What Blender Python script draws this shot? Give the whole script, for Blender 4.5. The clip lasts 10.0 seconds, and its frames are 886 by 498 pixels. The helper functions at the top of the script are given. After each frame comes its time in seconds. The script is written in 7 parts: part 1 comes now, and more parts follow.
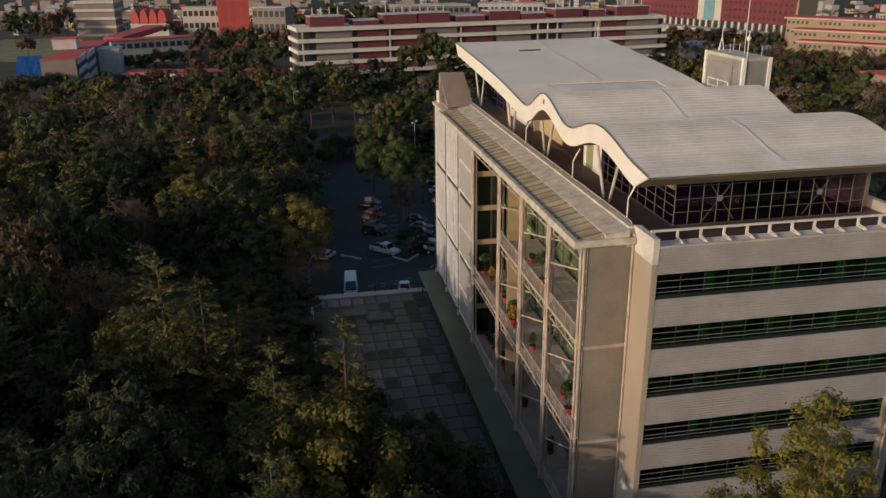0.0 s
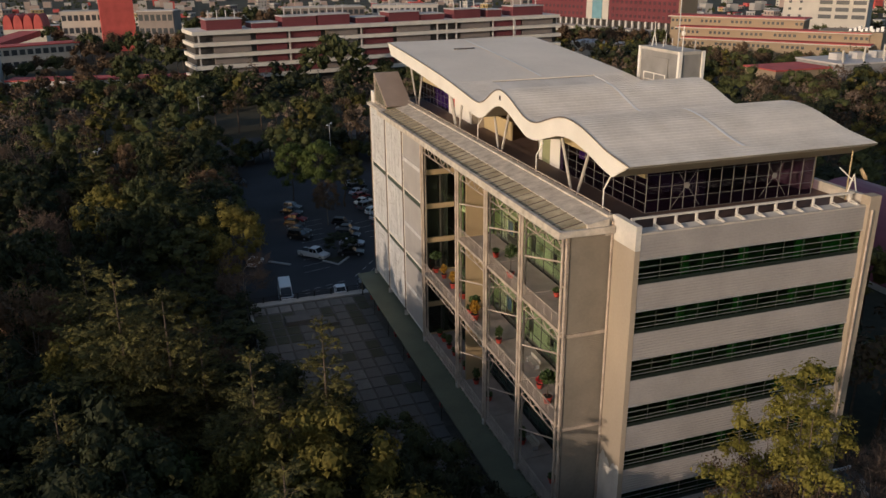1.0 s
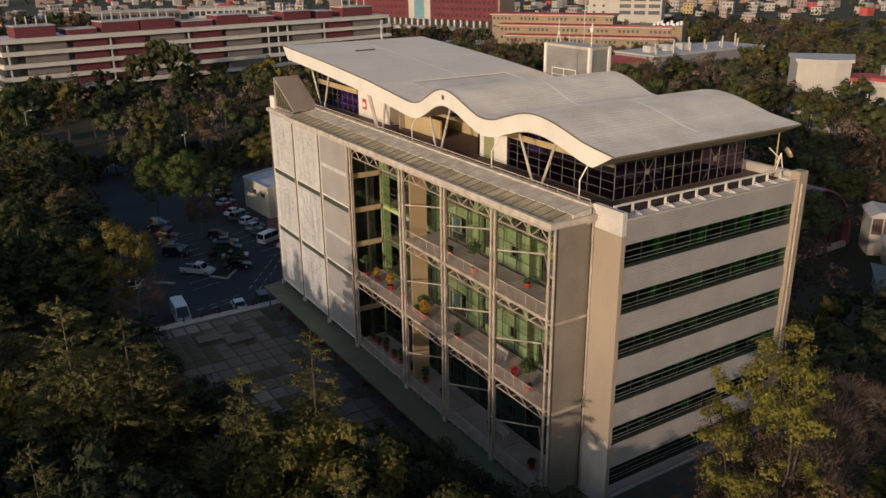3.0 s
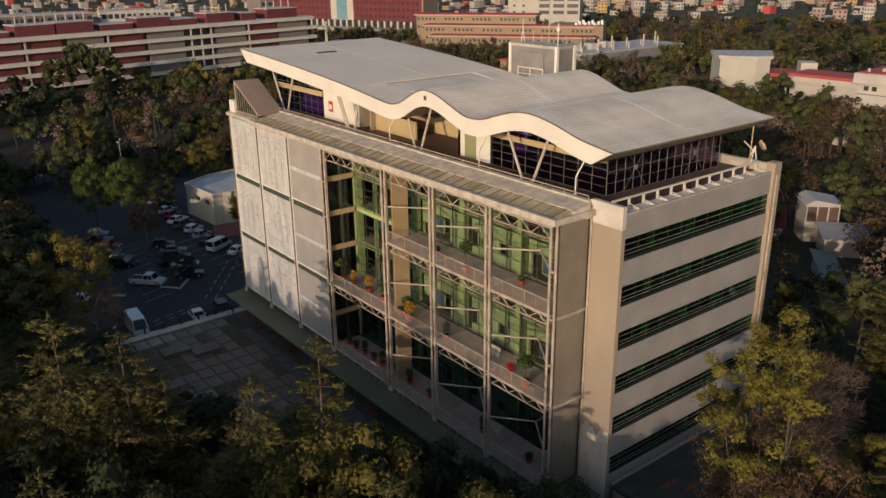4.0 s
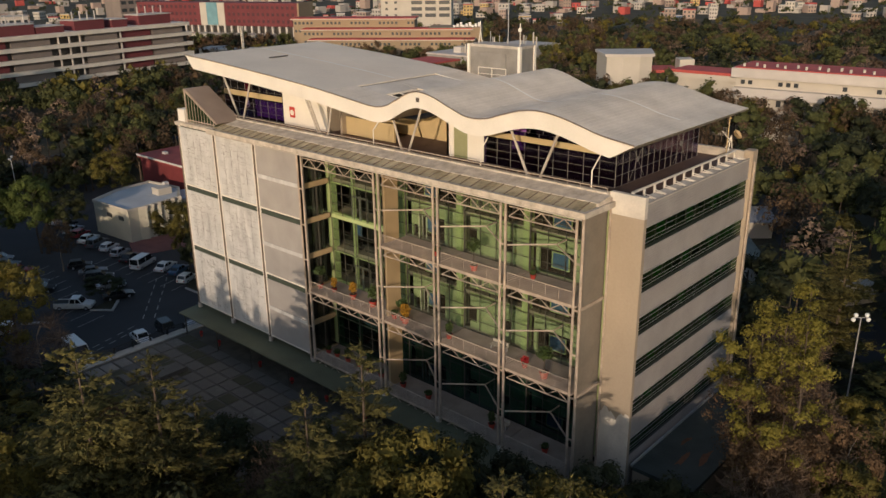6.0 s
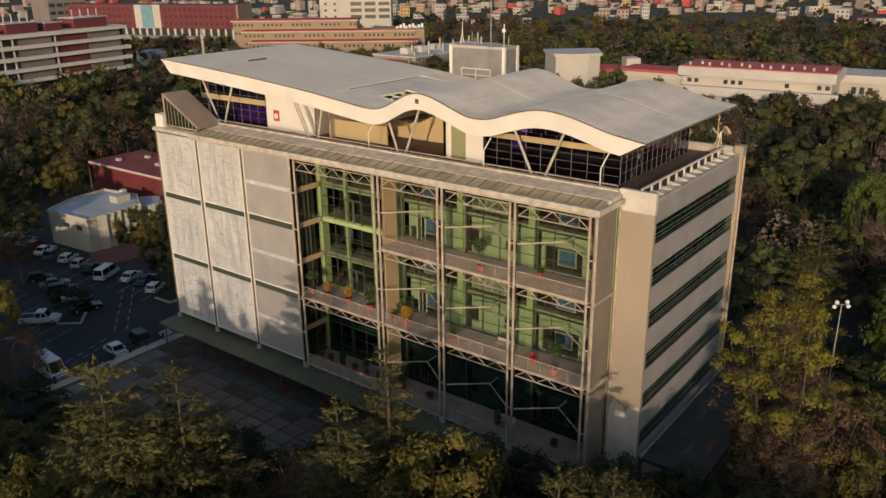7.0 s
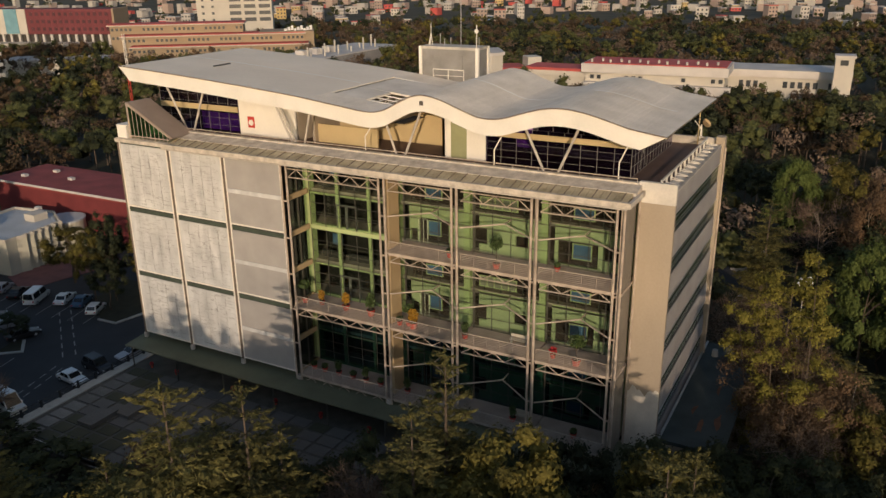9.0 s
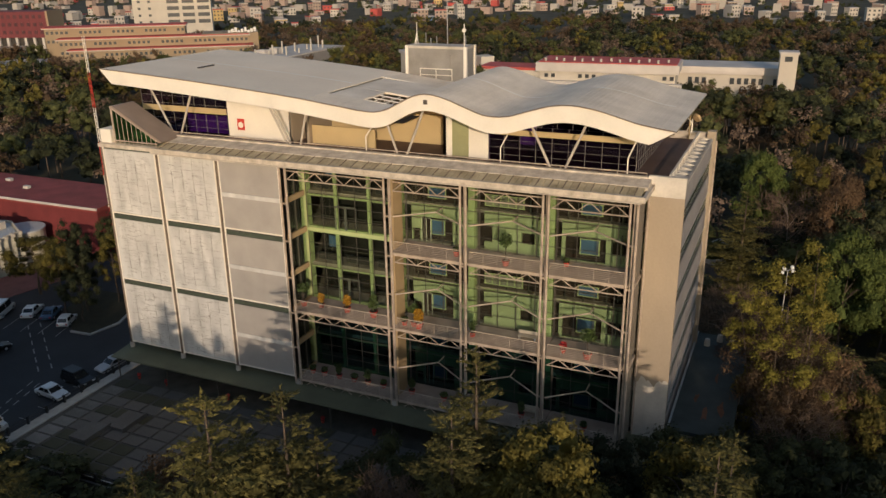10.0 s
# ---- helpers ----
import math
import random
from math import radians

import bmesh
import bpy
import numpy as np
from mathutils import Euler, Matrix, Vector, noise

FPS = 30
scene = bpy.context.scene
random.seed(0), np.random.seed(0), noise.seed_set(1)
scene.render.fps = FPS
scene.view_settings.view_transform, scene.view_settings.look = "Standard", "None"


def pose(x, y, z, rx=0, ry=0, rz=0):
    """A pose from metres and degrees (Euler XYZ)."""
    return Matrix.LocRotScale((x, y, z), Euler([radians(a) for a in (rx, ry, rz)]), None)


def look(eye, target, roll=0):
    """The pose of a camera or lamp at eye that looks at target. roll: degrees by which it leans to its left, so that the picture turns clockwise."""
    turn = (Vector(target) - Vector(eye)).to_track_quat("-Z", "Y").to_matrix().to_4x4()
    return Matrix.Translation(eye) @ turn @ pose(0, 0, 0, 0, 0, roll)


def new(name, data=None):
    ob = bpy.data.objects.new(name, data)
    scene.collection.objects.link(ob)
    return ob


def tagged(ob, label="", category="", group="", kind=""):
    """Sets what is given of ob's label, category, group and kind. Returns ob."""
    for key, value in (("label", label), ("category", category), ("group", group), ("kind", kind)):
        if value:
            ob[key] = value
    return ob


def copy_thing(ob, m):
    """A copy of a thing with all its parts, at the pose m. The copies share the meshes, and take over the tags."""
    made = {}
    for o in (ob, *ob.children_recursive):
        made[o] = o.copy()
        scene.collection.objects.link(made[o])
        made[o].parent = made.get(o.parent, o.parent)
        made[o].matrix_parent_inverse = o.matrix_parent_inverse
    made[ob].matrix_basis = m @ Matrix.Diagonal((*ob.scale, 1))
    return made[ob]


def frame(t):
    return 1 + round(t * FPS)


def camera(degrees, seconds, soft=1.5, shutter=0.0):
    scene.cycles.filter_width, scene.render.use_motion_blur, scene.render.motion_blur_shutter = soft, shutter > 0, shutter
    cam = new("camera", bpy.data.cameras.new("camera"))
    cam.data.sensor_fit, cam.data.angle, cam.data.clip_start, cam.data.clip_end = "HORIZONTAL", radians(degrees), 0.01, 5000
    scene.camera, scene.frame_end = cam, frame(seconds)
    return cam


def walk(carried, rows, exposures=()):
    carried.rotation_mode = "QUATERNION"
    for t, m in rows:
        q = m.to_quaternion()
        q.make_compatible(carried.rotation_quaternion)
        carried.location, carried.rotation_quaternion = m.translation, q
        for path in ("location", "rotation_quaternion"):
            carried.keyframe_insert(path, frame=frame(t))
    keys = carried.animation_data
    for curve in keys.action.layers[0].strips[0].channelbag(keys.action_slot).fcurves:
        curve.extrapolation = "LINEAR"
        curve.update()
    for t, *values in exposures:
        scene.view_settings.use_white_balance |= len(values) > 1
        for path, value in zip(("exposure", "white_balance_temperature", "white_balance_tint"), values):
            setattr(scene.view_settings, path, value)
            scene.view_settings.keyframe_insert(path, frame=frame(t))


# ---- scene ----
cam = camera(57.4, 10.0)
METRES, TILT, LEAN, TURN = 60.0, 0.29, -0.10, -10.54
X0, Y0, EYE = -18.59, -48.43, 48.95
ROWS = [
    (0.0, 0.0, 0.0, 0.0, -0.21, -20.15, 0.58),
    (0.5, -0.0504, 0.0007, -0.0017, -4.1, -20.11, 0.6),
    (1.0, -0.1008, 0.0044, -0.0038, -8.08, -20.11, 0.61),
    (1.5, -0.1505, 0.0114, -0.0041, -12.09, -20.11, 0.59),
    (2.0, -0.1985, 0.0225, -0.0032, -15.55, -20.15, 0.6),
    (2.5, -0.2459, 0.0358, -0.0023, -18.52, -20.18, 0.61),
    (4.0, -0.3847, 0.0888, 0.0004, -27.42, -20.22, 0.59),
    (4.5, -0.4292, 0.1113, -0.0003, -30.19, -20.2, 0.59),
    (5.0, -0.4729, 0.1361, -0.0004, -32.59, -20.16, 0.58),
    (5.5, -0.515, 0.1623, -0.0011, -34.95, -20.11, 0.57),
    (7.0, -0.633, 0.2523, 0.001, -42.05, -20.05, 0.55),
    (7.5, -0.6696, 0.2862, 0.0006, -44.37, -20.07, 0.53),
    (8.0, -0.7057, 0.3214, 0.0017, -46.68, -20.06, 0.53),
    (8.5, -0.7406, 0.3579, 0.0034, -48.99, -20.04, 0.52),
    (9.0, -0.773, 0.3969, 0.0035, -51.26, -20.06, 0.51),
    (9.5, -0.8044, 0.4371, 0.0018, -53.53, -20.03, 0.53),
    (10.0, -0.8337, 0.4785, 0.0015, -55.8, -20.05, 0.54),
]
walk(cam, [(t, pose(X0, Y0, EYE, TILT, LEAN, TURN) @ pose(METRES * x, METRES * y, METRES * z, 90 + pitch, roll, yaw)) for t, x, y, z, yaw, pitch, roll in ROWS],
     exposures=[(0.0, -0.06, 5950, 12), (2.5, 0.0, 6100, 13), (6.0, 0.0, 6200, 11), (10.0, 0.0, 6300, 10)])


# ---- light ----
SUN_AZ, SUN_EL = 243.4, 12.1   # compass degrees of the sun (0 = +y, 90 = +x) and its height
world = bpy.data.worlds.new("world")
scene.world = world
world.use_nodes = True
wn = world.node_tree.nodes
sky = wn.new("ShaderNodeTexSky")
sky.sky_type = "NISHITA"
sky.sun_disc = False
sky.sun_elevation = radians(SUN_EL)
sky.sun_rotation = radians(SUN_AZ)
sky.air_density, sky.dust_density, sky.ozone_density = 1.0, 1.6, 1.2
wn["Background"].inputs["Strength"].default_value = 0.120
world.node_tree.links.new(sky.outputs[0], wn["Background"].inputs["Color"])
sun = new("sun", bpy.data.lights.new("sun", "SUN"))
sun.data.energy, sun.data.angle, sun.data.color = 2.75, radians(0.6), (1.0, 0.765, 0.54)
az, el = radians(SUN_AZ), radians(SUN_EL)
sun.matrix_world = look((0, 0, 0), (-math.sin(az) * math.cos(el), -math.cos(az) * math.cos(el), -math.sin(el)))


# ---- materials ----
def mat(name, base, rough=0.8, metal=0.0, vary=0.15, scale=1.5, fine=14.0, bump=0.15, each=0.0, island=0.0, tint=None, streak=0.0, spec=0.4, leaf=0.0):
    """A surface with broad and fine variation, relief, and a difference from piece to piece."""
    m = bpy.data.materials.new(name)
    m.use_nodes = True
    nt = m.node_tree
    n, link = nt.nodes, nt.links.new
    bsdf = n["Principled BSDF"]
    bsdf.inputs["Roughness"].default_value = rough
    bsdf.inputs["Metallic"].default_value = metal
    bsdf.inputs["Specular IOR Level"].default_value = spec
    tc = n.new("ShaderNodeTexCoord")
    broad, grain = n.new("ShaderNodeTexNoise"), n.new("ShaderNodeTexNoise")
    broad.inputs["Scale"].default_value, grain.inputs["Scale"].default_value = scale, fine
    broad.inputs["Detail"].default_value, grain.inputs["Detail"].default_value = 5.0, 3.0
    src = tc.outputs["Object"]
    if streak:
        mp = n.new("ShaderNodeMapping")
        mp.inputs["Scale"].default_value = (1.0, 1.0, streak)
        link(src, mp.inputs["Vector"])
        src = mp.outputs["Vector"]
    link(src, broad.inputs["Vector"])
    link(tc.outputs["Object"], grain.inputs["Vector"])
    add = n.new("ShaderNodeMath")
    add.operation = "ADD"
    half = n.new("ShaderNodeMath")
    half.operation = "MULTIPLY"
    half.inputs[1].default_value = 0.35
    link(grain.outputs["Fac"], half.inputs[0])
    link(broad.outputs["Fac"], add.inputs[0])
    link(half.outputs[0], add.inputs[1])
    last = add.outputs[0]
    for amount, kind in ((each, "ShaderNodeObjectInfo"), (island, "ShaderNodeNewGeometry")):
        if amount:
            info, mul, plus = n.new(kind), n.new("ShaderNodeMath"), n.new("ShaderNodeMath")
            mul.operation, plus.operation = "MULTIPLY_ADD", "ADD"
            mul.inputs[1].default_value, mul.inputs[2].default_value = amount, -amount / 2
            link(info.outputs["Random" if kind == "ShaderNodeObjectInfo" else "Random Per Island"], mul.inputs[0])
            link(last, plus.inputs[0])
            link(mul.outputs[0], plus.inputs[1])
            last = plus.outputs[0]
    ramp = n.new("ShaderNodeValToRGB")
    ramp.color_ramp.elements[0].position, ramp.color_ramp.elements[1].position = 0.38, 0.98
    dark = [c * (1 - vary) for c in base]
    light = tint or [min(1.0, c * (1 + vary)) for c in base]
    ramp.color_ramp.elements[0].color, ramp.color_ramp.elements[1].color = (*dark, 1), (*light, 1)
    link(last, ramp.inputs["Fac"])
    link(ramp.outputs["Color"], bsdf.inputs["Base Color"])
    if bump:
        bn = n.new("ShaderNodeBump")
        bn.inputs["Strength"].default_value, bn.inputs["Distance"].default_value = bump, 0.05
        link(add.outputs[0], bn.inputs["Height"])
        link(bn.outputs["Normal"], bsdf.inputs["Normal"])
    if leaf:
        tr, mix = n.new("ShaderNodeBsdfTranslucent"), n.new("ShaderNodeMixShader")
        link(ramp.outputs["Color"], tr.inputs["Color"])
        mix.inputs["Fac"].default_value = leaf
        link(bsdf.outputs[0], mix.inputs[1])
        link(tr.outputs[0], mix.inputs[2])
        link(mix.outputs[0], n["Material Output"].inputs["Surface"])
    return m


def glass(name, tint, rough=0.03, clear=0.6):
    """A thin pane: part of the light goes straight through, part is mirrored."""
    m = bpy.data.materials.new(name)
    m.use_nodes = True
    nt = m.node_tree
    n, link = nt.nodes, nt.links.new
    for node in list(n):
        if node.type == "BSDF_PRINCIPLED":
            n.remove(node)
    a, b, mix, fr = n.new("ShaderNodeBsdfTransparent"), n.new("ShaderNodeBsdfGlossy"), n.new("ShaderNodeMixShader"), n.new("ShaderNodeLayerWeight")
    a.inputs["Color"].default_value = (*[c * clear for c in tint], 1)
    b.inputs["Color"].default_value, b.inputs["Roughness"].default_value = (0.9, 0.95, 0.95, 1), rough
    fr.inputs["Blend"].default_value = 0.35
    soft, gain = n.new("ShaderNodeMath"), n.new("ShaderNodeMath")
    soft.operation, gain.operation = "POWER", "MULTIPLY_ADD"
    soft.inputs[1].default_value, gain.inputs[1].default_value, gain.inputs[2].default_value = 3.0, 0.55, 0.035
    link(fr.outputs["Facing"], soft.inputs[0])
    link(soft.outputs[0], gain.inputs[0])
    link(gain.outputs[0], mix.inputs["Fac"])
    link(a.outputs[0], mix.inputs[1])
    link(b.outputs[0], mix.inputs[2])
    link(mix.outputs[0], n["Material Output"].inputs["Surface"])
    return m


WHITE = mat("cream_paint", (0.79, 0.73, 0.63), 0.6, vary=0.10, scale=0.35, fine=6, bump=0.04, tint=(0.85, 0.79, 0.69))
ROOF = mat("roof_sheet", (0.76, 0.665, 0.54), 0.8, vary=0.22, scale=0.3, fine=4, bump=0.08, each=0.07, tint=(0.86, 0.77, 0.65), spec=0.12)
FELT = mat("smooth_roof_felt", (0.81, 0.705, 0.57), 0.85, vary=0.10, scale=0.12, fine=2.5, bump=0.05, tint=(0.88, 0.775, 0.635), spec=0.1)
DRIP = mat("brown_drip_edge", (0.16, 0.12, 0.09), 0.7, vary=0.3, scale=1.0)
SEAM = mat("roof_joint", (0.86, 0.82, 0.75), 0.6, vary=0.08, scale=0.7)
PANEL = mat("perforated_panel", (0.555, 0.545, 0.525), 0.7, 0.0, vary=0.30, scale=0.8, fine=16, bump=0.12, each=0.07, tint=(0.69, 0.675, 0.645), streak=0.35, spec=0.2)
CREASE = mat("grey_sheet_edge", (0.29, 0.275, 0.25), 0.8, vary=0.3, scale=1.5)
MESHP = mat("grey_mesh_panel", (0.36, 0.335, 0.31), 0.6, 0.0, vary=0.14, scale=0.4, fine=20, bump=0.05, each=0.10)
STEEL = mat("painted_steel", (0.43, 0.34, 0.265), 0.55, vary=0.40, scale=0.9, fine=8, tint=(0.60, 0.49, 0.39))
GALV = mat("galvanised_steel", (0.45, 0.44, 0.43), 0.45, 0.4, vary=0.2, scale=0.9)
CONC = mat("rendered_wall", (0.36, 0.295, 0.22), 0.85, vary=0.16, scale=0.25, fine=5, bump=0.12, streak=0.4)
CAPW = mat("off_white_wall_paint", (0.60, 0.555, 0.485), 0.8, vary=0.2, scale=0.6, fine=5, bump=0.08)
CONCL = mat("pale_concrete", (0.48, 0.43, 0.365), 0.85, vary=0.32, scale=0.8, fine=9, bump=0.2)
GUTTER = mat("weathered_gutter_sheet", (0.42, 0.345, 0.205), 0.8, vary=0.45, scale=0.7, fine=6, tint=(0.56, 0.475, 0.32), each=0.12, spec=0.15)
GUTTERLIP = mat("stained_gutter_lip", (0.61, 0.52, 0.42), 0.8, vary=0.45, scale=1.1, fine=7, bump=0.15, tint=(0.72, 0.64, 0.53), spec=0.15)
SIDING = mat("ribbed_metal_siding", (0.34, 0.315, 0.295), 0.65, 0.0, vary=0.18, scale=0.3, fine=5, each=0.06, spec=0.25)
ENDSIDE = mat("tan_ribbed_end_panel", (0.25, 0.215, 0.17), 0.75, vary=0.2, scale=0.4, fine=5, spec=0.2)
GREEN = mat("pale_green_paint", (0.44, 0.50, 0.24), 0.6, vary=0.10, scale=0.5, fine=8, bump=0.03)
SPAND = mat("sage_green_wall", (0.40, 0.44, 0.25), 0.7, vary=0.12, scale=0.4, fine=7, bump=0.04)
TAN = mat("ochre_render", (0.40, 0.29, 0.16), 0.8, vary=0.15, scale=0.4)
OCHRE = mat("yellow_ochre_wall", (0.50, 0.38, 0.20), 0.8, vary=0.12, scale=0.3)
OLIVEP = mat("dull_olive_panel", (0.30, 0.30, 0.155), 0.7, vary=0.2, scale=0.5)
# near-black that stands for shade in rooms, gaps and recesses; tent pole too
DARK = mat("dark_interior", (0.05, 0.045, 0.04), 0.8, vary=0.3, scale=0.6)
ROOM = mat("room_wall", (0.26, 0.25, 0.19), 0.85, vary=0.3, scale=0.3)
MULL = mat("bronze_mullion", (0.10, 0.09, 0.075), 0.45, 0.3, vary=0.2)
WMULL = mat("white_mullion", (0.20, 0.185, 0.17), 0.5, vary=0.12)
DECK = mat("deck_concrete", (0.36, 0.295, 0.245), 0.85, vary=0.25, scale=0.6, fine=8)
TERRACE = mat("brown_terrace_tile", (0.12, 0.075, 0.06), 0.7, vary=0.25, scale=0.6)
GRNSTRIP = mat("dark_green_strip", (0.06, 0.075, 0.055), 0.6, vary=0.25, scale=1.2)
BLUE = mat("blue_board", (0.085, 0.15, 0.27), 0.4, vary=0.2, scale=1.0)
RED = mat("red_paint", (0.50, 0.05, 0.035), 0.55, vary=0.2, scale=1.0)
PURPLE = mat("purple_blind", (0.34, 0.13, 0.50), 0.6, vary=0.25, scale=1.0)
PANE = glass("clear_pane", (0.95, 1.0, 0.95), 0.02, 0.90)
DPANE = glass("tinted_pane", (0.62, 0.95, 0.70), 0.03, 0.62)
PPANE = glass("dark_pane", (0.72, 0.62, 0.85), 0.03, 0.72)
# teal tint darkens the lowest storey's panes in place of the shade there
SHADEPANE = glass("teal_pane", (0.60, 0.80, 0.84), 0.03, 0.70)
CANOPY = mat("olive_canopy_sheet", (0.125, 0.13, 0.08), 0.75, vary=0.2, scale=0.3, fine=4, streak=0.5)


# ---- building blocks ----
def thing(name, label, category, loc=(0, 0, 0), group="", kind="", turn=0.0):
    e = new(name)
    e.location, e.rotation_euler = loc, (0, 0, radians(turn))
    e.empty_display_size = 0.3
    return tagged(e, label, category, group, kind)


def part(name, bm, material, parent=None, label=""):
    me = bpy.data.meshes.new(name)
    bm.to_mesh(me)
    bm.free()
    me.materials.append(material)
    ob = new(name, me)
    ob.parent = parent
    return tagged(ob, label)


def again(ob, x=0, y=0, z=0, parent=None):
    """Another piece on the same mesh, moved."""
    o = new(ob.name.split(".")[0], ob.data)
    o.parent = parent or ob.parent
    o.matrix_basis = Matrix.Translation((x, y, z)) @ ob.matrix_basis
    if "label" in ob:
        o["label"] = ob["label"]
    return o


def box(bm, x0, y0, z0, x1, y1, z1):
    v = [bm.verts.new(p) for p in ((x0, y0, z0), (x1, y0, z0), (x1, y1, z0), (x0, y1, z0), (x0, y0, z1), (x1, y0, z1), (x1, y1, z1), (x0, y1, z1))]
    for f in ((3, 2, 1, 0), (4, 5, 6, 7), (0, 1, 5, 4), (1, 2, 6, 5), (2, 3, 7, 6), (3, 0, 4, 7)):
        bm.faces.new([v[i] for i in f])
    return bm


def one(*b):
    return box(bmesh.new(), *b)


def tube(bm, p, q, r, n=6, r2=None):
    p, q = Vector(p), Vector(q)
    d = (q - p).normalized()
    u = d.orthogonal().normalized()
    w = d.cross(u)
    rings = []
    for c, rr in ((p, r), (q, r if r2 is None else r2)):
        rings.append([bm.verts.new(c + rr * (math.cos(a) * u + math.sin(a) * w)) for a in [2 * math.pi * (i + 0.5) / n for i in range(n)]])
    for i in range(n):
        bm.faces.new((rings[0][i], rings[0][(i + 1) % n], rings[1][(i + 1) % n], rings[1][i]))
    bm.faces.new(rings[0][::-1])
    bm.faces.new(rings[1])
    return bm


def prism(bm, outline, x0, x1, axis="x"):
    """A closed outline of (a, b) pushed along an axis: x takes (y, z), y takes (x, z), z takes (x, y)."""
    def at(a, b, c):
        return {"x": (c, a, b), "y": (a, c, b), "z": (a, b, c)}[axis]
    lo, hi = [bm.verts.new(at(a, b, x0)) for a, b in outline], [bm.verts.new(at(a, b, x1)) for a, b in outline]
    k = len(outline)
    for i in range(k):
        bm.faces.new((lo[i], lo[(i + 1) % k], hi[(i + 1) % k], hi[i]))
    bm.faces.new(lo[::-1])
    bm.faces.new(hi)
    bmesh.ops.recalc_face_normals(bm, faces=bm.faces)
    return bm


# ---- the academic building ----
hall = thing("academic_building", "six-storey academic building with wavy cream roof and steel lattice front", "building")
LEV = (7.9, 15.7, 23.4, 31.1)
FLOORS = (4.0, 7.9, 11.8, 15.7, 19.5, 23.4, 27.2, 31.1)
BAYS = (0.0, 7.25, 14.65, 22.15, 33.45)          # glazed bays of the west front
PBAYS = (33.45, 41.2, 48.75, 56.2)               # bays closed by panels
XG = 3.8                                         # the inner glass line

# floor slabs, closed walls and roof slab
for z in FLOORS[1:]:
    part("floor_slab", one(4.3, -3.1, z - 0.35, 23.2, 55.9, z), DECK, hall)
part("back_wall", one(23.2, -3.4, 0.0, 23.5, 56.2, 31.4), CONC, hall)
part("north_wall", one(3.4, 55.9, 0.0, 23.2, 56.2, 31.4), CONC, hall)
part("core_wall", one(14.0, 0.5, 4.0, 14.2, 55.9, 31.0), ROOM, hall)
# near-black sheet for the shade behind the closed bays
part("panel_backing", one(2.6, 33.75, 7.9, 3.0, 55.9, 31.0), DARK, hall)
part("ground_floor_wall", one(3.4, -3.0, 0.0, 3.7, 55.9, 7.55), CONC, hall)
part("end_wall", one(3.4, -3.45, 0.0, 3.8, -0.45, 32.0), CONC, hall, "tall plain rendered end wall")
part("end_wall_cap", one(3.395, -3.455, 30.3, 3.81, -0.44, 32.02), CAPW, hall, "white-painted head of the end wall")
edge = [(-3.452 + 3.004 * i / 24, 13.2 + 0.16 * math.sin(1.1 * i) + 0.08 * math.sin(2.3 * i + 1.0) + 0.3 * math.sin(0.45 * i)) for i in range(25)]
part("repainted_foot", prism(bmesh.new(), [(-3.452, 0.0), *edge, (-0.448, 0.0)], 3.394, 3.40), CAPW, hall, "white repainted lower part with an uneven edge")
part("pipe", tube(bmesh.new(), (3.3, -0.62, 4.0), (3.3, -0.62, 31.6), 0.09, 8), STEEL, hall, "cream downpipe")

# near-black sheets behind the glass; unlit room depth is put into their colour
ROOMSHADE = mat("dim_brown_room", (0.040, 0.026, 0.020), 0.85, vary=0.4, scale=0.4)
part("room_partition", one(5.0, 0.5, 4.0, 5.15, 22.0, 31.0), ROOMSHADE, hall)
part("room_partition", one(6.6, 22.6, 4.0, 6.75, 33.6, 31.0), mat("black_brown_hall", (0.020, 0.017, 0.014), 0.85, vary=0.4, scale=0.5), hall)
# green columns of the inner front
for y, w in ((33.9, 0.9), (23.1, 0.62), (15.55, 0.62), (7.85, 0.62), (0.25, 0.6)):
    part("column", one(4.05, y - w / 2, 7.9, 4.75, y + w / 2, 30.8), GREEN, hall)


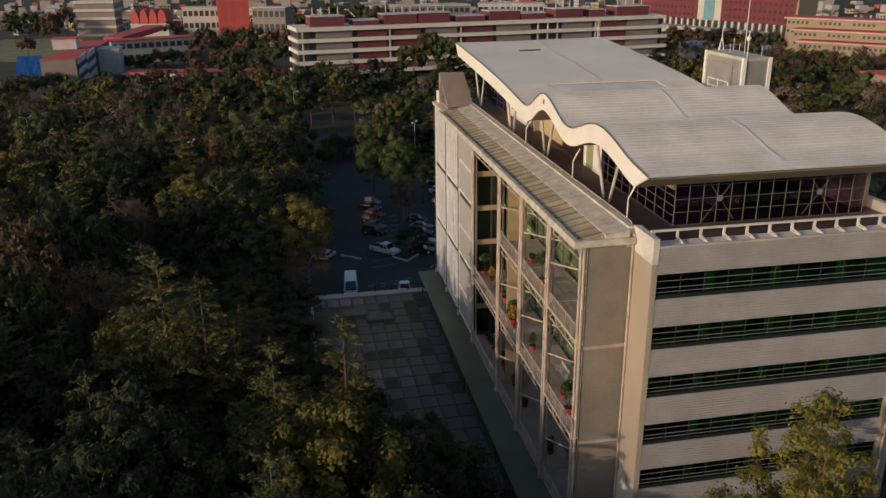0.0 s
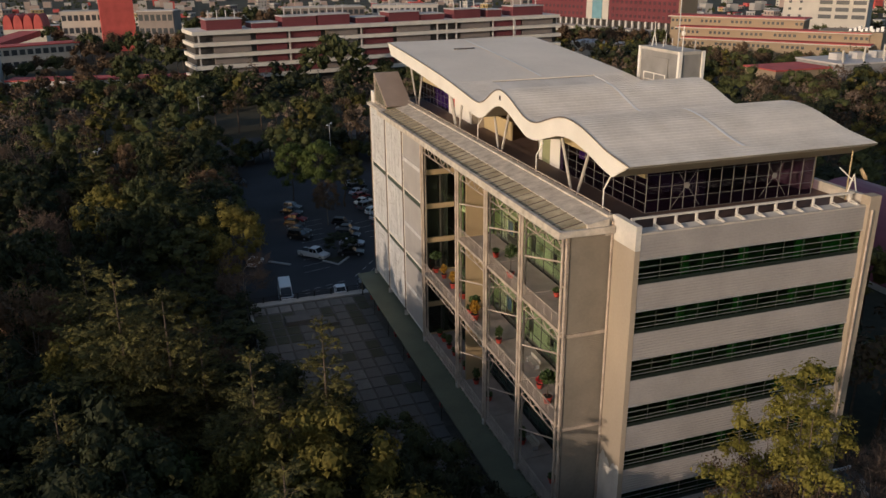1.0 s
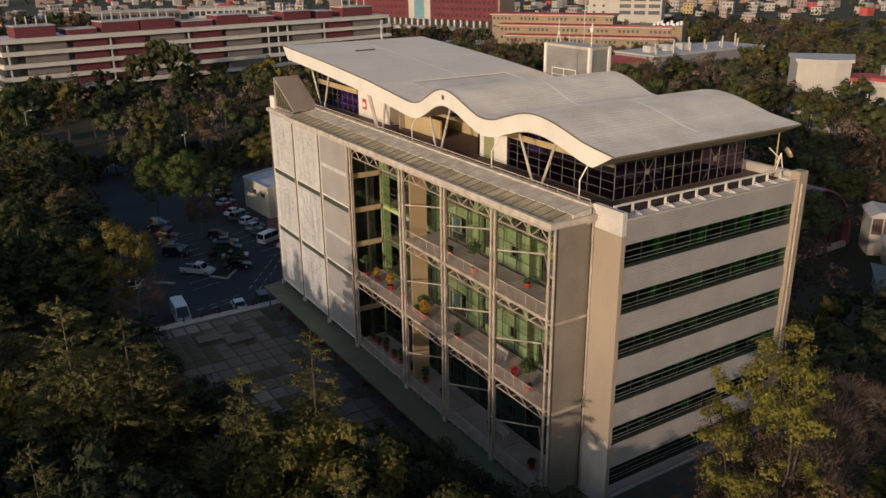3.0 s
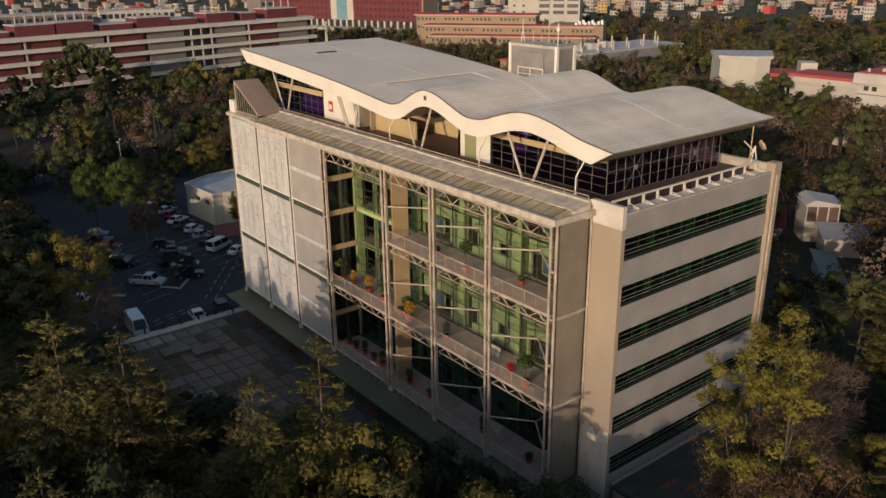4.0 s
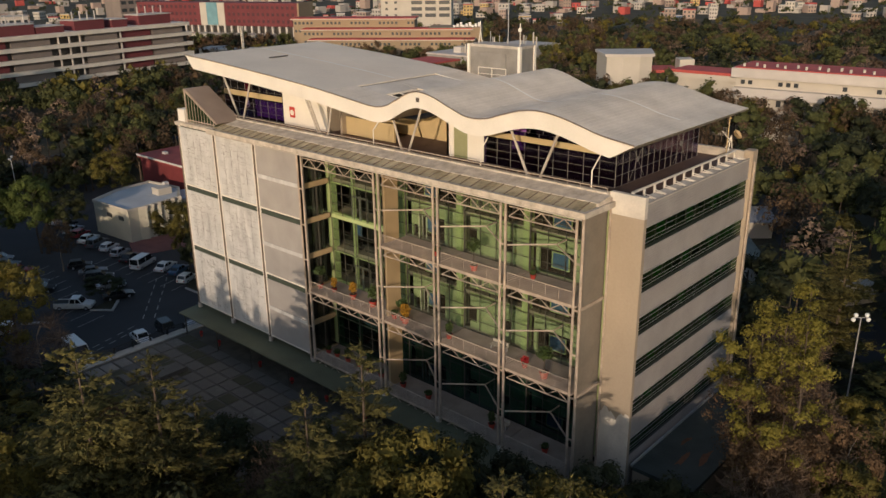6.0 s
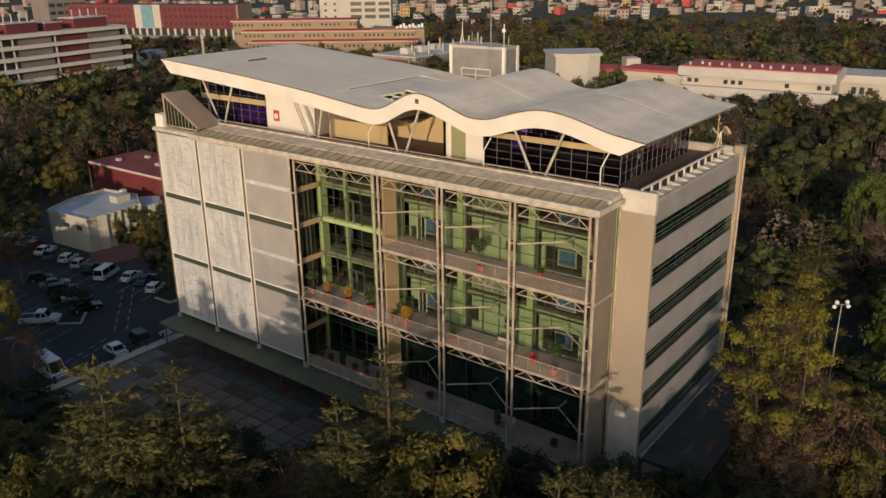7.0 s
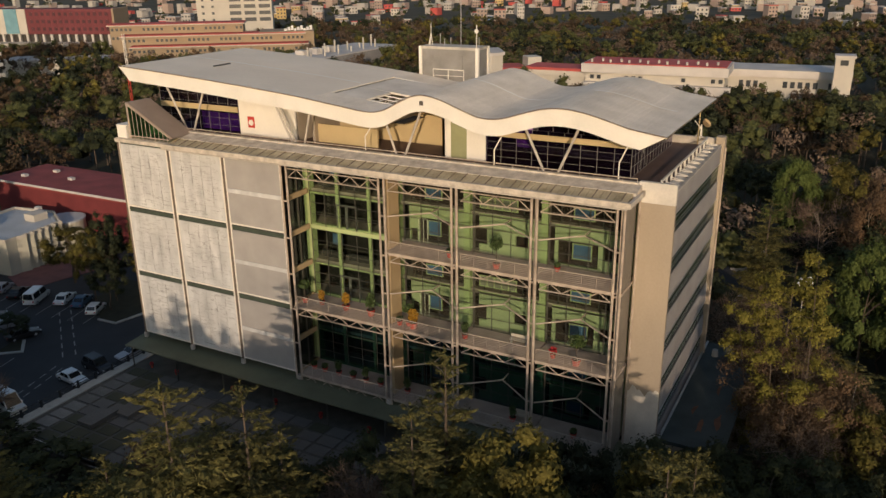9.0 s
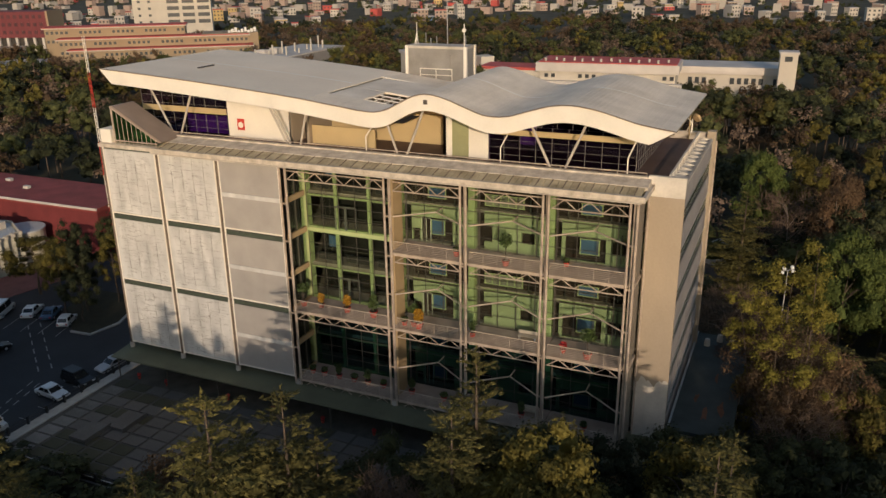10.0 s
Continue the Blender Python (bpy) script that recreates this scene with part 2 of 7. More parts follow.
def inner_bay(y0, y1, z0, style):
    """Two storeys of the inner front behind the glass: sage walls with window and door openings."""
    zm, z1 = z0 + 3.45, z0 + 7.4
    xa, xb = 4.3, 4.55
    w = y1 - y0
    holes = {0: ((0.02, 0.13, 0.0, 1.2), (0.16, 0.64, 0.0, 2.4)), 1: ((0.0, 0.12, 0.7, 2.3), (0.55, 0.74, 0.95, 2.0)), 2: ((0.05, 0.62, 0.05, 2.3), (0.70, 0.95, 0.9, 2.2))}[style]
    bm = bmesh.new()
    cuts = sorted({0.0, 1.0, *[h[0] for h in holes], *[h[1] for h in holes]})
    for a, b in zip(cuts, cuts[1:]):
        ya, yb = y1 - b * w, y1 - a * w
        zs = z0
        for h in holes:
            if h[0] <= a and b <= h[1]:
                if h[2] > 0.02:
                    box(bm, xa, ya, z0, xb, yb, z0 + h[2])
                zs = z0 + h[3]
        box(bm, xa, ya, zs, xb, yb, zm + 0.15)
    part("inner_wall", bm, SPAND, hall)
    # head strip in the same near-black, painted as shade above the windows
    part("window_head", one(xa, y0, z1 - 0.35, xb, y1, z1), ROOMSHADE, hall)
    # the upper storey's window band with sill
    part("window_sill", one(xa - 0.05, y0, zm + 0.15, xb, y1, zm + 0.23), GREEN, hall)
    for f in (0.08, 0.34, 0.67, 0.93):
        y = y1 - f * w
        part("inner_mullion", one(xa + 0.02, y - 0.05, zm + 0.23, xa + 0.12, y + 0.05, z1 - 0.35), MULL, hall)
    # framed boards behind the glass; the blue ones paint sky mirrored in windows
    if style == 0:
        spots = ((0.28, 0.54, zm + 1.0, zm + 1.95), (0.32, 0.52, z0 + 0.85, z0 + 2.2))
    elif style == 1:
        spots = ((0.02, 0.58, zm + 0.85, zm + 1.8),)
    else:
        spots = ((0.27, 0.55, zm + 1.0, zm + 1.9), (0.27, 0.53, z0 + 0.8, z0 + 2.1))
    for a, b, lo, hi in spots:
        ya, yb = y1 - b * w, y1 - a * w
        sheet = BLUE if style != 1 else ROOM
        board = part("window_board", one(4.22, ya, lo, 4.27, yb, hi), sheet, hall, "pane coloured as mirrored blue sky, in a pale frame" if style != 1 else "gridded pale window")
        bm = bmesh.new()
        for za, zb in ((lo - 0.08, lo), (hi, hi + 0.08)):
            box(bm, 4.20, ya - 0.08, za, 4.29, yb + 0.08, zb)
        k = 5 if style == 1 else 1
        for i in range(k + 1):
            yy = ya + (yb - ya) * i / k
            box(bm, 4.195, yy - 0.05, lo, 4.295, yy + 0.05, hi)
        part("board_frame", bm, GREEN, board)
    if style == 0:
        bm = bmesh.new()
        for f in (0.17, 0.24, 0.31):
            y = y1 - f * w
            box(bm, 4.13, y - 0.03, z0, 4.19, y + 0.03, z0 + 2.3)
        box(bm, 4.13, y1 - 0.31 * w, z0 + 2.3, 4.19, y1 - 0.17 * w, z0 + 2.37)
        part("door_frame", bm, WHITE, hall, "white metal door frame")
    # rooms behind
    part("room_side", one(4.6, y0 - 0.06, z0, 13.9, y0 + 0.06, z1), ROOM, hall)


for b, style in ((2, 0), (1, 1), (0, 2)):
    for z in LEV[:3]:
        inner_bay(BAYS[b] + 0.5, BAYS[b + 1] - 0.3, z, style)

# the wide bay: tall green frames on each pair of storeys
for z0 in LEV[:3]:
    y0, y1 = 23.0, 33.45
    for y, w in ((30.2, 0.34), (26.45, 0.30)):
        part("green_post", one(4.1, y - w / 2, z0, 4.4, y + w / 2, z0 + 7.4), GREEN, hall)
    part("green_beam", one(4.08, y0, z0 - 0.55, 4.42, y1, z0 + 0.12), GREEN, hall)
    part("green_rail", one(4.14, y0, z0 + 3.28, 4.34, y1, z0 + 3.46), GREEN, hall)
    for dz in (1.05, 3.0, 5.2):
        part("inner_rail", one(4.9, y0, z0 + dz - 0.04, 4.96, y1, z0 + dz + 0.04), MULL, hall)
    for i in range(3):
        ya = (23.3, 26.7, 30.5)[i]
        yb = (26.2, 29.9, 33.3)[i]
        # coloured near-black so that the hall behind reads as unlit
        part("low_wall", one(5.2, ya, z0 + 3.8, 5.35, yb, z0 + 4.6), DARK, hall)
        if i != 1:
            part("blue_board", one(6.0, ya + 0.6, z0 + 5.0, 6.05, ya + 1.9, z0 + 6.2), BLUE, hall)
    if z0 > 12:
        # door frames at the deck
        bm = bmesh.new()
        for ya, yb in ((27.9, 29.0), (29.15, 30.25)):
            for yy in (ya, yb):
                box(bm, 4.02, yy - 0.06, z0, 4.10, yy + 0.06, z0 + 2.4)
            box(bm, 4.02, ya - 0.06, z0 + 2.4, 4.10, yb + 0.06, z0 + 2.52)
        part("door_frame", bm, WMULL, hall, "white metal door frame")
# side wall closing the wide bay to the north, with its landings
for i, z in enumerate(FLOORS[1:7]):
    part("landing", one(0.6, 33.5, z - 0.45, 3.7, 33.75, z + 0.1), TAN, hall)
    part("side_pane", one(0.7, 33.62, z + 0.1, 3.6, 33.66, z + 3.4), PANE, hall)
    part("side_mullion", one(2.05, 33.55, z + 0.1, 2.17, 33.7, z + 3.4), MULL, hall)
# dark sheet behind the side panes, coloured as unlit space
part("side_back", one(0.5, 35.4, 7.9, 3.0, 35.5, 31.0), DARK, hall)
part("fin_wall", one(0.9, 22.05, 7.9, 2.7, 22.35, 30.6), TAN, hall, "ochre fin wall between two bays")
part("front_end_wall", one(0.35, -0.28, 7.9, 3.4, -0.10, 30.9), ENDSIDE, hall, "tan ribbed end panel of the gallery")
for z in LEV[1:3]:
    part("end_band", one(0.3, -0.42, z - 0.35, 3.4, -0.26, z - 0.1), STEEL, hall)
# ribs on that end panel
bm = bmesh.new()
for i in range(150):
    z = 7.95 + i * 0.15
    box(bm, 0.36, -0.305, z, 3.39, -0.275, z + 0.06)
part("rib", bm, ENDSIDE, hall)

# inner glass: panes and thin mullions
for b in range(4):
    y0, y1 = BAYS[b] + 0.05, BAYS[b + 1] - 0.05
    if b == 3:
        y1 = 33.4
    n = 4 if b < 3 else 6
    for z0 in LEV[:3]:
        bm = bmesh.new()
        for i in range(n + 1):
            y = y0 + (y1 - y0) * i / n
            box(bm, XG - 0.03, y - 0.03, z0, XG + 0.03, y + 0.03, z0 + 7.3)
        for k in range(1, 6):
            z = z0 + 7.3 * k / 6
            box(bm, XG - 0.025, y0, z - 0.025, XG + 0.025, y1, z + 0.025)
        grid = part("glazing_grid", bm, MULL, hall)
        pane = part("pane", one(XG - 0.008, y0, z0, XG + 0.008, y0 + (y1 - y0) / n - 0.06, z0 + 7.3), PANE if z0 > LEV[0] else SHADEPANE, grid)
        pane.location.y = 0.03
        for i in range(1, n):
            again(pane, 0, (y1 - y0) / n * i, 0)

# decks with their trusses and railings
def truss(y0, y1, z0, z1, x=0.12, step=0.95, name="truss"):
    bm = bmesh.new()
    n = max(2, round((y1 - y0) / step / 2) * 2)
    for z in (z0, z1):
        tube(bm, (x, y0, z), (x, y1, z), 0.055)
    for i in range(n):
        a, b = (z0, z1) if i % 2 == 0 else (z1, z0)
        tube(bm, (x, y0 + (y1 - y0) * i / n, a), (x, y0 + (y1 - y0) * (i + 1) / n, b), 0.045, 5)
    return part(name, bm, STEEL, hall)


def railing(y0, y1, z, x=0.05):
    bm = bmesh.new()
    n = max(2, round((y1 - y0) / 1.25))
    for i in range(n + 1):
        y = y0 + (y1 - y0) * i / n
        tube(bm, (x, y, z), (x, y, z + 1.1), 0.017, 5)
    tube(bm, (x, y0, z + 1.12), (x, y1, z + 1.12), 0.05)
    for k in range(6):
        tube(bm, (x, y0, z + 0.12 + 0.165 * k), (x, y1, z + 0.12 + 0.165 * k), 0.021, 5)
    return part("railing", bm, STEEL, hall)


for b in range(4):
    y0, y1 = BAYS[b] + 0.4, BAYS[b + 1] - 0.5
    for lev in (0, 1, 2, 3):
        z = LEV[lev]
        if lev == 3 or (lev == 2 and b == 3):
            if lev == 3:
                truss(y0, y1, z - 1.75, z - 0.9)
            continue
        part("gallery_deck", one(0.0, BAYS[b] + 0.05, z - 0.16, XG - 0.05, BAYS[b + 1] - 0.05, z), DECK, hall)
        part("deck_edge", one(-0.06, y0, z - 0.2, 0.0, y1, z + 0.06), STEEL, hall)
        truss(y0, y1, z - 0.95, z - 0.25)
        railing(y0, y1, z)
        # cross joists under the deck
        bm = bmesh.new()
        for i in range(5):
            y = y0 + (y1 - y0) * i / 4
            box(bm, 0.1, y - 0.05, z - 0.36, XG - 0.1, y + 0.05, z - 0.17)
        part("joist", bm, STEEL, hall)
    # bent wind struts at mid height of each pair of storeys
    if b < 3:
        for z0 in LEV[:3]:
            z, ym = z0 + 3.5, (BAYS[b] + BAYS[b + 1]) / 2
            bm = bmesh.new()
            tube(bm, (0.1, y1 + 0.1, z), (2.4, ym, z + 0.15), 0.07)
            tube(bm, (2.4, ym, z + 0.15), (0.1, y0 - 0.1, z), 0.07)
            tube(bm, (2.4, ym, z + 0.15), (XG, ym, z + 0.15), 0.06)
            part("wind_strut", bm, STEEL, hall)


# lattice masts
def mast(y, spread, x=0.0):
    m = part("mast", tube(tube(bmesh.new(), (x, y - spread, 6.9), (x, y - spread, 31.0), 0.11, 8), (x, y + spread, 6.9), (x, y + spread, 31.0), 0.11, 8), STEEL, hall)
    first = part("rung", one(x + 0.02, y - spread, 7.52, x + 0.06, y + spread, 7.68), STEEL, m)
    for k in range(1, 7):
        again(first, z=3.86 * k)
    part("rear_tube", tube(bmesh.new(), (x + 0.42, y + 0.02, 6.9), (x + 0.42, y + 0.02, 31.0), 0.09, 8), STEEL, m)
    part("foot", tube(bmesh.new(), (x + 0.1, y, 6.6), (x + 0.1, y, 7.7), 0.3, 10), CONCL, m, "pale concrete foot")


for y in (56.12, 48.75, 41.2):
    joint = part("panel_joint", tube(bmesh.new(), (0.06, y, 6.9), (0.06, y, 30.8), 0.13, 8), DRIP, hall, "dark joint post between panels")
    part("foot", tube(bmesh.new(), (0.1, y, 6.6), (0.1, y, 7.8), 0.28, 10), CONCL, joint, "pale concrete foot")
for y, s in ((33.4, 0.34), (22.2, 0.30), (14.75, 0.26), (7.25, 0.25), (-0.05, 0.30)):
    mast(y, s)

# panels of the closed bays
for c in range(3):
    y0, y1 = PBAYS[c] + (0.52 if c == 0 else 0.34), PBAYS[c + 1] - 0.34
    for r in range(3):
        z0, z1 = LEV[r] + 0.22, LEV[r + 1] - 0.12
        part("dark_strip", one(0.12, y0, z1 - 0.42, 0.2, y1, z1), GRNSTRIP, hall)
        if c == 0:      # grey mesh panels in two halves with a rail between
            zm = (z0 + z1 - 0.42) / 2
            for a, b in ((z0, zm - 0.22), (zm + 0.22, z1 - 0.45)):
                part("mesh_panel", one(0.06, y0, a, 0.12, y1, b), MESHP, hall)
            part("panel_rail", one(0.0, y0, zm - 0.21, 0.14, y1, zm + 0.21), PANEL, hall)
            part("panel_foot", one(-0.02, y0, z0 - 0.14, 0.14, y1, z0), WHITE, hall)
        else:           # pale sheets fixed in narrow columns, some courses slipped
            cols, rows = 5, 10
            for i in range(cols):
                ya, yb = y0 + (y1 - y0) * i / cols, y0 + (y1 - y0) * (i + 1) / cols
                for j in range(rows):
                    za, zb = z0 + (z1 - 0.45 - z0) * j / rows, z0 + (z1 - 0.45 - z0) * (j + 1) / rows
                    d = 0.004 * random.random() + (0.02 if random.random() > 0.95 else 0.0)
                    gap = random.uniform(0.015, 0.045) if random.random() < 0.34 else 0.002
                    slip = random.uniform(0.012, 0.035) if random.random() < 0.30 else 0.001
                    part("panel_sheet", one(0.06 + d, ya + 0.004, za + slip, 0.10 + d, yb - gap, zb - 0.001), PANEL, hall)
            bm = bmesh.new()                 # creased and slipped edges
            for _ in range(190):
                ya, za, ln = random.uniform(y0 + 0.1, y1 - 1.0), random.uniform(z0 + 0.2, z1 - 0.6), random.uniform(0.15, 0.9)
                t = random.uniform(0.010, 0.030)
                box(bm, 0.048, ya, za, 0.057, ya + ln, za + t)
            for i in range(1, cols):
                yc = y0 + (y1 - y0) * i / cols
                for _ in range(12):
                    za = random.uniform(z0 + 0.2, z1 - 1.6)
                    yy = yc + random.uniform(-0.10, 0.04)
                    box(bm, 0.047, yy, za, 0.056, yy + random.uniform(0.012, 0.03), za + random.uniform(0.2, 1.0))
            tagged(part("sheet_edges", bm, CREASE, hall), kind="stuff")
            part("sheet_back", one(0.14, y0, z0, 0.17, y1, z1 - 0.45), MESHP, hall)
            part("panel_foot", one(-0.02, y0, z0 - 0.14, 0.14, y1, z0), WHITE, hall)
for c in range(3):     # pale edge strips beside the masts
    for y in (PBAYS[c] + (0.43 if c == 0 else 0.26), PBAYS[c + 1] - 0.26):
        part("edge_strip", one(0.03, y - 0.075, LEV[0], 0.13, y + 0.075, 30.75), WHITE, hall)
# full dark sheet; through the panel gaps it reads as painted shade
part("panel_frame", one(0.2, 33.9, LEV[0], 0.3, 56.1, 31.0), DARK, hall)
part("north_return", one(0.2, 56.2, LEV[0], 3.4, 56.3, 31.0), SIDING, hall)

# gutter box along the head of the front
part("gutter_front", one(-0.95, -0.75, 30.88, -0.62, 48.6, 31.34), GUTTERLIP, hall, "stained pale gutter lip")
part("gutter_front", one(-0.30, 48.6, 30.80, 0.0, 56.2, 31.16), GUTTERLIP, hall, "stained pale ledge over the panels")
part("gutter_end", one(-0.95, -1.0, 30.88, 3.3, -0.75, 31.34), GUTTERLIP, hall)
n = 84
for i in range(n):
    ya, yb = -0.55 + 49.1 * i / n, -0.55 + 49.1 * (i + 1) / n
    lift = 0.02 * random.random()
    part("gutter_sheet", prism(bmesh.new(), [(-0.62, 30.86), (1.3, 30.86), (1.3, 31.50 + lift), (-0.62, 31.10 + lift)], ya + 0.01, yb - 0.03, "y"), GUTTER, hall)
    if i % 2 == 0:
        part("gutter_bracket", prism(bmesh.new(), [(-0.6, 30.9), (1.3, 30.9), (1.3, 31.57), (-0.6, 31.17)], yb - 0.035, yb + 0.015, "y"), DRIP, hall)
part("gutter_soffit", one(-0.9, -0.7, 30.74, 3.3, 48.6, 30.84), CONCL, hall)
part("hood_floor", one(0.0, 48.6, 30.80, 3.3, 56.2, 31.2), GUTTERLIP, hall)
part("corner_block", one(0.25, 54.75, 31.2, 2.9, 56.2, 32.6), WHITE, hall, "white corner block beside the stair hood")
part("ledge", prism(bmesh.new(), [(1.3, 30.86), (2.95, 30.86), (2.95, 31.84), (1.3, 31.56)], -0.75, 48.6, "y"), GUTTERLIP, hall, "stained sloping ledge")
part("parapet", one(2.95, -0.44, 30.5, 3.45, 56.2, 31.98), GUTTERLIP, hall, "stained pale parapet")
bm = bmesh.new()
for i in range(47):
    y = -0.3 + i * 1.22
    tube(bm, (3.2, y, 31.95), (3.2, y, 32.25), 0.025, 5)
tube(bm, (3.2, -0.3, 32.25), (3.2, 56.0, 32.25), 0.045)
part("parapet_rail", bm, STEEL, hall)
part("terrace", one(3.45, -3.1, 31.1, 23.2, 55.9, 31.2), TERRACE, hall, "brown tiled roof terrace")

# stair hood at the north corner: raking roof over a glazed triangle
hood = part("stair_hood", prism(bmesh.new(), [(54.4, 34.9), (54.4, 35.08), (54.0, 35.08), (48.0, 31.75), (48.3, 31.6)], 0.25, 3.4), TAN, hall, "raking brown hood over a stair")
hood.data.materials[0] = mat("brown_hood_sheet", (0.27, 0.21, 0.17), 0.6, vary=0.15, scale=0.5)
part("hood_back", one(0.3, 54.2, 31.2, 3.4, 54.4, 34.95), CONC, hood)
bm = bmesh.new()
for i in range(10):
    y = 54.2 - i * 0.6
    tube(bm, (0.3, y, 31.2), (0.3, y, 31.7 + (y - 48.4) * 0.545), 0.035, 5)
tube(bm, (0.3, 54.3, 34.95), (0.3, 48.6, 31.8), 0.07)
tube(bm, (0.3, 54.3, 31.2), (0.3, 54.3, 34.95), 0.07)
tube(bm, (0.3, 54.3, 31.5), (0.3, 48.6, 31.5), 0.07)
part("hood_frame", bm, STEEL, hood)
part("hood_glass", prism(bmesh.new(), [(54.2, 31.3), (54.2, 34.8), (48.7, 31.75), (48.7, 31.3)], 0.4, 0.42), DPANE, hood)

IRONISH = mat("dark_metal", (0.09, 0.075, 0.06), 0.6, vary=0.2)
# ---- the wavy roof ----
PROFILE = ((-2.3, 35.75), (0.7, 36.2), (2.5, 36.68), (4.3, 37.12), (6.2, 37.36), (8.0, 37.22), (9.9, 36.7), (11.9, 36.1), (13.9, 36.05), (15.7, 36.6), (17.8, 37.33),
           (19.6, 37.62), (21.0, 37.32), (22.4, 36.62), (23.7, 35.98), (25.3, 35.68), (28.7, 36.02), (33.6, 36.58), (41.3, 37.24), (49.7, 37.84), (58.0, 38.35))


def top(y):
    """Height of the roof at y: a smooth curve through the profile."""
    pts = PROFILE
    i = max(1, min(len(pts) - 1, next((k for k, p in enumerate(pts) if p[0] >= y), len(pts) - 1)))
    (y0, z0), (y1, z1) = pts[i - 1], pts[i]
    def slope(k):
        a, b = pts[max(0, k - 1)], pts[min(len(pts) - 1, k + 1)]
        return (b[1] - a[1]) / (b[0] - a[0])
    h, t = y1 - y0, (y - y0) / (y1 - y0)
    m0, m1 = slope(i - 1) * h, slope(i) * h
    return (2 * t**3 - 3 * t**2 + 1) * z0 + (t**3 - 2 * t**2 + t) * m0 + (3 * t**2 - 2 * t**3) * z1 + (t**3 - t**2) * m1


X0R, X1R, Y0R, Y1R = 3.2, 23.7, -2.3, 58.0
YB0, YB1 = -0.3, 56.6            # the foot of the fascia is shorter than its head
roof = part("roof_fascia", bmesh.new(), WHITE, hall, "broad cream wavy fascia")
bm = bmesh.new()
N = 150
heads = [(Y0R + (Y1R - Y0R) * i / N) for i in range(N + 1)]
feet = [(YB0 + (YB1 - YB0) * i / N) for i in range(N + 1)]
for x in (X0R, X1R):
    t = [bm.verts.new((x, y, top(y))) for y in heads]
    f = [bm.verts.new((x, y, top(y) - 1.42)) for y in feet]
    ti = [bm.verts.new((x + (0.15 if x < 10 else -0.15), y, top(y))) for y in heads]
    fi = [bm.verts.new((x + (0.15 if x < 10 else -0.15), y, top(y) - 1.42)) for y in feet]
    for i in range(N):
        bm.faces.new((t[i], t[i + 1], f[i + 1], f[i]))
        bm.faces.new((ti[i], fi[i], fi[i + 1], ti[i + 1]))
        bm.faces.new((t[i], ti[i], ti[i + 1], t[i + 1]))
        bm.faces.new((f[i], f[i + 1], fi[i + 1], fi[i]))
bmesh.ops.recalc_face_normals(bm, faces=bm.faces)
bm.to_mesh(roof.data)
bm.free()
for p in roof.data.polygons:
    p.use_smooth = False
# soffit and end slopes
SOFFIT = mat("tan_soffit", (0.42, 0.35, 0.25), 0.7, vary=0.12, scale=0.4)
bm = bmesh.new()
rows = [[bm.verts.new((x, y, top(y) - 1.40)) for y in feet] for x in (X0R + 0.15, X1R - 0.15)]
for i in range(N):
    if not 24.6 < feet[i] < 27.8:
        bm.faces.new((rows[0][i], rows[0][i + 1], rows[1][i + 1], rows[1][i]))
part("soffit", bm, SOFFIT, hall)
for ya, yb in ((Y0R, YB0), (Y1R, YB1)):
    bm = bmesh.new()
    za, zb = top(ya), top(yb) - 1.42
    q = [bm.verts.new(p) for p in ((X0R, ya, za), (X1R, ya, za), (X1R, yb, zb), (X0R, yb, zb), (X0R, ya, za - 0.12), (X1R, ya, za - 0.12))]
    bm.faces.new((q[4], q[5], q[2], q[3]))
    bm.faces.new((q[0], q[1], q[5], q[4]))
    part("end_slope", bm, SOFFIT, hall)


def sheet(y0, y1, x0, x1):
    bm = bmesh.new()
    ys = [y0, (y0 + y1) / 2, y1 - 0.09, y1 - 0.07, y1 - 0.02, y1]
    ribbed = y1 < 32.6
    up = [0.03, 0.03, 0.03, 0.050, 0.050, 0.03] if ribbed else [0.03] * 6
    a = [[bm.verts.new((x, y, top(min(y, Y1R)) + u)) for y, u in zip(ys, up)] for x in (x0, x1)]
    for i in range(5):
        bm.faces.new((a[0][i], a[1][i], a[1][i + 1], a[0][i + 1]))
    b = [[bm.verts.new((x, y, top(min(y, Y1R)) - 0.08)) for y in (y0, y1)] for x in (x0, x1)]
    bm.faces.new((b[0][0], b[0][1], b[1][1], b[1][0]))
    for k in (0, 1):
        bm.faces.new((a[k][0], *[a[k][i] for i in range(1, 6)], b[k][1], b[k][0]))
    bm.faces.new((a[0][0], b[0][0], b[1][0], a[1][0]))
    bm.faces.new((a[0][5], a[1][5], b[1][1], b[0][1]))
    return part("roof_sheet", bm, ROOF if ribbed else FELT, hall)


NS = 140
NX0, NX1, NY0, NY1 = 7.6, 19.6, 24.8, 32.2      # the sunken light well
for i in range(NS):
    ya, yb = Y0R + (Y1R - Y0R) * i / NS, Y0R + (Y1R - Y0R) * (i + 1) / NS
    if yb > NY0 and ya < NY1:
        sheet(ya, yb, X0R - 0.02, NX0)
        sheet(ya, yb, NX1, X1R + 0.02)
    else:
        sheet(ya, yb, X0R - 0.02, X1R + 0.02)
cheek = [(NY0 - 0.3 + (NY1 - NY0 + 0.3) * i / 12) for i in range(13)]
part("well_cheek", prism(bmesh.new(), [(cheek[-1], 34.9), (cheek[0], 34.9), *[(y, top(y) + 0.05) for y in cheek]], NX1 - 0.1, NX1 + 0.05), WHITE, hall, "white upstand of the light well")
bm = bmesh.new()
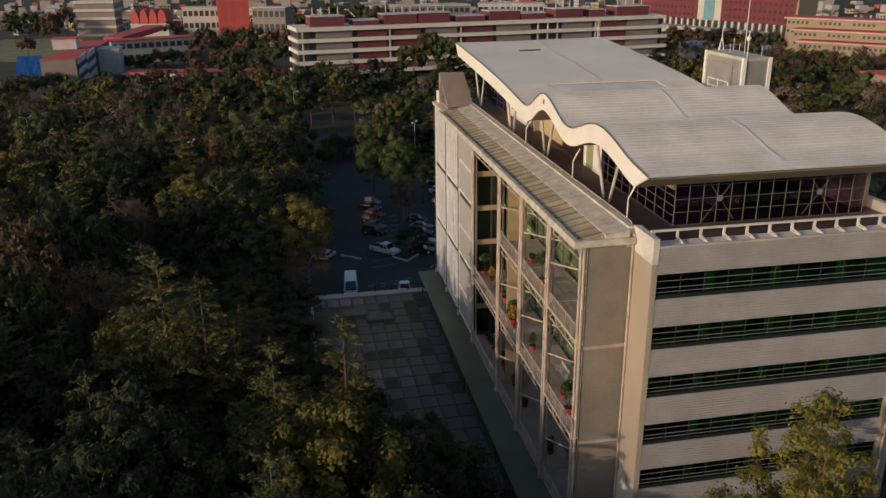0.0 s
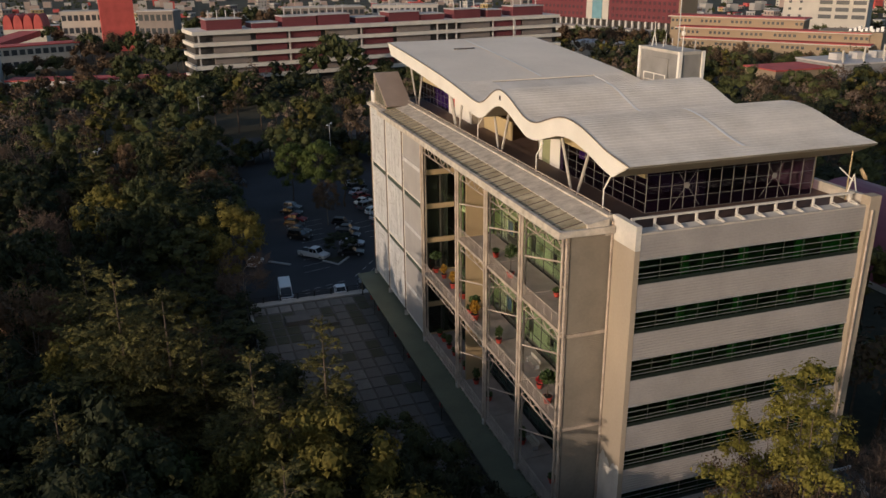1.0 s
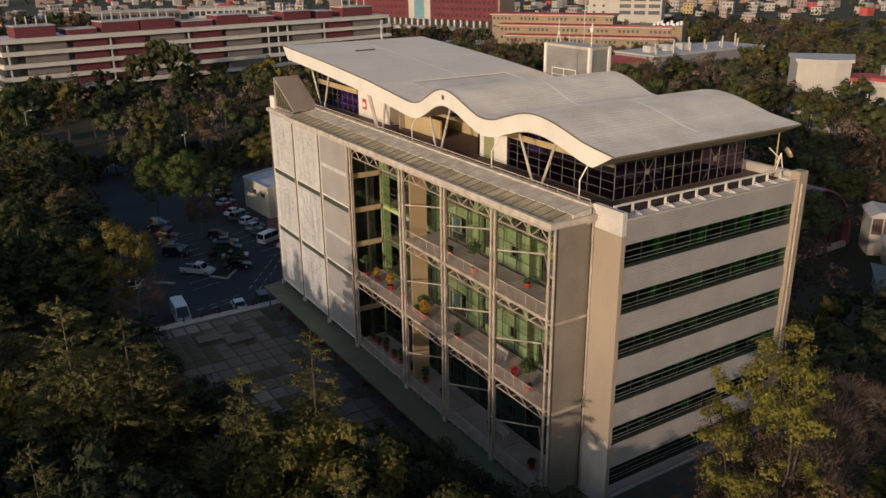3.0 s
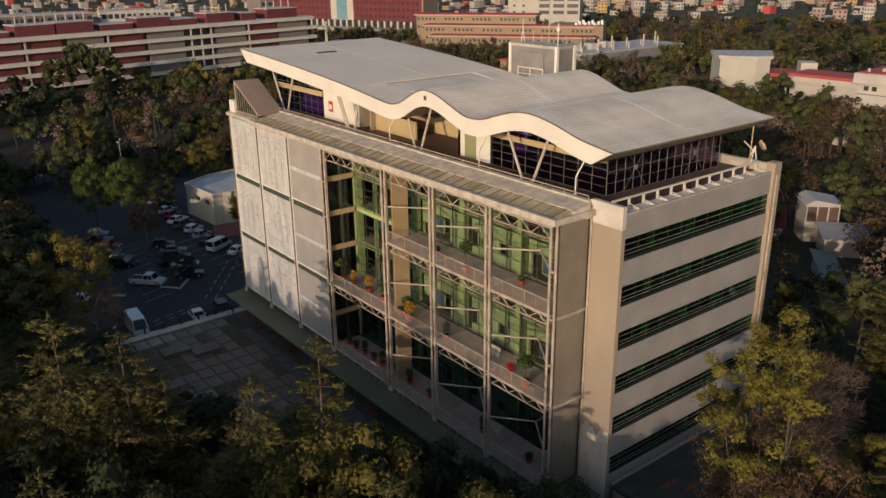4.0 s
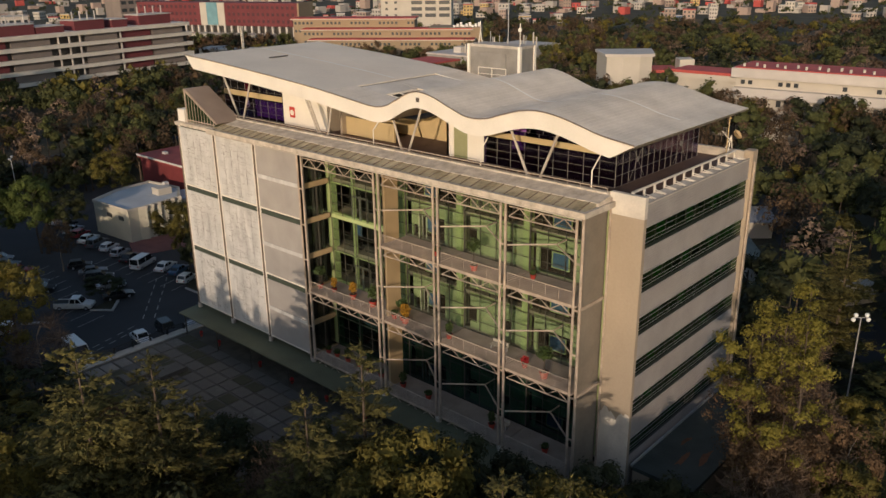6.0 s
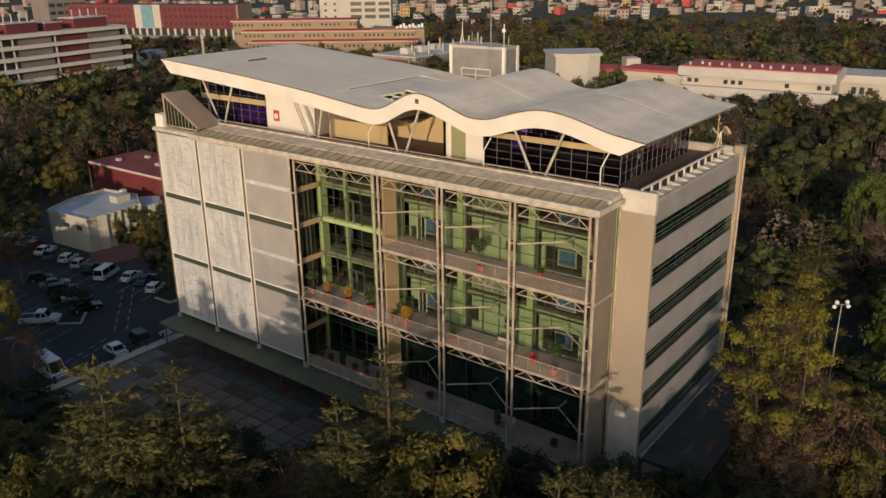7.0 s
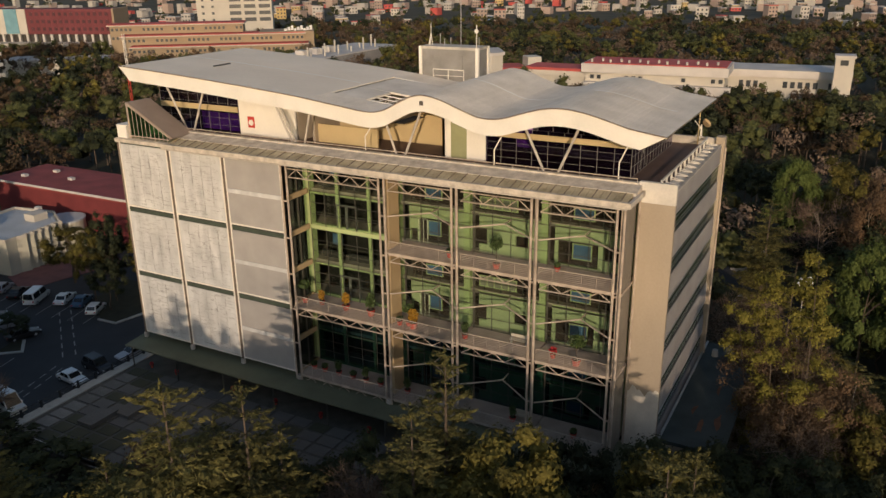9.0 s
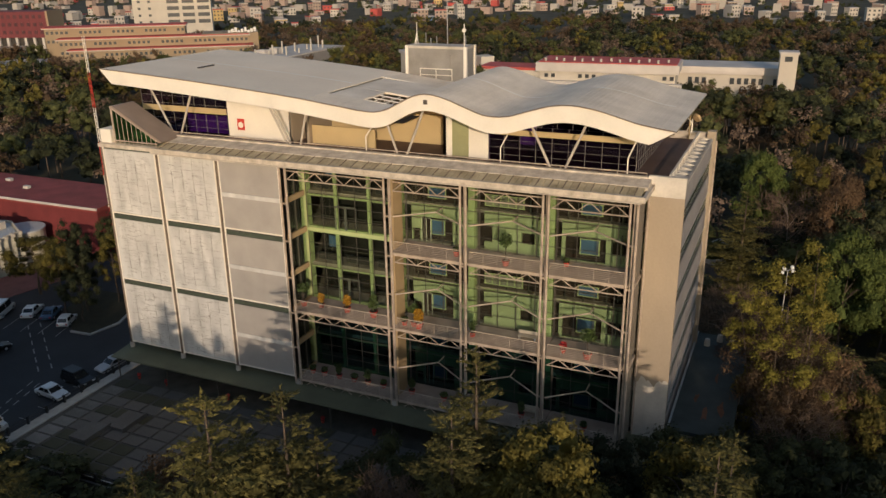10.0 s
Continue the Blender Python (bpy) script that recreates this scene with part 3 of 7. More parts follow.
for i in range(N):
    tube(bm, (X0R - 0.03, heads[i], top(heads[i]) + 0.05), (X0R - 0.03, heads[i + 1], top(heads[i + 1]) + 0.05), 0.05, 4)
part("drip_edge", bm, DRIP, hall, "thin dark drip edge along the roof")
zn = top(NY1) - 0.02                                # the floor falls from the roof's level southwards
zs, zh = 35.6, 35.6 + (zn - 35.6) * (28.6 - NY0) / (NY1 - NY0)
part("well_floor", prism(bmesh.new(), [(NY0 - 0.6, zs - 0.2), (NY1, zn - 0.2), (NY1, zn), (NY0 - 0.6, zs)], 12.6, NX1), ROOF, hall)
part("well_floor", prism(bmesh.new(), [(28.6, zh - 0.2), (NY1, zn - 0.2), (NY1, zn), (28.6, zh)], NX0, 12.6), ROOF, hall)
bm = bmesh.new()
for x in (8.4, 9.9, 11.4):
    tube(bm, (x, 24.0, 35.3), (x, 29.0, 35.9), 0.06)
    tube(bm, (x, 24.0, 34.6), (x, 29.0, 35.1), 0.06)
    for k in range(5):
        tube(bm, (x, 24.2 + k, 35.3 + 0.12 * k), (x, 24.7 + k, 34.7 + 0.1 * k), 0.035, 5)
for y in (25.2, 26.8, 28.3):
    tube(bm, (7.6, y, 35.5), (12.6, y, 35.6), 0.05)
part("well_truss", bm, WHITE, hall)
# dark sheet under the hole takes the place of shade inside the well
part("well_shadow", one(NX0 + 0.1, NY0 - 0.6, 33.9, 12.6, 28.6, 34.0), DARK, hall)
part("fascia_outlet", one(X0R - 0.02, 19.45, 36.75, X0R + 0.01, 19.85, 37.15), IRONISH, hall, "small dark square outlet")
part("loose_strip", one(9.6, 50.1, 37.95, 12.3, 50.25, 38.08), IRONISH, hall, "dark strip lying on the roof")
# joint strips over the sheets
for x, ya, yb in ((13.5, 33.0, 57.0), (13.7, 10.8, 19.5), (13.3, -0.8, 6.8)):
    bm = bmesh.new()
    k = 24
    pts = [(ya + (yb - ya) * i / k) for i in range(k + 1)]
    e = [[bm.verts.new((x + dx, y, top(y) + 0.12)) for y in pts] for dx in (-0.14, 0.14)]
    for i in range(k):
        bm.faces.new((e[0][i], e[1][i], e[1][i + 1], e[0][i + 1]))
    part("roof_joint", bm, SEAM, hall)

# raking struts from the terrace up to the soffit
for (ya, za), (yb, zb) in (((52.2, 35.6), (50.0, 31.4)), ((47.6, 35.3), (49.3, 31.4)), ((36.8, 34.6), (35.2, 31.4)), ((37.2, 34.6), (35.6, 31.4)), ((33.4, 34.4), (34.2, 31.4)), ((24.3, 34.4), (23.2, 31.4)),
                           ((20.5, 36.0), (22.4, 31.4)), ((10.1, 35.2), (8.2, 31.4)), ((5.2, 35.8), (7.1, 31.4))):
    f = 1.0
    for _ in range(12):          # lengthen until it meets the soffit
        f *= (top(yb + (ya - yb) * f) - 1.36 - zb) / ((za - zb) * f)
    part("raking_strut", tube(bmesh.new(), (4.6, yb, zb), (4.6, yb + (ya - yb) * f, zb + (za - zb) * f), 0.115, 8), CONCL, hall)
for y, z in ((26.1, 34.2), (12.6, 34.4), (1.4, 34.6)):
    bm = bmesh.new()
    tube(bm, (3.6, y, 31.6), (3.6, y, 33.3), 0.055)
    tube(bm, (3.6, y, 33.3), (3.95, y - 0.5, z), 0.055)
    part("rain_pipe", bm, WHITE, hall, "white bent rain pipe")

# ---- the rooms under the roof ----
XP = 7.0


def glazed(name, along, fixed, a0, a1, z0, z1, n, rows, band=None):
    """A glazed wall of n by rows panes between pale mullions; along 'y' at x, or along 'x' at y."""
    bm = bmesh.new()
    def put(lo, hi, za, zb, t):
        if along == "y":
            box(bm, fixed - t, lo, za, fixed + t, hi, zb)
        else:
            box(bm, lo, fixed - t, za, hi, fixed + t, zb)
    for i in range(n + 1):
        a = a0 + (a1 - a0) * i / n
        put(a - 0.018, a + 0.018, z0, z1, 0.03)
    for k in range(rows + 1):
        z = z0 + (z1 - z0) * k / rows
        put(a0, a1, z - 0.014, z + 0.014, 0.025)
    g = part(name, bm, WMULL, hall)
    w = (a1 - a0) / n
    for i in range(n):
        lo, hi = a0 + w * i + 0.04, a0 + w * (i + 1) - 0.04
        b = (fixed - 0.01, lo, z0, fixed + 0.01, hi, z1) if along == "y" else (lo, fixed - 0.01, z0, hi, fixed + 0.01, z1)
        part("pane", one(*b), PPANE, g)
    return g


glazed("terrace_glazing", "y", XP, 1.3, 15.0, 31.2, 34.6, 9, 5)
glazed("terrace_glazing", "y", XP, 2.8, 9.9, 34.6, 35.9, 5, 2)
part("ochre_band", one(XP - 0.12, 1.4, 33.75, XP + 0.04, 14.9, 34.25), OCHRE, hall)
glazed("terrace_glazing", "x", 1.3, XP, 21.7, 31.2, 34.9, 14, 4)
glazed("terrace_glazing", "y", XP, 44.7, 56.3, 31.2, 36.9, 8, 7)
part("ochre_band", one(XP - 0.12, 44.8, 33.6, XP + 0.04, 56.2, 34.2), OCHRE, hall)
part("purple_blind", one(XP + 0.08, 44.9, 31.5, XP + 0.13, 50.2, 33.4), PURPLE, hall)
part("purple_blind", one(XP + 0.25, 10.5, 32.9, XP + 0.3, 12.0, 34.9), PURPLE, hall)
# near-black sheet gives the terrace rooms their shaded depth
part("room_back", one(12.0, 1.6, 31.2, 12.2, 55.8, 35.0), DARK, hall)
part("terrace_wall", one(XP, 15.0, 31.2, XP + 0.3, 17.0, 35.6), WHITE, hall)
part("terrace_wall", one(XP, 18.7, 31.2, XP + 0.3, 19.6, 36.0), WHITE, hall)
part("green_panel", one(XP + 0.05, 17.0, 31.2, XP + 0.1, 18.7, 35.4), OLIVEP, hall)
part("terrace_wall", one(XP, 19.3, 31.2, 12.0, 19.6, 36.0), OCHRE, hall)
part("terrace_wall", one(11.5, 19.6, 31.2, 11.8, 34.6, 34.6), OCHRE, hall)
part("low_screen", one(XP + 0.6, 27.3, 31.2, XP + 0.8, 34.6, 33.1), OCHRE, hall, "low ochre terrace wall")
part("terrace_wall", one(XP, 36.8, 31.2, XP + 0.3, 44.7, 36.4), WHITE, hall)
part("terrace_wall", one(XP, 34.6, 31.2, 12.0, 34.9, 36.0), CONC, hall)
part("terrace_wall", one(XP, 36.7, 31.2, 9.5, 36.95, 36.0), CONC, hall)
sign = part("red_sign", one(XP - 0.06, 42.6, 32.1, XP, 43.5, 33.3), RED, hall, "small red square emblem sign")
part("emblem", tube(bmesh.new(), (XP - 0.1, 43.05, 32.65), (XP - 0.05, 43.05, 32.65), 0.32, 14), WHITE, sign)
part("east_room", one(21.8, 2.5, 31.2, 23.0, 55.0, 35.0), OCHRE, hall)
part("corner_post", tube(bmesh.new(), (22.9, -1.0, 31.2), (22.9, -1.0, 35.0), 0.055, 8), OCHRE, hall)
# cross braces on the south glazing
for x in (10.3, 18.0):
    bm = bmesh.new()
    tube(bm, (x - 1.2, 1.2, 31.4), (x + 1.2, 1.2, 34.6), 0.016, 5)
    tube(bm, (x + 1.2, 1.2, 31.4), (x - 1.2, 1.2, 34.6), 0.016, 5)
    tube(bm, (x, 1.16, 33.0), (x, 1.22, 33.0), 0.22, 12)
    part("cross_brace", bm, WMULL, hall)

# ---- south front: six ribbon windows between ribbed spandrels ----
YS = -3.45
SGREENC = mat("green_painted_column", (0.16, 0.24, 0.10), 0.6, vary=0.2, scale=0.6)
TOPS, LOWS = (29.65, 25.9, 22.2, 18.5, 14.85, 11.2), (27.8, 24.15, 20.5, 16.75, 13.1, 9.4)
edges = [31.4] + [z for pair in zip(TOPS, LOWS) for z in pair] + [0.0]
for i in range(0, len(edges), 2):
    hi, lo = edges[i], edges[i + 1]
    sp = part("spandrel", one(3.8, YS + 0.05, lo, 22.5, YS + 0.3, hi), SIDING, hall)
    bm = bmesh.new()
    k = int((hi - lo) / 0.2) if hi > 9.5 else 0
    for j in range(k):
        z = lo + (hi - lo) * j / k
        box(bm, 3.81, YS + 0.012, z + 0.03, 22.49, YS + 0.06, z + 0.03 + 0.10)
    if k:
        part("ribs", bm, SIDING, sp)
        part("drip_edge", one(3.8, YS - 0.03, lo - 0.06, 22.5, YS + 0.2, lo), GALV, sp)
SMULL = mat("dark_window_bar", (0.05, 0.055, 0.045), 0.5, vary=0.2)
SGREEN = mat("green_sill_band", (0.018, 0.026, 0.02), 0.35, vary=0.2, scale=0.7)
for hi, lo in zip(TOPS, LOWS):
    win = part("ribbon_window", one(3.8, YS + 0.1, hi - 0.05, 22.5, YS + 0.2, hi), MULL, hall)
    mull = part("mullion", one(3.835, YS + 0.12, lo + 0.28, 3.865, YS + 0.2, hi - 0.05), SMULL, win)
    for i in range(1, 12):
        again(mull, 18.6 * i / 11)
    bm = bmesh.new()
    for f in (0.26, 0.42, 0.68):
        z = lo + (hi - lo) * f
        box(bm, 3.8, YS + 0.12, z - 0.013, 22.5, YS + 0.18, z + 0.013)
    part("transom", bm, GALV, win)
    part("sill_band", one(3.8, YS + 0.12, lo, 22.5, YS + 0.2, lo + 0.28), SGREEN, win, "dark green sill band")
    pane = part("pane", one(3.89, YS + 0.14, lo + 0.28, 3.85 + 18.6 / 11 - 0.04, YS + 0.16, hi), DPANE, win)
    for i in range(1, 11):
        again(pane, 18.6 * i / 11)
    for x in (8.1, 12.9, 17.8):
        part("column", one(x - 0.22, YS + 0.7, lo, x + 0.22, YS + 1.2, hi + 0.2), SGREENC, win)
    part("green_panel", one(19.9, YS + 0.9, lo, 22.4, YS + 0.95, hi), SGREENC, win)
    part("room_wall", one(3.9, 1.5, lo - 0.4, 22.4, 1.6, hi + 0.4), ROOM, win)
part("corner_pier", one(22.5, YS - 0.25, 0.0, 23.5, YS + 0.6, 32.2), CONC, hall)
part("corner_pipe", tube(bmesh.new(), (22.75, YS - 0.35, 8.0), (22.75, YS - 0.35, 31.2), 0.09, 8), STEEL, hall)
# bracketed parapet over the south front
part("south_parapet_rail", one(3.8, -2.15, 32.02, 22.5, -2.0, 32.16), CAPW, hall)
part("south_ledge", one(3.8, YS + 0.3, 31.05, 22.5, -2.1, 31.15), CONCL, hall)
for i in range(12):
    x = 4.0 + 18.2 * i / 11
    bm = bmesh.new()
    box(bm, x - 0.07, -2.15, 31.15, x + 0.07, -2.0, 32.02)
    box(bm, x - 0.06, YS + 0.1, 31.36, x + 0.06, -2.0, 31.48)
    tube(bm, (x, YS + 0.3, 31.45), (x, -2.1, 31.62), 0.04)
    part("parapet_bracket", bm, CAPW, hall)
part("south_lip", one(3.8, YS - 0.02, 31.4, 22.5, YS + 0.1, 31.5), CONCL, hall)
for i in range(11):
    x = 4.0 + 18.2 * i / 11
    part("ledge_tray", prism(bmesh.new(), [(-3.3, 31.26), (-2.2, 31.40), (-2.2, 31.44), (-3.3, 31.30)], x + 0.12, x + 1.53), CAPW, hall, "pale sloping tray")
part("south_top_bar", one(3.8, YS + 0.12, 31.36, 22.5, YS + 0.24, 31.5), CONCL, hall)

# plant-room tower on the roof's far side
TOWERM = mat("grey_louvre_mesh", (0.25, 0.235, 0.215), 0.7, vary=0.25, scale=0.6, fine=9)
tower = part("roof_tower", one(24.9, 24.6, 20.0, 27.6, 32.0, 39.2), TOWERM, hall, "grey ribbed plant-room tower")
bm = bmesh.new()
for i in range(20):
    z = 34.0 + i * 0.26
    box(bm, 24.86, 24.7, z, 24.9, 31.9, z + 0.1)
    box(bm, 25.0, 24.56, z, 27.5, 24.6, z + 0.1)
part("ribs", bm, TOWERM, tower)
for x, y in ((24.9, 24.6), (24.9, 32.0), (27.6, 24.6)):
    part("corner_trim", one(x - 0.18, y - 0.18, 20.0, x + 0.18, y + 0.18, 39.5), WHITE, tower)
part("tower_cap", one(24.8, 24.5, 39.2, 27.7, 32.1, 39.5), CONCL, tower)
part("tower_door", one(24.78, 26.5, 35.5, 24.86, 30.5, 38.6), TOWERM, tower, "louvred grey door")
bm = bmesh.new()
for y in (26.0, 28.0, 30.0):
    tube(bm, (24.2, y, 35.6), (24.2, y, 37.0), 0.05)
tube(bm, (24.2, 26.0, 37.0), (24.2, 30.0, 37.0), 0.06)
tube(bm, (24.2, 26.0, 36.3), (24.2, 30.0, 36.3), 0.04)
part("tower_rail", bm, WHITE, tower)
part("tower_step", one(23.7, 25.5, 35.2, 25.0, 30.5, 35.6), CONC, tower)
part("lightning_mast", tube(bmesh.new(), (26.5, 27.5, 39.5), (26.5, 27.5, 45.5), 0.05), GALV, tower)
bm = bmesh.new()
for dx, dy in ((0.3, 0), (-0.3, 0), (0, 0.3)):
    tube(bm, (26.0 + dx, 31.2 + dy, 39.5), (26.0, 31.2, 40.9), 0.05)
tube(bm, (26.0, 31.2, 40.8), (26.0, 31.2, 42.0), 0.04)
part("aerial_tripod", bm, WHITE, tower)
bm = bmesh.new()
tube(bm, (25.3, 24.9, 39.5), (25.3, 24.9, 41.2), 0.05)
tube(bm, (25.2, 24.9, 41.3), (25.35, 24.9, 41.3), 0.24, 12)
tube(bm, (25.3, 24.9, 41.2), (25.3, 24.9, 42.0), 0.06)
part("dish_aerial", bm, WHITE, tower)
for x, y, h in ((27.0, 30.5, 1.3), (26.8, 29.0, 0.9), (26.0, 29.4, 0.8), (27.2, 25.5, 1.0)):
    part("aerial", tube(bmesh.new(), (x, y, 39.5), (x, y, 39.5 + h), 0.04), GALV, tower)
# satellite dish frame at the far corner of the terrace
bm = bmesh.new()
for dx, dy in ((0.5, 0), (-0.5, 0), (0, 0.6)):
    tube(bm, (23.2 + dx, -1.2 + dy, 31.6), (23.2, -1.2, 33.2), 0.05)
tube(bm, (23.2, -1.2, 32.7), (22.2, -0.7, 33.7), 0.045)
part("dish_frame", bm, WHITE, hall)
part("dish", tube(bmesh.new(), (23.6, -1.5, 33.2), (23.75, -1.6, 33.3), 0.4, 14, 0.5), TAN, hall)
part("corner_wall", one(23.0, -2.8, 31.2, 23.45, 3.0, 31.95), CONCL, hall)

# covered way along the foot of the front
part("canopy", prism(bmesh.new(), [(-2.5, 6.9), (3.4, 7.35), (3.4, 7.5), (-2.5, 7.05)], -3.0, 57.0, "y"), CANOPY, hall, "olive sheet canopy over the walkway")
for i in range(9):
    y = 0.5 + 7 * i
    part("canopy_post", tube(bmesh.new(), (-2.0, y, 4.0), (-2.0, y, 6.95), 0.08, 8), MULL, hall)


# ---- ground, plaza, car park ----
def noisy_ground():
    """Bare earth and grass in patches, of one sheet."""
    return mat("earth_and_grass", (0.035, 0.036, 0.020), 0.95, vary=0.45, scale=0.05, fine=0.8, bump=0.3, tint=(0.075, 0.065, 0.035))


EARTH = noisy_ground()
ASPHALT = mat("asphalt", (0.045, 0.044, 0.045), 0.9, vary=0.25, scale=0.15, fine=6, bump=0.2)
LINE = mat("road_paint", (0.30, 0.285, 0.25), 0.7, vary=0.3, scale=2.0)
KERB = mat("kerb_concrete", (0.42, 0.40, 0.36), 0.9, vary=0.2, scale=1.0)
PAVER = mat("plaza_slab", (0.105, 0.095, 0.084), 0.88, vary=0.3, scale=0.25, fine=5, each=0.10, bump=0.25, tint=(0.16, 0.146, 0.128))
PALEPAVER = mat("pale_plaza_slab", (0.17, 0.158, 0.138), 0.88, vary=0.3, scale=0.4, fine=5, each=0.4, bump=0.25, tint=(0.27, 0.25, 0.225))
MOSS = mat("mossy_joint", (0.085, 0.078, 0.064), 0.95, vary=0.4, scale=0.7)
GRASS = mat("worn_grass", (0.055, 0.058, 0.03), 0.95, vary=0.4, scale=0.3, fine=9, bump=0.4, tint=(0.10, 0.09, 0.055))
IRON = mat("dark_iron", (0.03, 0.03, 0.03), 0.6, vary=0.2)
REDPAVE = mat("red_paving", (0.20, 0.085, 0.075), 0.85, vary=0.25, scale=0.5, fine=5)
ROADTAN = mat("sunlit_road", (0.30, 0.24, 0.17), 0.9, vary=0.2, scale=0.1)

ground = part("ground", bmesh.new(), EARTH)
bm = bmesh.new()
R = 4000.0
ring = [0, 150, 400, 900, 1800, R]
cuts = sorted({s * r for r in ring for s in (-1, 1)})
gv = {(i, j): bm.verts.new((a, b, -0.02)) for i, a in enumerate(cuts) for j, b in enumerate(cuts)}
for i in range(len(cuts) - 1):
    for j in range(len(cuts) - 1):
        bm.faces.new((gv[i, j], gv[i + 1, j], gv[i + 1, j + 1], gv[i, j + 1]))
bm.to_mesh(ground.data)
bm.free()
tagged(ground, "brown earth with worn grass and leaf litter", "ground", kind="structure")


def flat(name, outline, z, depth, material, label, category):
    ob = part(name, prism(bmesh.new(), outline, z - depth, z, "z"), material)
    return tagged(ob, label, category, kind="structure")


lot = flat("road_car_park", [(-19, 59), (40, 59), (44, 108), (34, 150), (10, 178), (-20, 178), (-18, 120)], 0.06, 0.1, ASPHALT, "dark asphalt car park with faded white bay lines", "car park")
flat("road_north", [(-160, 178), (160, 186), (160, 194), (-160, 187)], 0.07, 0.1, ASPHALT, "asphalt campus road behind the trees", "road")
flat("road_south", [(48, -16), (54.5, -16), (78, 1), (120, 26), (117, 31), (74, 6), (48, -11.5)], 0.07, 0.1, ASPHALT, "asphalt road under trees", "road")
# sunlight on this stretch of road is put into its pale tan colour
flat("pavement_sunlit", [(-22, 168), (0, 170), (0, 177), (-22, 175)], 0.10, 0.1, ROADTAN, "strip of road paving coloured pale as if in sun", "pavement")
flat("pavement_red", [(13, 99), (30, 95), (33, 105), (16, 107)], 0.14, 0.1, REDPAVE, "red paved forecourt beside the small hall", "pavement")


def stripe(x0, y0, x1, y1, w=0.12, parent=lot):
    d = Vector((x1 - x0, y1 - y0, 0)).normalized()
    s = Vector((-d.y, d.x, 0)) * w / 2
    bm = bmesh.new()
    a, b = Vector((x0, y0, 0.075)), Vector((x1, y1, 0.075))
    bm.faces.new([bm.verts.new(p) for p in (a - s, b - s, b + s, a + s)])
    return part("bay_line", bm, LINE, parent)


for i in range(6):          # double dashed lane line
    for off in (0.0, 1.3):
        f0, f1 = i / 6, (i + 0.55) / 6
        stripe(0.6 + off + 10.4 * f0, 73.6 + 14.2 * f0 - off * 0.7, 0.6 + off + 10.4 * f1, 73.6 + 14.2 * f1 - off * 0.7, 0.16)
for i in range(4):
    for off in (0.0, 1.2):
        stripe(-1.5 - 2.0 * i, 72.2 - 0.6 * i - off, -2.6 - 2.0 * i, 71.9 - 0.6 * i - off, 0.16)
for i in range(8):
    stripe(-13.5 + 2.6 * i, 61.5, -13.5 + 2.6 * i, 66.5)
for i in range(8):
    stripe(9.0 - 0.35 * i, 80.0 + 3.0 * i, 13.6 - 0.35 * i, 81.4 + 3.0 * i)
for i in range(10):
    stripe(-7 + 0.4 * i, 78 + 3.0 * i, -2.5 + 0.4 * i, 79.2 + 3.0 * i)
kerb = tagged(part("kerb", prism(bmesh.new(), [(10.8, 79.2), (11.0, 75.6), (15.6, 74.6), (22, 77), (22, 77.4), (15.6, 75.0), (11.3, 75.9), (11.1, 79.2)], 0.0, 0.28, "z"), KERB),
              "pale concrete kerb round a planted bed", "kerb", kind="structure")
part("kerb_arm", prism(bmesh.new(), [(-3.2, 82.3), (-0.9, 79.5), (1.7, 82.6), (1.4, 82.9), (-0.9, 80.1), (-2.9, 82.6)], 0.0, 0.22, "z"), KERB, kerb)
part("island_soil", prism(bmesh.new(), [(-2.9, 82.6), (-0.9, 80.2), (1.4, 82.9), (1.0, 84.0)], 0.0, 0.18, "z"), EARTH, kerb)
part("kerb_arm", prism(bmesh.new(), [(-12.0, 85.0), (-8.8, 82.2), (-8.4, 82.6), (-11.6, 85.4)], 0.0, 0.22, "z"), KERB, kerb)
flat("planted_bed", [(11.3, 79.2), (11.3, 76.0), (15.6, 75.1), (24, 78), (24, 88), (16, 86)], 0.2, 0.25, EARTH, "bare earth bed with shrubs", "planting bed")

# the plaza stands on a podium
plaza = flat("plaza", [(-18.2, 6.0), (3.4, 6.0), (3.4, 58.2), (-18.2, 58.2)], 3.96, 4.0, MOSS, "podium plaza of worn slabs and grass squares", "plaza")
part("north_strip", one(-18.2, 57.0, 3.9, 3.4, 58.2, 4.10), KERB, plaza, "pale concrete edge strip")
part("west_strip", one(-18.2, 8.0, 3.9, -17.5, 57.0, 4.12), KERB, plaza)
flat("terrace_south", [(3.4, -12.0), (26.0, -12.0), (26.0, -3.5), (3.4, -3.5)], 0.3, 0.4, ASPHALT, "dark paved service court", "pavement")
annex = thing("annex", "flat-roofed low annex with rusty green roof sheet", "annex")
ANNEX = mat("green_roof_felt", (0.045, 0.055, 0.05), 0.7, vary=0.35, scale=0.5, fine=5)
RUST = mat("rust_stain", (0.16, 0.07, 0.035), 0.8, vary=0.4, scale=1.2)
part("roof_slab", one(3.9, -9.2, 8.2, 25.5, -3.75, 8.55), ANNEX, annex)
part("wall", one(4.0, -9.0, 0.0, 25.3, -8.8, 8.2), CONC, annex)
part("wall", one(4.0, -8.8, 0.0, 4.2, -3.8, 8.2), CONC, annex)
part("wall", one(25.1, -8.8, 0.0, 25.3, -3.8, 8.2), CONC, annex)
part("gutter", one(3.85, -3.78, 8.5, 25.5, -3.6, 8.75), GALV, annex, "pale metal gutter")
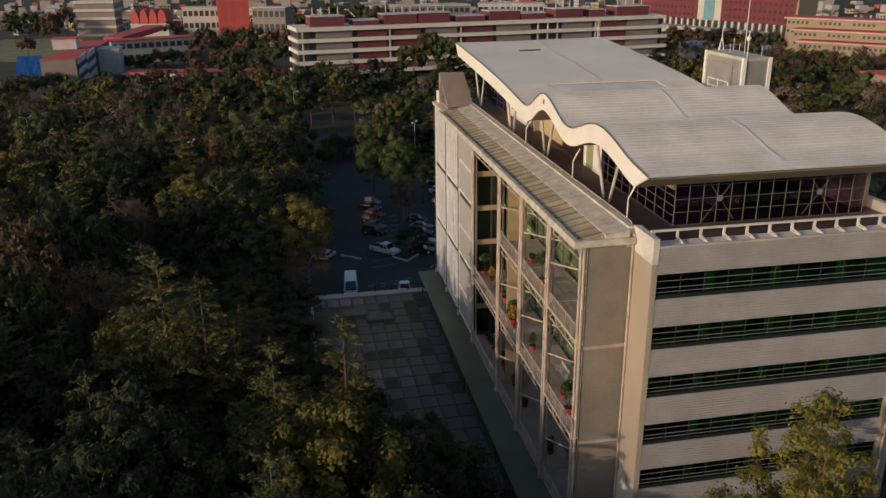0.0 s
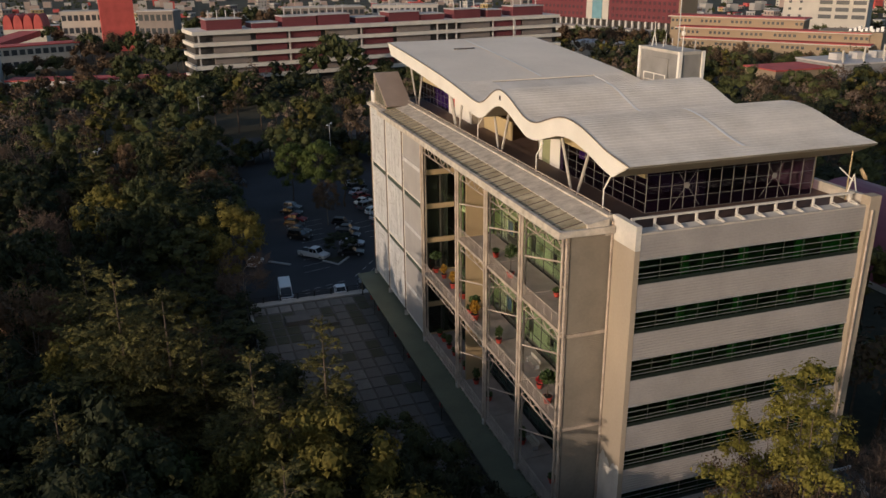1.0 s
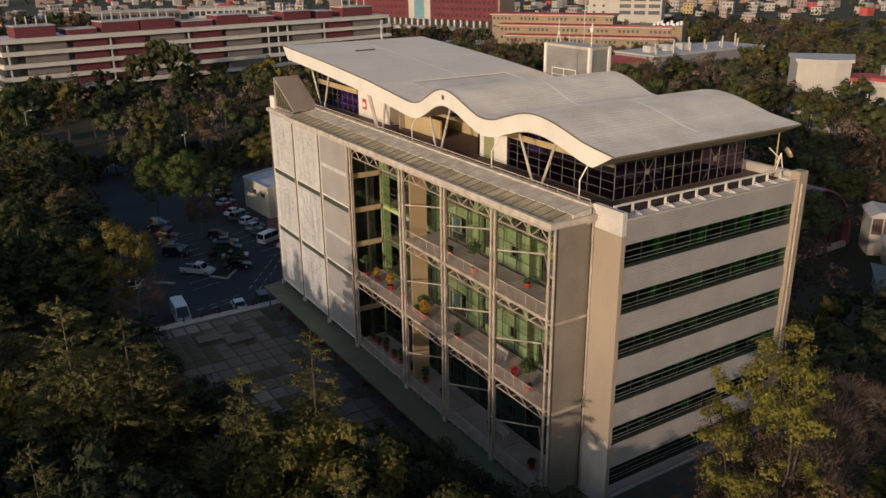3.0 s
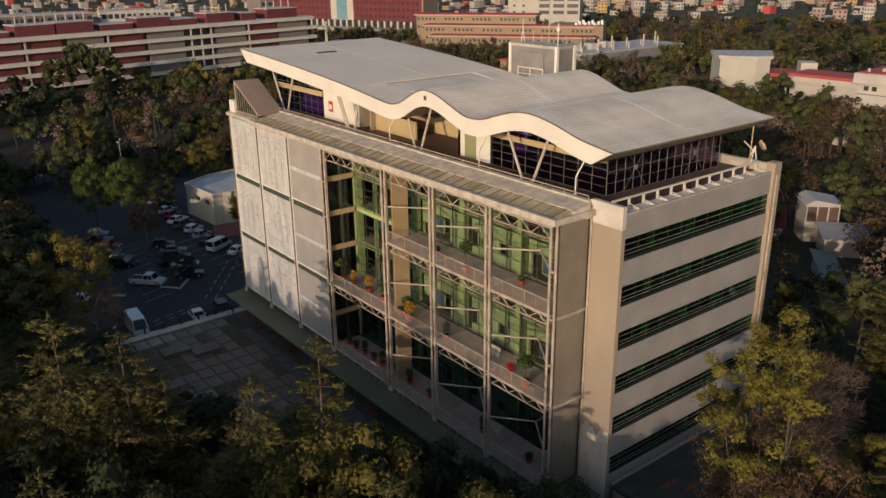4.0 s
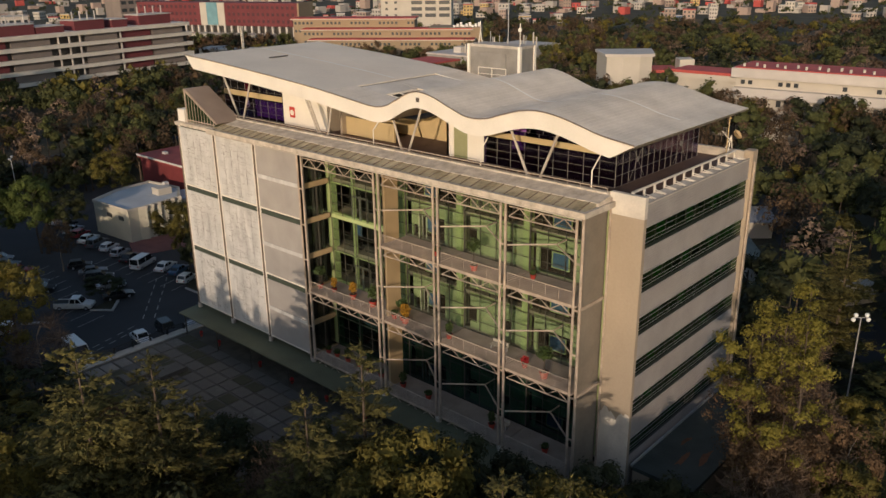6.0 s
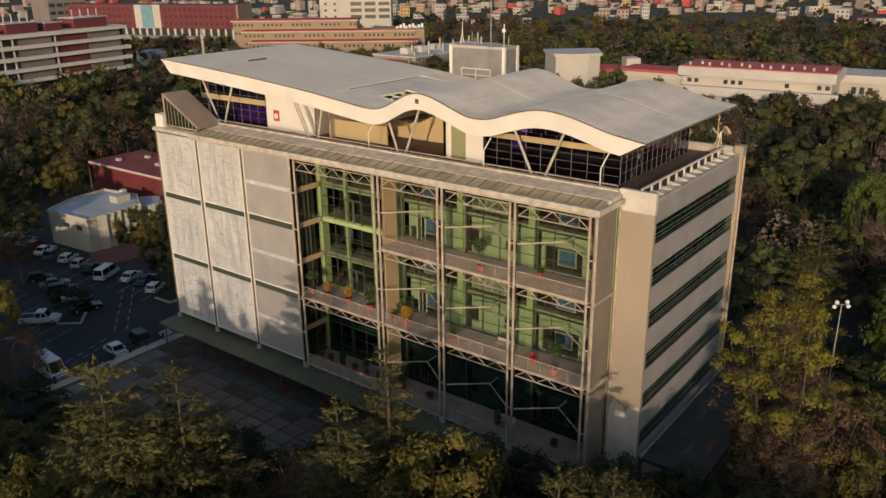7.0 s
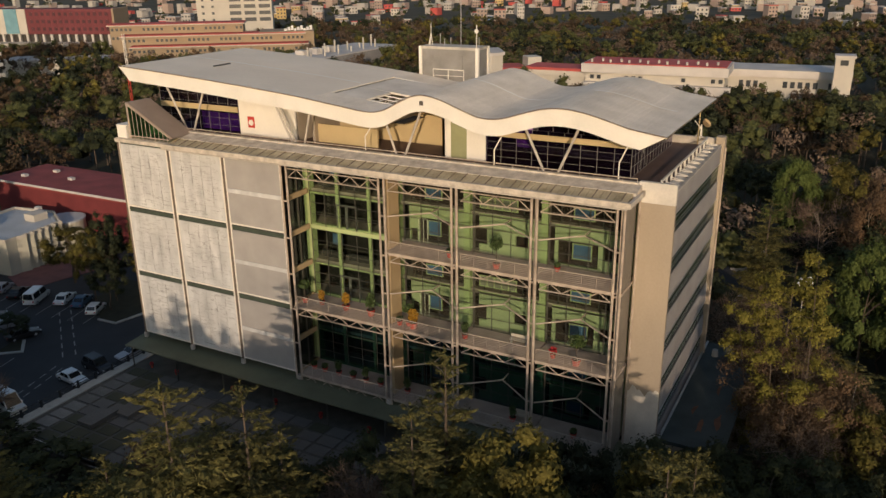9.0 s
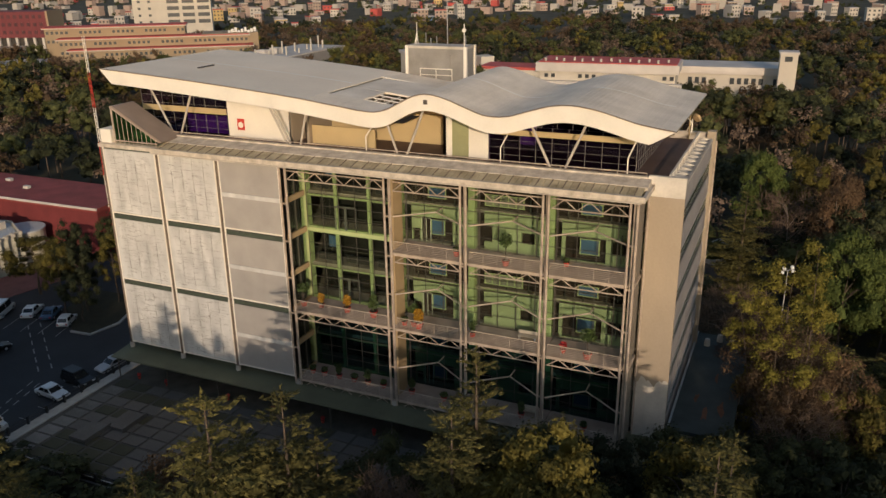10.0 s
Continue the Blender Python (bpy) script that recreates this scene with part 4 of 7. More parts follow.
for x, y, a, b in ((7.5, -6.5, 1.6, 0.5), (10.5, -5.4, 1.1, 0.35), (9.0, -7.8, 1.8, 0.45), (15.0, -6.8, 1.3, 0.3)):
    bm = bmesh.new()
    bm.faces.new([bm.verts.new((x + a * (0.7 + 0.3 * math.sin(3 * t + x)) * math.cos(t), y + b * (0.7 + 0.3 * math.cos(2 * t + y)) * math.sin(t), 8.556)) for t in [2 * math.pi * i / 14 for i in range(14)]])
    part("rust_patch", bm, RUST, annex)
for x, y in ((22.5, -5.0), (24.0, -6.2), (23.0, -7.5)):
    part("roof_vent", tube(bmesh.new(), (x, y, 8.55), (x, y, 9.3), 0.35, 10, 0.28), CONCL, annex, "pale round roof vent")

# slabs and grass squares of the plaza
slab_mesh = {}
for i in range(9):
    for j in range(20):
        x, y = -17.2 + i * 1.72, 9.0 + j * 2.38
        r = random.random()
        wide = (i + j) % 2 == 0
        grass = (y > 47 and x > -9 and r < 0.6) or (y < 47 and r < 0.13) or (x < -12.5 and 44 < y < 53)
        pale = not grass and (y > 54 or (x < -13 and y > 50 and r > 0.3) or (30 < y < 42 and -14 < x < -8 and r > 0.45))
        key = (grass, r > 0.5, pale)
        if key not in slab_mesh:
            slab_mesh[key] = part("grass_square" if grass else "slab", one(0, 0, 3.9, 1.5 if r > 0.5 else 1.42, 2.1 if not grass else 2.0, 4.0 if grass else 4.03), GRASS if grass else (PALEPAVER if pale else PAVER), plaza)
            slab_mesh[key].location = (x, y, 0)
        else:
            o = again(slab_mesh[key])
            o.location = (x, y, 0.012 * random.random())
for x, y in ((-9.0, 49.0), (-12.0, 51.0)):
    bm = one(x - 1.6, y - 1.1, 3.9, x + 1.6, y + 1.1, 4.35)
    box(bm, x - 1.75, y - 1.25, 3.9, x + 1.75, y - 1.1, 4.5)
    tagged(part("planter_bed", bm, PAVER), "low square concrete planter on the plaza", "planter", group="plaza planters")


# iron railing on the podium's edges
def fence(name, x0, y0, x1, y1, z, label):
    f = thing(name, label, "railing")
    n = max(2, round(math.hypot(x1 - x0, y1 - y0) / 2.4))
    for i in range(n + 1):
        x, y = x0 + (x1 - x0) * i / n, y0 + (y1 - y0) * i / n
        part("post", one(x - 0.1, y - 0.1, z, x + 0.1, y + 0.1, z + 1.0), IRON, f)
    for dz in (0.35, 0.6, 0.92):
        part("rail", tube(bmesh.new(), (x0, y0, z + dz), (x1, y1, z + dz), 0.045), IRON, f)
    part("plinth", one(min(x0, x1) - 0.18, min(y0, y1) - 0.18, z - 0.3, max(x0, x1) + 0.18, max(y0, y1) + 0.18, z + 0.12), KERB, f, "pale concrete plinth")


fence("railing", -18.0, 58.1, 3.2, 58.1, 4.0, "dark iron railing on a pale concrete plinth")
fence("railing", -18.0, 30.0, -18.0, 57.8, 4.0, "dark iron railing along the plaza edge")


# ---- trees ----
BARK = mat("bark", (0.10, 0.075, 0.055), 0.95, vary=0.35, scale=1.5, fine=10, bump=0.5)
PALEBARK = mat("pale_bark", (0.24, 0.19, 0.14), 0.95, vary=0.3, scale=1.5, fine=10, bump=0.4)
LEAF_G = mat("green_leaves", (0.062, 0.071, 0.031), 0.75, vary=0.45, scale=0.3, fine=3, bump=0, each=0.45, island=0.28, tint=(0.115, 0.122, 0.042), leaf=0.25, spec=0.2)
LEAF_D = mat("dark_leaves", (0.038, 0.046, 0.024), 0.75, vary=0.45, scale=0.3, fine=3, bump=0, each=0.4, island=0.28, tint=(0.070, 0.078, 0.034), leaf=0.25, spec=0.2)
LEAF_Y = mat("olive_yellow_leaves", (0.095, 0.085, 0.022), 0.75, vary=0.40, scale=0.3, fine=3, bump=0, each=0.4, island=0.28, tint=(0.21, 0.175, 0.040), leaf=0.3, spec=0.2)
LEAF_B = mat("rust_brown_leaves", (0.120, 0.085, 0.050), 0.8, vary=0.40, scale=0.3, fine=3, bump=0, each=0.5, island=0.28, tint=(0.17, 0.105, 0.058), leaf=0.25, spec=0.2)
LEAF_L = mat("fresh_green_leaves", (0.066, 0.095, 0.024), 0.75, vary=0.35, scale=0.3, fine=3, bump=0, each=0.3, island=0.28, tint=(0.125, 0.155, 0.040), leaf=0.3, spec=0.2)
LEAF_T = mat("yellow_green_leaves", (0.17, 0.155, 0.028), 0.75, vary=0.35, scale=0.3, fine=3, bump=0, island=0.3, tint=(0.27, 0.235, 0.048), leaf=0.3, spec=0.2)
NEEDLE = mat("conifer_needles", (0.052, 0.055, 0.023), 0.8, vary=0.40, scale=0.5, fine=4, bump=0, each=0.25, island=0.35, tint=(0.185, 0.162, 0.050), leaf=0.2, spec=0.2)

TWIG = mat("bare_twigs", (0.15, 0.105, 0.08), 0.9, vary=0.3, scale=0.4, fine=4, bump=0, each=0.4, island=0.4, tint=(0.21, 0.15, 0.105), leaf=0.1, spec=0.1)

rng = np.random.default_rng(7)


def ball(n):
    """Corners and faces of a faceted ball of radius one."""
    bm = bmesh.new()
    bmesh.ops.create_icosphere(bm, subdivisions=n, radius=1.0)
    bm.verts.index_update()
    out = np.array([v.co[:] for v in bm.verts]), np.array([[v.index for v in f.verts] for f in bm.faces])
    bm.free()
    return out


OCTA = np.array([(1, 0, 0), (-1, 0, 0), (0, 1, 0), (0, -1, 0), (0, 0, 1), (0, 0, -1)], float), np.array([(0, 2, 4), (2, 1, 4), (1, 3, 4), (3, 0, 4), (2, 0, 5), (1, 2, 5), (3, 1, 5), (0, 3, 5)])
BALLS = {0: OCTA, 1: ball(1)}


def masses(centres, radii, axes=None, fine=1):
    """Uneven solid hearts of leaf clumps, so that a clump is closed in the middle and ragged outside."""
    bv, bf = BALLS[fine]
    c, r = np.asarray(centres, float), np.asarray(radii, float)
    k, n = len(bv), len(c)
    v = bv[None] * rng.uniform(0.62, 1.24, (n, k, 1)) * r[:, None, :]
    if axes is not None:
        v = np.einsum("nki,nij->nkj", v, np.asarray(axes, float))
    v += c[:, None, :]
    f = bf[None] + (np.arange(n) * k)[:, None, None]
    return v.reshape(-1, 3), f.reshape(-1, 3)


def leaf_mesh(name, centres, size, material, normals=None, along=None, width=0.62, rough=0.32, hearts=None):
    """One mesh of small single leaves at the given centres, lying roughly across the given normals and along given ways."""
    c = np.asarray(centres, float)
    n = len(c)
    up = rng.normal(size=(n, 3)) if normals is None else np.asarray(normals, float) + rng.normal(size=(n, 3)) * rough
    up /= np.linalg.norm(up, axis=1)[:, None]
    a = rng.normal(size=(n, 3)) if along is None else np.asarray(along, float) + rng.normal(size=(n, 3)) * 0.25
    a -= up * (a * up).sum(1)[:, None]
    a /= np.linalg.norm(a, axis=1)[:, None]
    b = np.cross(up, a)
    s = size * rng.uniform(0.6, 1.45, (n, 1))
    v = np.stack([c + a * s, c - a * s * 0.7 + b * s * width, c - a * s * 0.7 - b * s * width], 1).reshape(-1, 3)
    faces = np.arange(3 * n).reshape(-1, 3)
    if hearts is not None:
        faces = np.concatenate([faces, hearts[1] + len(v)])
        v = np.concatenate([v, hearts[0]])
    me = bpy.data.meshes.new(name)
    me.from_pydata(v.tolist(), [], faces.tolist())
    me.materials.append(material)
    return me


def limbs(bm, base, h, ends, r):
    """A tapered trunk with limbs that reach for the clumps."""
    x, y, z = base
    prev = Vector(base)
    k = 5
    spine = [prev]
    for i in range(1, k + 1):
        q = Vector((x + rng.normal() * 0.02 * h, y + rng.normal() * 0.02 * h, z + h * i / k))
        tube(bm, prev, q, r * (1 - 0.17 * (i - 1)), 7, r * (1 - 0.17 * i))
        prev = q
        spine.append(q)
    bm = bmesh.new()
    for e in ends:
        e = Vector(e)
        zs = min(max(e.z - 0.35 * math.hypot(e.x - x, e.y - y) - 0.5, z + 0.25 * h), z + h)
        i = min(k - 1, int((zs - z) / h * k))
        s = spine[i].lerp(spine[i + 1], (zs - z) / h * k - i)
        mid = s.lerp(e, 0.5) + Vector((0, 0, 0.06 * h))
        tube(bm, s, mid, r * 0.32, 5, r * 0.2)
        tube(bm, mid, e, r * 0.2, 5, r * 0.06)
    return bm


def broadleaf(name, label, h, rad, material, clumps, leaves, size, bark=BARK, tall=1.0, twigs=False, puff=(0.24, 0.46)):
    """A crown of rounded leaf clumps with dark gaps between them, on a forked trunk."""
    t = thing(name, label, "tree")
    cs = []
    while len(cs) < clumps:
        p = rng.normal(size=3)
        p /= np.linalg.norm(p)
        if p[2] < -0.6:
            continue
        rr = rng.uniform(0.62, 1.0)
        cs.append((p[0] * rad * rr, p[1] * rad * rr, h * 0.60 + p[2] * h * 0.34 * rr * tall))
    bm = bmesh.new()
    reach = limbs(bm, (0, 0, -0.3), h * 0.72, cs[:10], 0.016 * h)
    part("trunk", bm, bark, t)
    tagged(part("branchwork", reach, bark, t), kind="stuff")
    pts, outs, heart_r = [], [], []
    per = int(leaves / clumps)
    for c in cs:
        cr = rad * rng.uniform(*puff)
        heart_r.append(np.array([0.62, 0.62, 0.54]) * cr)
        mid = np.array([c[0] / rad, c[1] / rad, (c[2] - h * 0.55) / (h * 0.34)])
        d = rng.normal(size=(per * 2, 3))
        d /= np.linalg.norm(d, axis=1)[:, None]
        d = d[(d @ mid > -0.35) & (d[:, 2] > -0.75)][:per]
        n = len(d)
        ragged = 1 + 0.25 * np.sin(d[:, :1] * 8 + c[0]) * np.sin(d[:, 1:2] * 7 + c[1]) + 0.12 * np.sin(d[:, 2:] * 15 + c[2])
        q = d * cr * ragged * rng.uniform(0.55, 1.05, (n, 1)) ** 0.5 * np.array([1, 1, 0.85]) + c
        pts.append(q)
        outs.append(d + np.array([0, 0, 0.3]))
    pts, outs = np.concatenate(pts), np.concatenate(outs)
    if twigs:
        me = leaf_mesh("crown", pts, size * 3.2, material, None, outs, 0.045)
    else:
        me = leaf_mesh("crown", pts, size, material, outs, hearts=None if material is LEAF_B else masses(cs, heart_r))
    crown = new("crown", me)
    crown.parent = t
    return t


def conifer(name, label, h, rad, material, tiers, leaves, size, bark=BARK, fine=1):
    """Layered boughs that sweep outwards and up, each a row of feathery clumps that narrows to its tip, with dark gaps between the tiers."""
    t = thing(name, label, "tree")
    bm = bmesh.new()
    tube(bm, (0, 0, -0.3), (0, 0, h * 0.97), 0.016 * h, 8, 0.03)
    part("trunk", bm, bark, t)
    bm = bmesh.new()
    mids, radii, axes = [], [], []

    def clump(c, r, out, long):
        mids.append(c)
        radii.append(np.array([r * long, r, r * 0.55]))
        x = out / np.linalg.norm(out)
        y = np.cross((0, 0, 1.0), x)
        y /= np.linalg.norm(y)
        axes.append(np.stack([x, y, np.cross(x, y)]))

    for i in range(tiers):
        f = (i + 0.5) / tiers
        z = h * (0.16 + 0.83 * f)
        reach = rad * min(1.0, 2.1 * (1.0 - f)) ** 0.8 * rng.uniform(0.85, 1.1) + 0.15
        nb = 4 + int(4 * (1 - f))
        a0 = rng.uniform(0, 6.28)
        for k in range(nb):
            a = a0 + 6.283 * k / nb + rng.normal() * 0.28
            ln = reach * rng.uniform(0.6, 1.2)
            lift = rng.uniform(0.05, 0.35)
            z0 = z + rng.normal() * 0.3
            out = np.array([math.cos(a), math.sin(a), lift])
            side = np.array([-math.sin(a), math.cos(a), 0.0])
            sag = 0.025 * ln * ln
            tube(bm, (0, 0, z0), (out[0] * ln, out[1] * ln, z0 + lift * ln - sag), 0.05 * (1.2 - f), 4, 0.012)
            m = max(1, int(0.6 + ln * 0.9))
            for j in range(m):
                g = (j + 0.8) / m
                c = out * g * ln + np.array([0, 0, z0 - sag * g * g])
                r = (0.30 + 0.13 * ln * (1.1 - g)) * rng.uniform(0.85, 1.2) * (1.0 if fine else 1.45)
                clump(c, r, out, 1.6)
                if g < 0.9 and fine:                         # side sprays
                    for sgn in (-1, 1):
                        way = out * 0.75 + side * sgn * 0.8 + np.array([0, 0, rng.normal() * 0.12])
                        clump(c + way * r * rng.uniform(0.9, 1.5), r * rng.uniform(0.5, 0.8), way, 1.7)
    for j in range(3):                                       # leader
        clump(np.array([rng.normal() * 0.05, rng.normal() * 0.05, h * (0.955 + 0.02 * j)]), 0.30 - 0.07 * j, np.array([0.15, 0.1, 1.0]), 1.7)
    area = sum(r[0] * r[1] for r in radii)
    pts, ways, outs = [], [], []
    for c, r, ax in zip(mids, radii, axes):
        m = max(6, int(leaves * r[0] * r[1] / area))
        d = rng.normal(size=(m, 3))
        d /= np.linalg.norm(d, axis=1)[:, None]
        d[:, 2] = np.where(d[:, 2] < -0.35, -d[:, 2], d[:, 2])
        pts.append(c + (d * r * rng.uniform(0.55, 1.25, (m, 1))) @ ax)
        ways.append((d * np.array([0.6, 0.8, 0.4])) @ ax + ax[0] * 0.9)
        outs.append((d / np.array([1.6, 1.0, 0.7])) @ ax + np.array([0, 0, 0.25]))
    tagged(part("branchwork", bm, bark, t), kind="stuff")
    crown = new("crown", leaf_mesh("crown", np.concatenate(pts), size, material, np.concatenate(outs), np.concatenate(ways), 0.30, 0.30, masses(mids, np.array(radii) * 0.66, axes, 0)))
    crown.parent = t
    return t


def tall_ash():
    """A tall open tree: pale limbs that fork upwards, yellow-green leaf on the upper ones, brown leaf and bare twigs on the lower."""
    t = thing("broadleaf_tree", "tall open tree, yellow-green above and rust-brown below", "tree")
    bm = bmesh.new()
    tube(bm, (0, 0, -0.3), (0.1, 0.1, 8.0), 0.34, 8, 0.26)
    part("trunk", bm, BARK, t)
    bm = bmesh.new()
    up, low = [], []
    for k in range(11):
        a = 2.4 * k + rng.normal() * 0.2
        tip_r = (1.6, 3.4, 5.2, 2.6, 4.4, 5.6, 0.8, 4.0, 5.4, 3.0, 4.8)[k]
        tip_z = 26.4 - 0.34 * tip_r * tip_r - (0.0, 0.6, 1.0, 2.2, 0.4, 2.0, 1.5, 3.5, 3.0, 5.0, 1.5)[k]
        foot = Vector((0.1, 0.1, rng.uniform(3.5, 8.5)))
        tip = Vector((tip_r * math.cos(a), tip_r * math.sin(a), tip_z))
        bend = foot.lerp(tip, 0.5) + Vector((math.cos(a), math.sin(a), -0.3)) * rng.uniform(0.5, 1.3)
        tube(bm, foot, bend, 0.12, 6, 0.07)
        tube(bm, bend, tip, 0.07, 5, 0.02)
        for j in range(26):
            g = rng.uniform(0.25, 1.0) if j else 1.0
            s0 = foot.lerp(bend, g / 0.5) if g < 0.5 else bend.lerp(tip, (g - 0.5) / 0.5)
            b = rng.uniform(0, 6.28)
            ln = rng.uniform(0.6, 2.6) * (1.3 - 0.75 * g)
            e = s0 + Vector((math.cos(b) * ln, math.sin(b) * ln, rng.uniform(0.0, 0.8) * ln))
            tube(bm, s0, e, 0.025, 4, 0.008)
            (up if e.z > 15.5 + rng.normal() * 1.5 else low).append((e.x, e.y, e.z))
    tagged(part("branchwork", bm, BARK, t), kind="stuff")
    for name, ends, m, per, r, sz in (("crown", up, LEAF_T, 105, 0.75, 0.13), ("lower_leaf", low, LEAF_B, 85, 0.95, 0.11)):
        pts, outs = [], []
        for c in ends:
            d = rng.normal(size=(per, 3))
            d /= np.linalg.norm(d, axis=1)[:, None]
            pts.append(np.array(c) + d * r * rng.uniform(0.3, 1.2, (per, 1)) * np.array([1.0, 1.0, 0.8]))
            outs.append(d + np.array([0, 0, 0.4]))
        hearts = masses(ends, [np.array([0.40, 0.40, 0.30]) * r] * len(ends)) if name == "crown" else None
        new(name, leaf_mesh(name, np.concatenate(pts), sz, m, np.concatenate(outs), hearts=hearts)).parent = t
    return t


protos = {}


def plant(kind, x, y, z=0.0, s=1.0, sz=None):
    """Set a tree of that kind; the first is the pattern itself."""
    build, made = protos[kind]
    m = pose(x, y, z, 0, 0, random.uniform(0, 360))
    if made is None:
        t = build()
        t.matrix_basis = m
        t.scale = (s, s, sz or s)
        protos[kind] = (build, t)
        return t
    t = copy_thing(made, m)
    t.scale = (s, s, sz or s)
    return t


protos.update({
    "cedar": (lambda: conifer("conifer", "tall conifer with upswept olive-green boughs", 22.0, 4.8, NEEDLE, 16, 24000, 0.155), None),
    "cedar2": (lambda: conifer("conifer", "broad conifer with layered golden-green boughs", 20.0, 5.6, NEEDLE, 16, 28000, 0.155), None),
    "slim": (lambda: conifer("conifer", "slender pointed conifer lit at its tip", 21.0, 3.0, NEEDLE, 18, 16000, 0.14), None),
    "ash": (lambda: broadleaf("broadleaf_tree", "dense broadleaf tree in dull green leaf", 16.0, 4.4, LEAF_G, 60, 5800, 0.165, puff=(0.14, 0.30)), None),
    "dark": (lambda: broadleaf("broadleaf_tree", "dark green broadleaf tree in shade", 14.0, 4.6, LEAF_D, 60, 5800, 0.165, puff=(0.14, 0.30)), None),
    "olive": (lambda: broadleaf("broadleaf_tree", "broadleaf tree turning olive yellow", 15.0, 4.2, LEAF_Y, 60, 7000, 0.15, puff=(0.14, 0.30)), None),
    "rusty": (lambda: broadleaf("broadleaf_tree", "thin rust-brown tree losing its leaves", 14.0, 4.0, LEAF_B, 62, 9000, 0.14, PALEBARK, puff=(0.14, 0.30)), None),
    "bare": (lambda: broadleaf("broadleaf_tree", "nearly bare tree with pale brown twigs", 15.0, 4.2, TWIG, 40, 5200, 0.16, PALEBARK, 1.0, True), None),
    "fresh": (lambda: broadleaf("broadleaf_tree", "round bright green broadleaf tree", 14.0, 4.6, LEAF_L, 62, 7000, 0.16, puff=(0.14, 0.30)), None),
    "poplar": (tall_ash, None),
    "ash_m": (lambda: broadleaf("broadleaf_tree", "broadleaf tree in dull green leaf", 15.0, 4.3, LEAF_G, 48, 1900, 0.26, puff=(0.14, 0.29)), None),
    "dark_m": (lambda: broadleaf("broadleaf_tree", "dark green broadleaf tree in the wood", 14.0, 4.5, LEAF_D, 48, 1900, 0.26, puff=(0.14, 0.29)), None),
    "olive_m": (lambda: broadleaf("broadleaf_tree", "olive yellow broadleaf tree in the wood", 14.0, 4.1, LEAF_Y, 48, 1900, 0.25, puff=(0.14, 0.29)), None),
    "rusty_m": (lambda: broadleaf("broadleaf_tree", "rust-brown autumn tree among green ones", 13.0, 4.0, LEAF_B, 48, 3000, 0.24, PALEBARK, puff=(0.14, 0.29)), None),
    "bare_m": (lambda: broadleaf("broadleaf_tree", "bare brown tree among green ones", 14.0, 4.2, TWIG, 30, 1900, 0.26, PALEBARK, 1.0, True), None),
    "fresh_m": (lambda: broadleaf("broadleaf_tree", "bright green broadleaf tree among darker ones", 14.0, 4.3, LEAF_L, 48, 1900, 0.26, puff=(0.14, 0.29)), None),
    "cedar_m": (lambda: conifer("conifer", "dark conifer among the broadleaf trees", 19.0, 4.2, NEEDLE, 11, 2300, 0.36, fine=0), None),
})

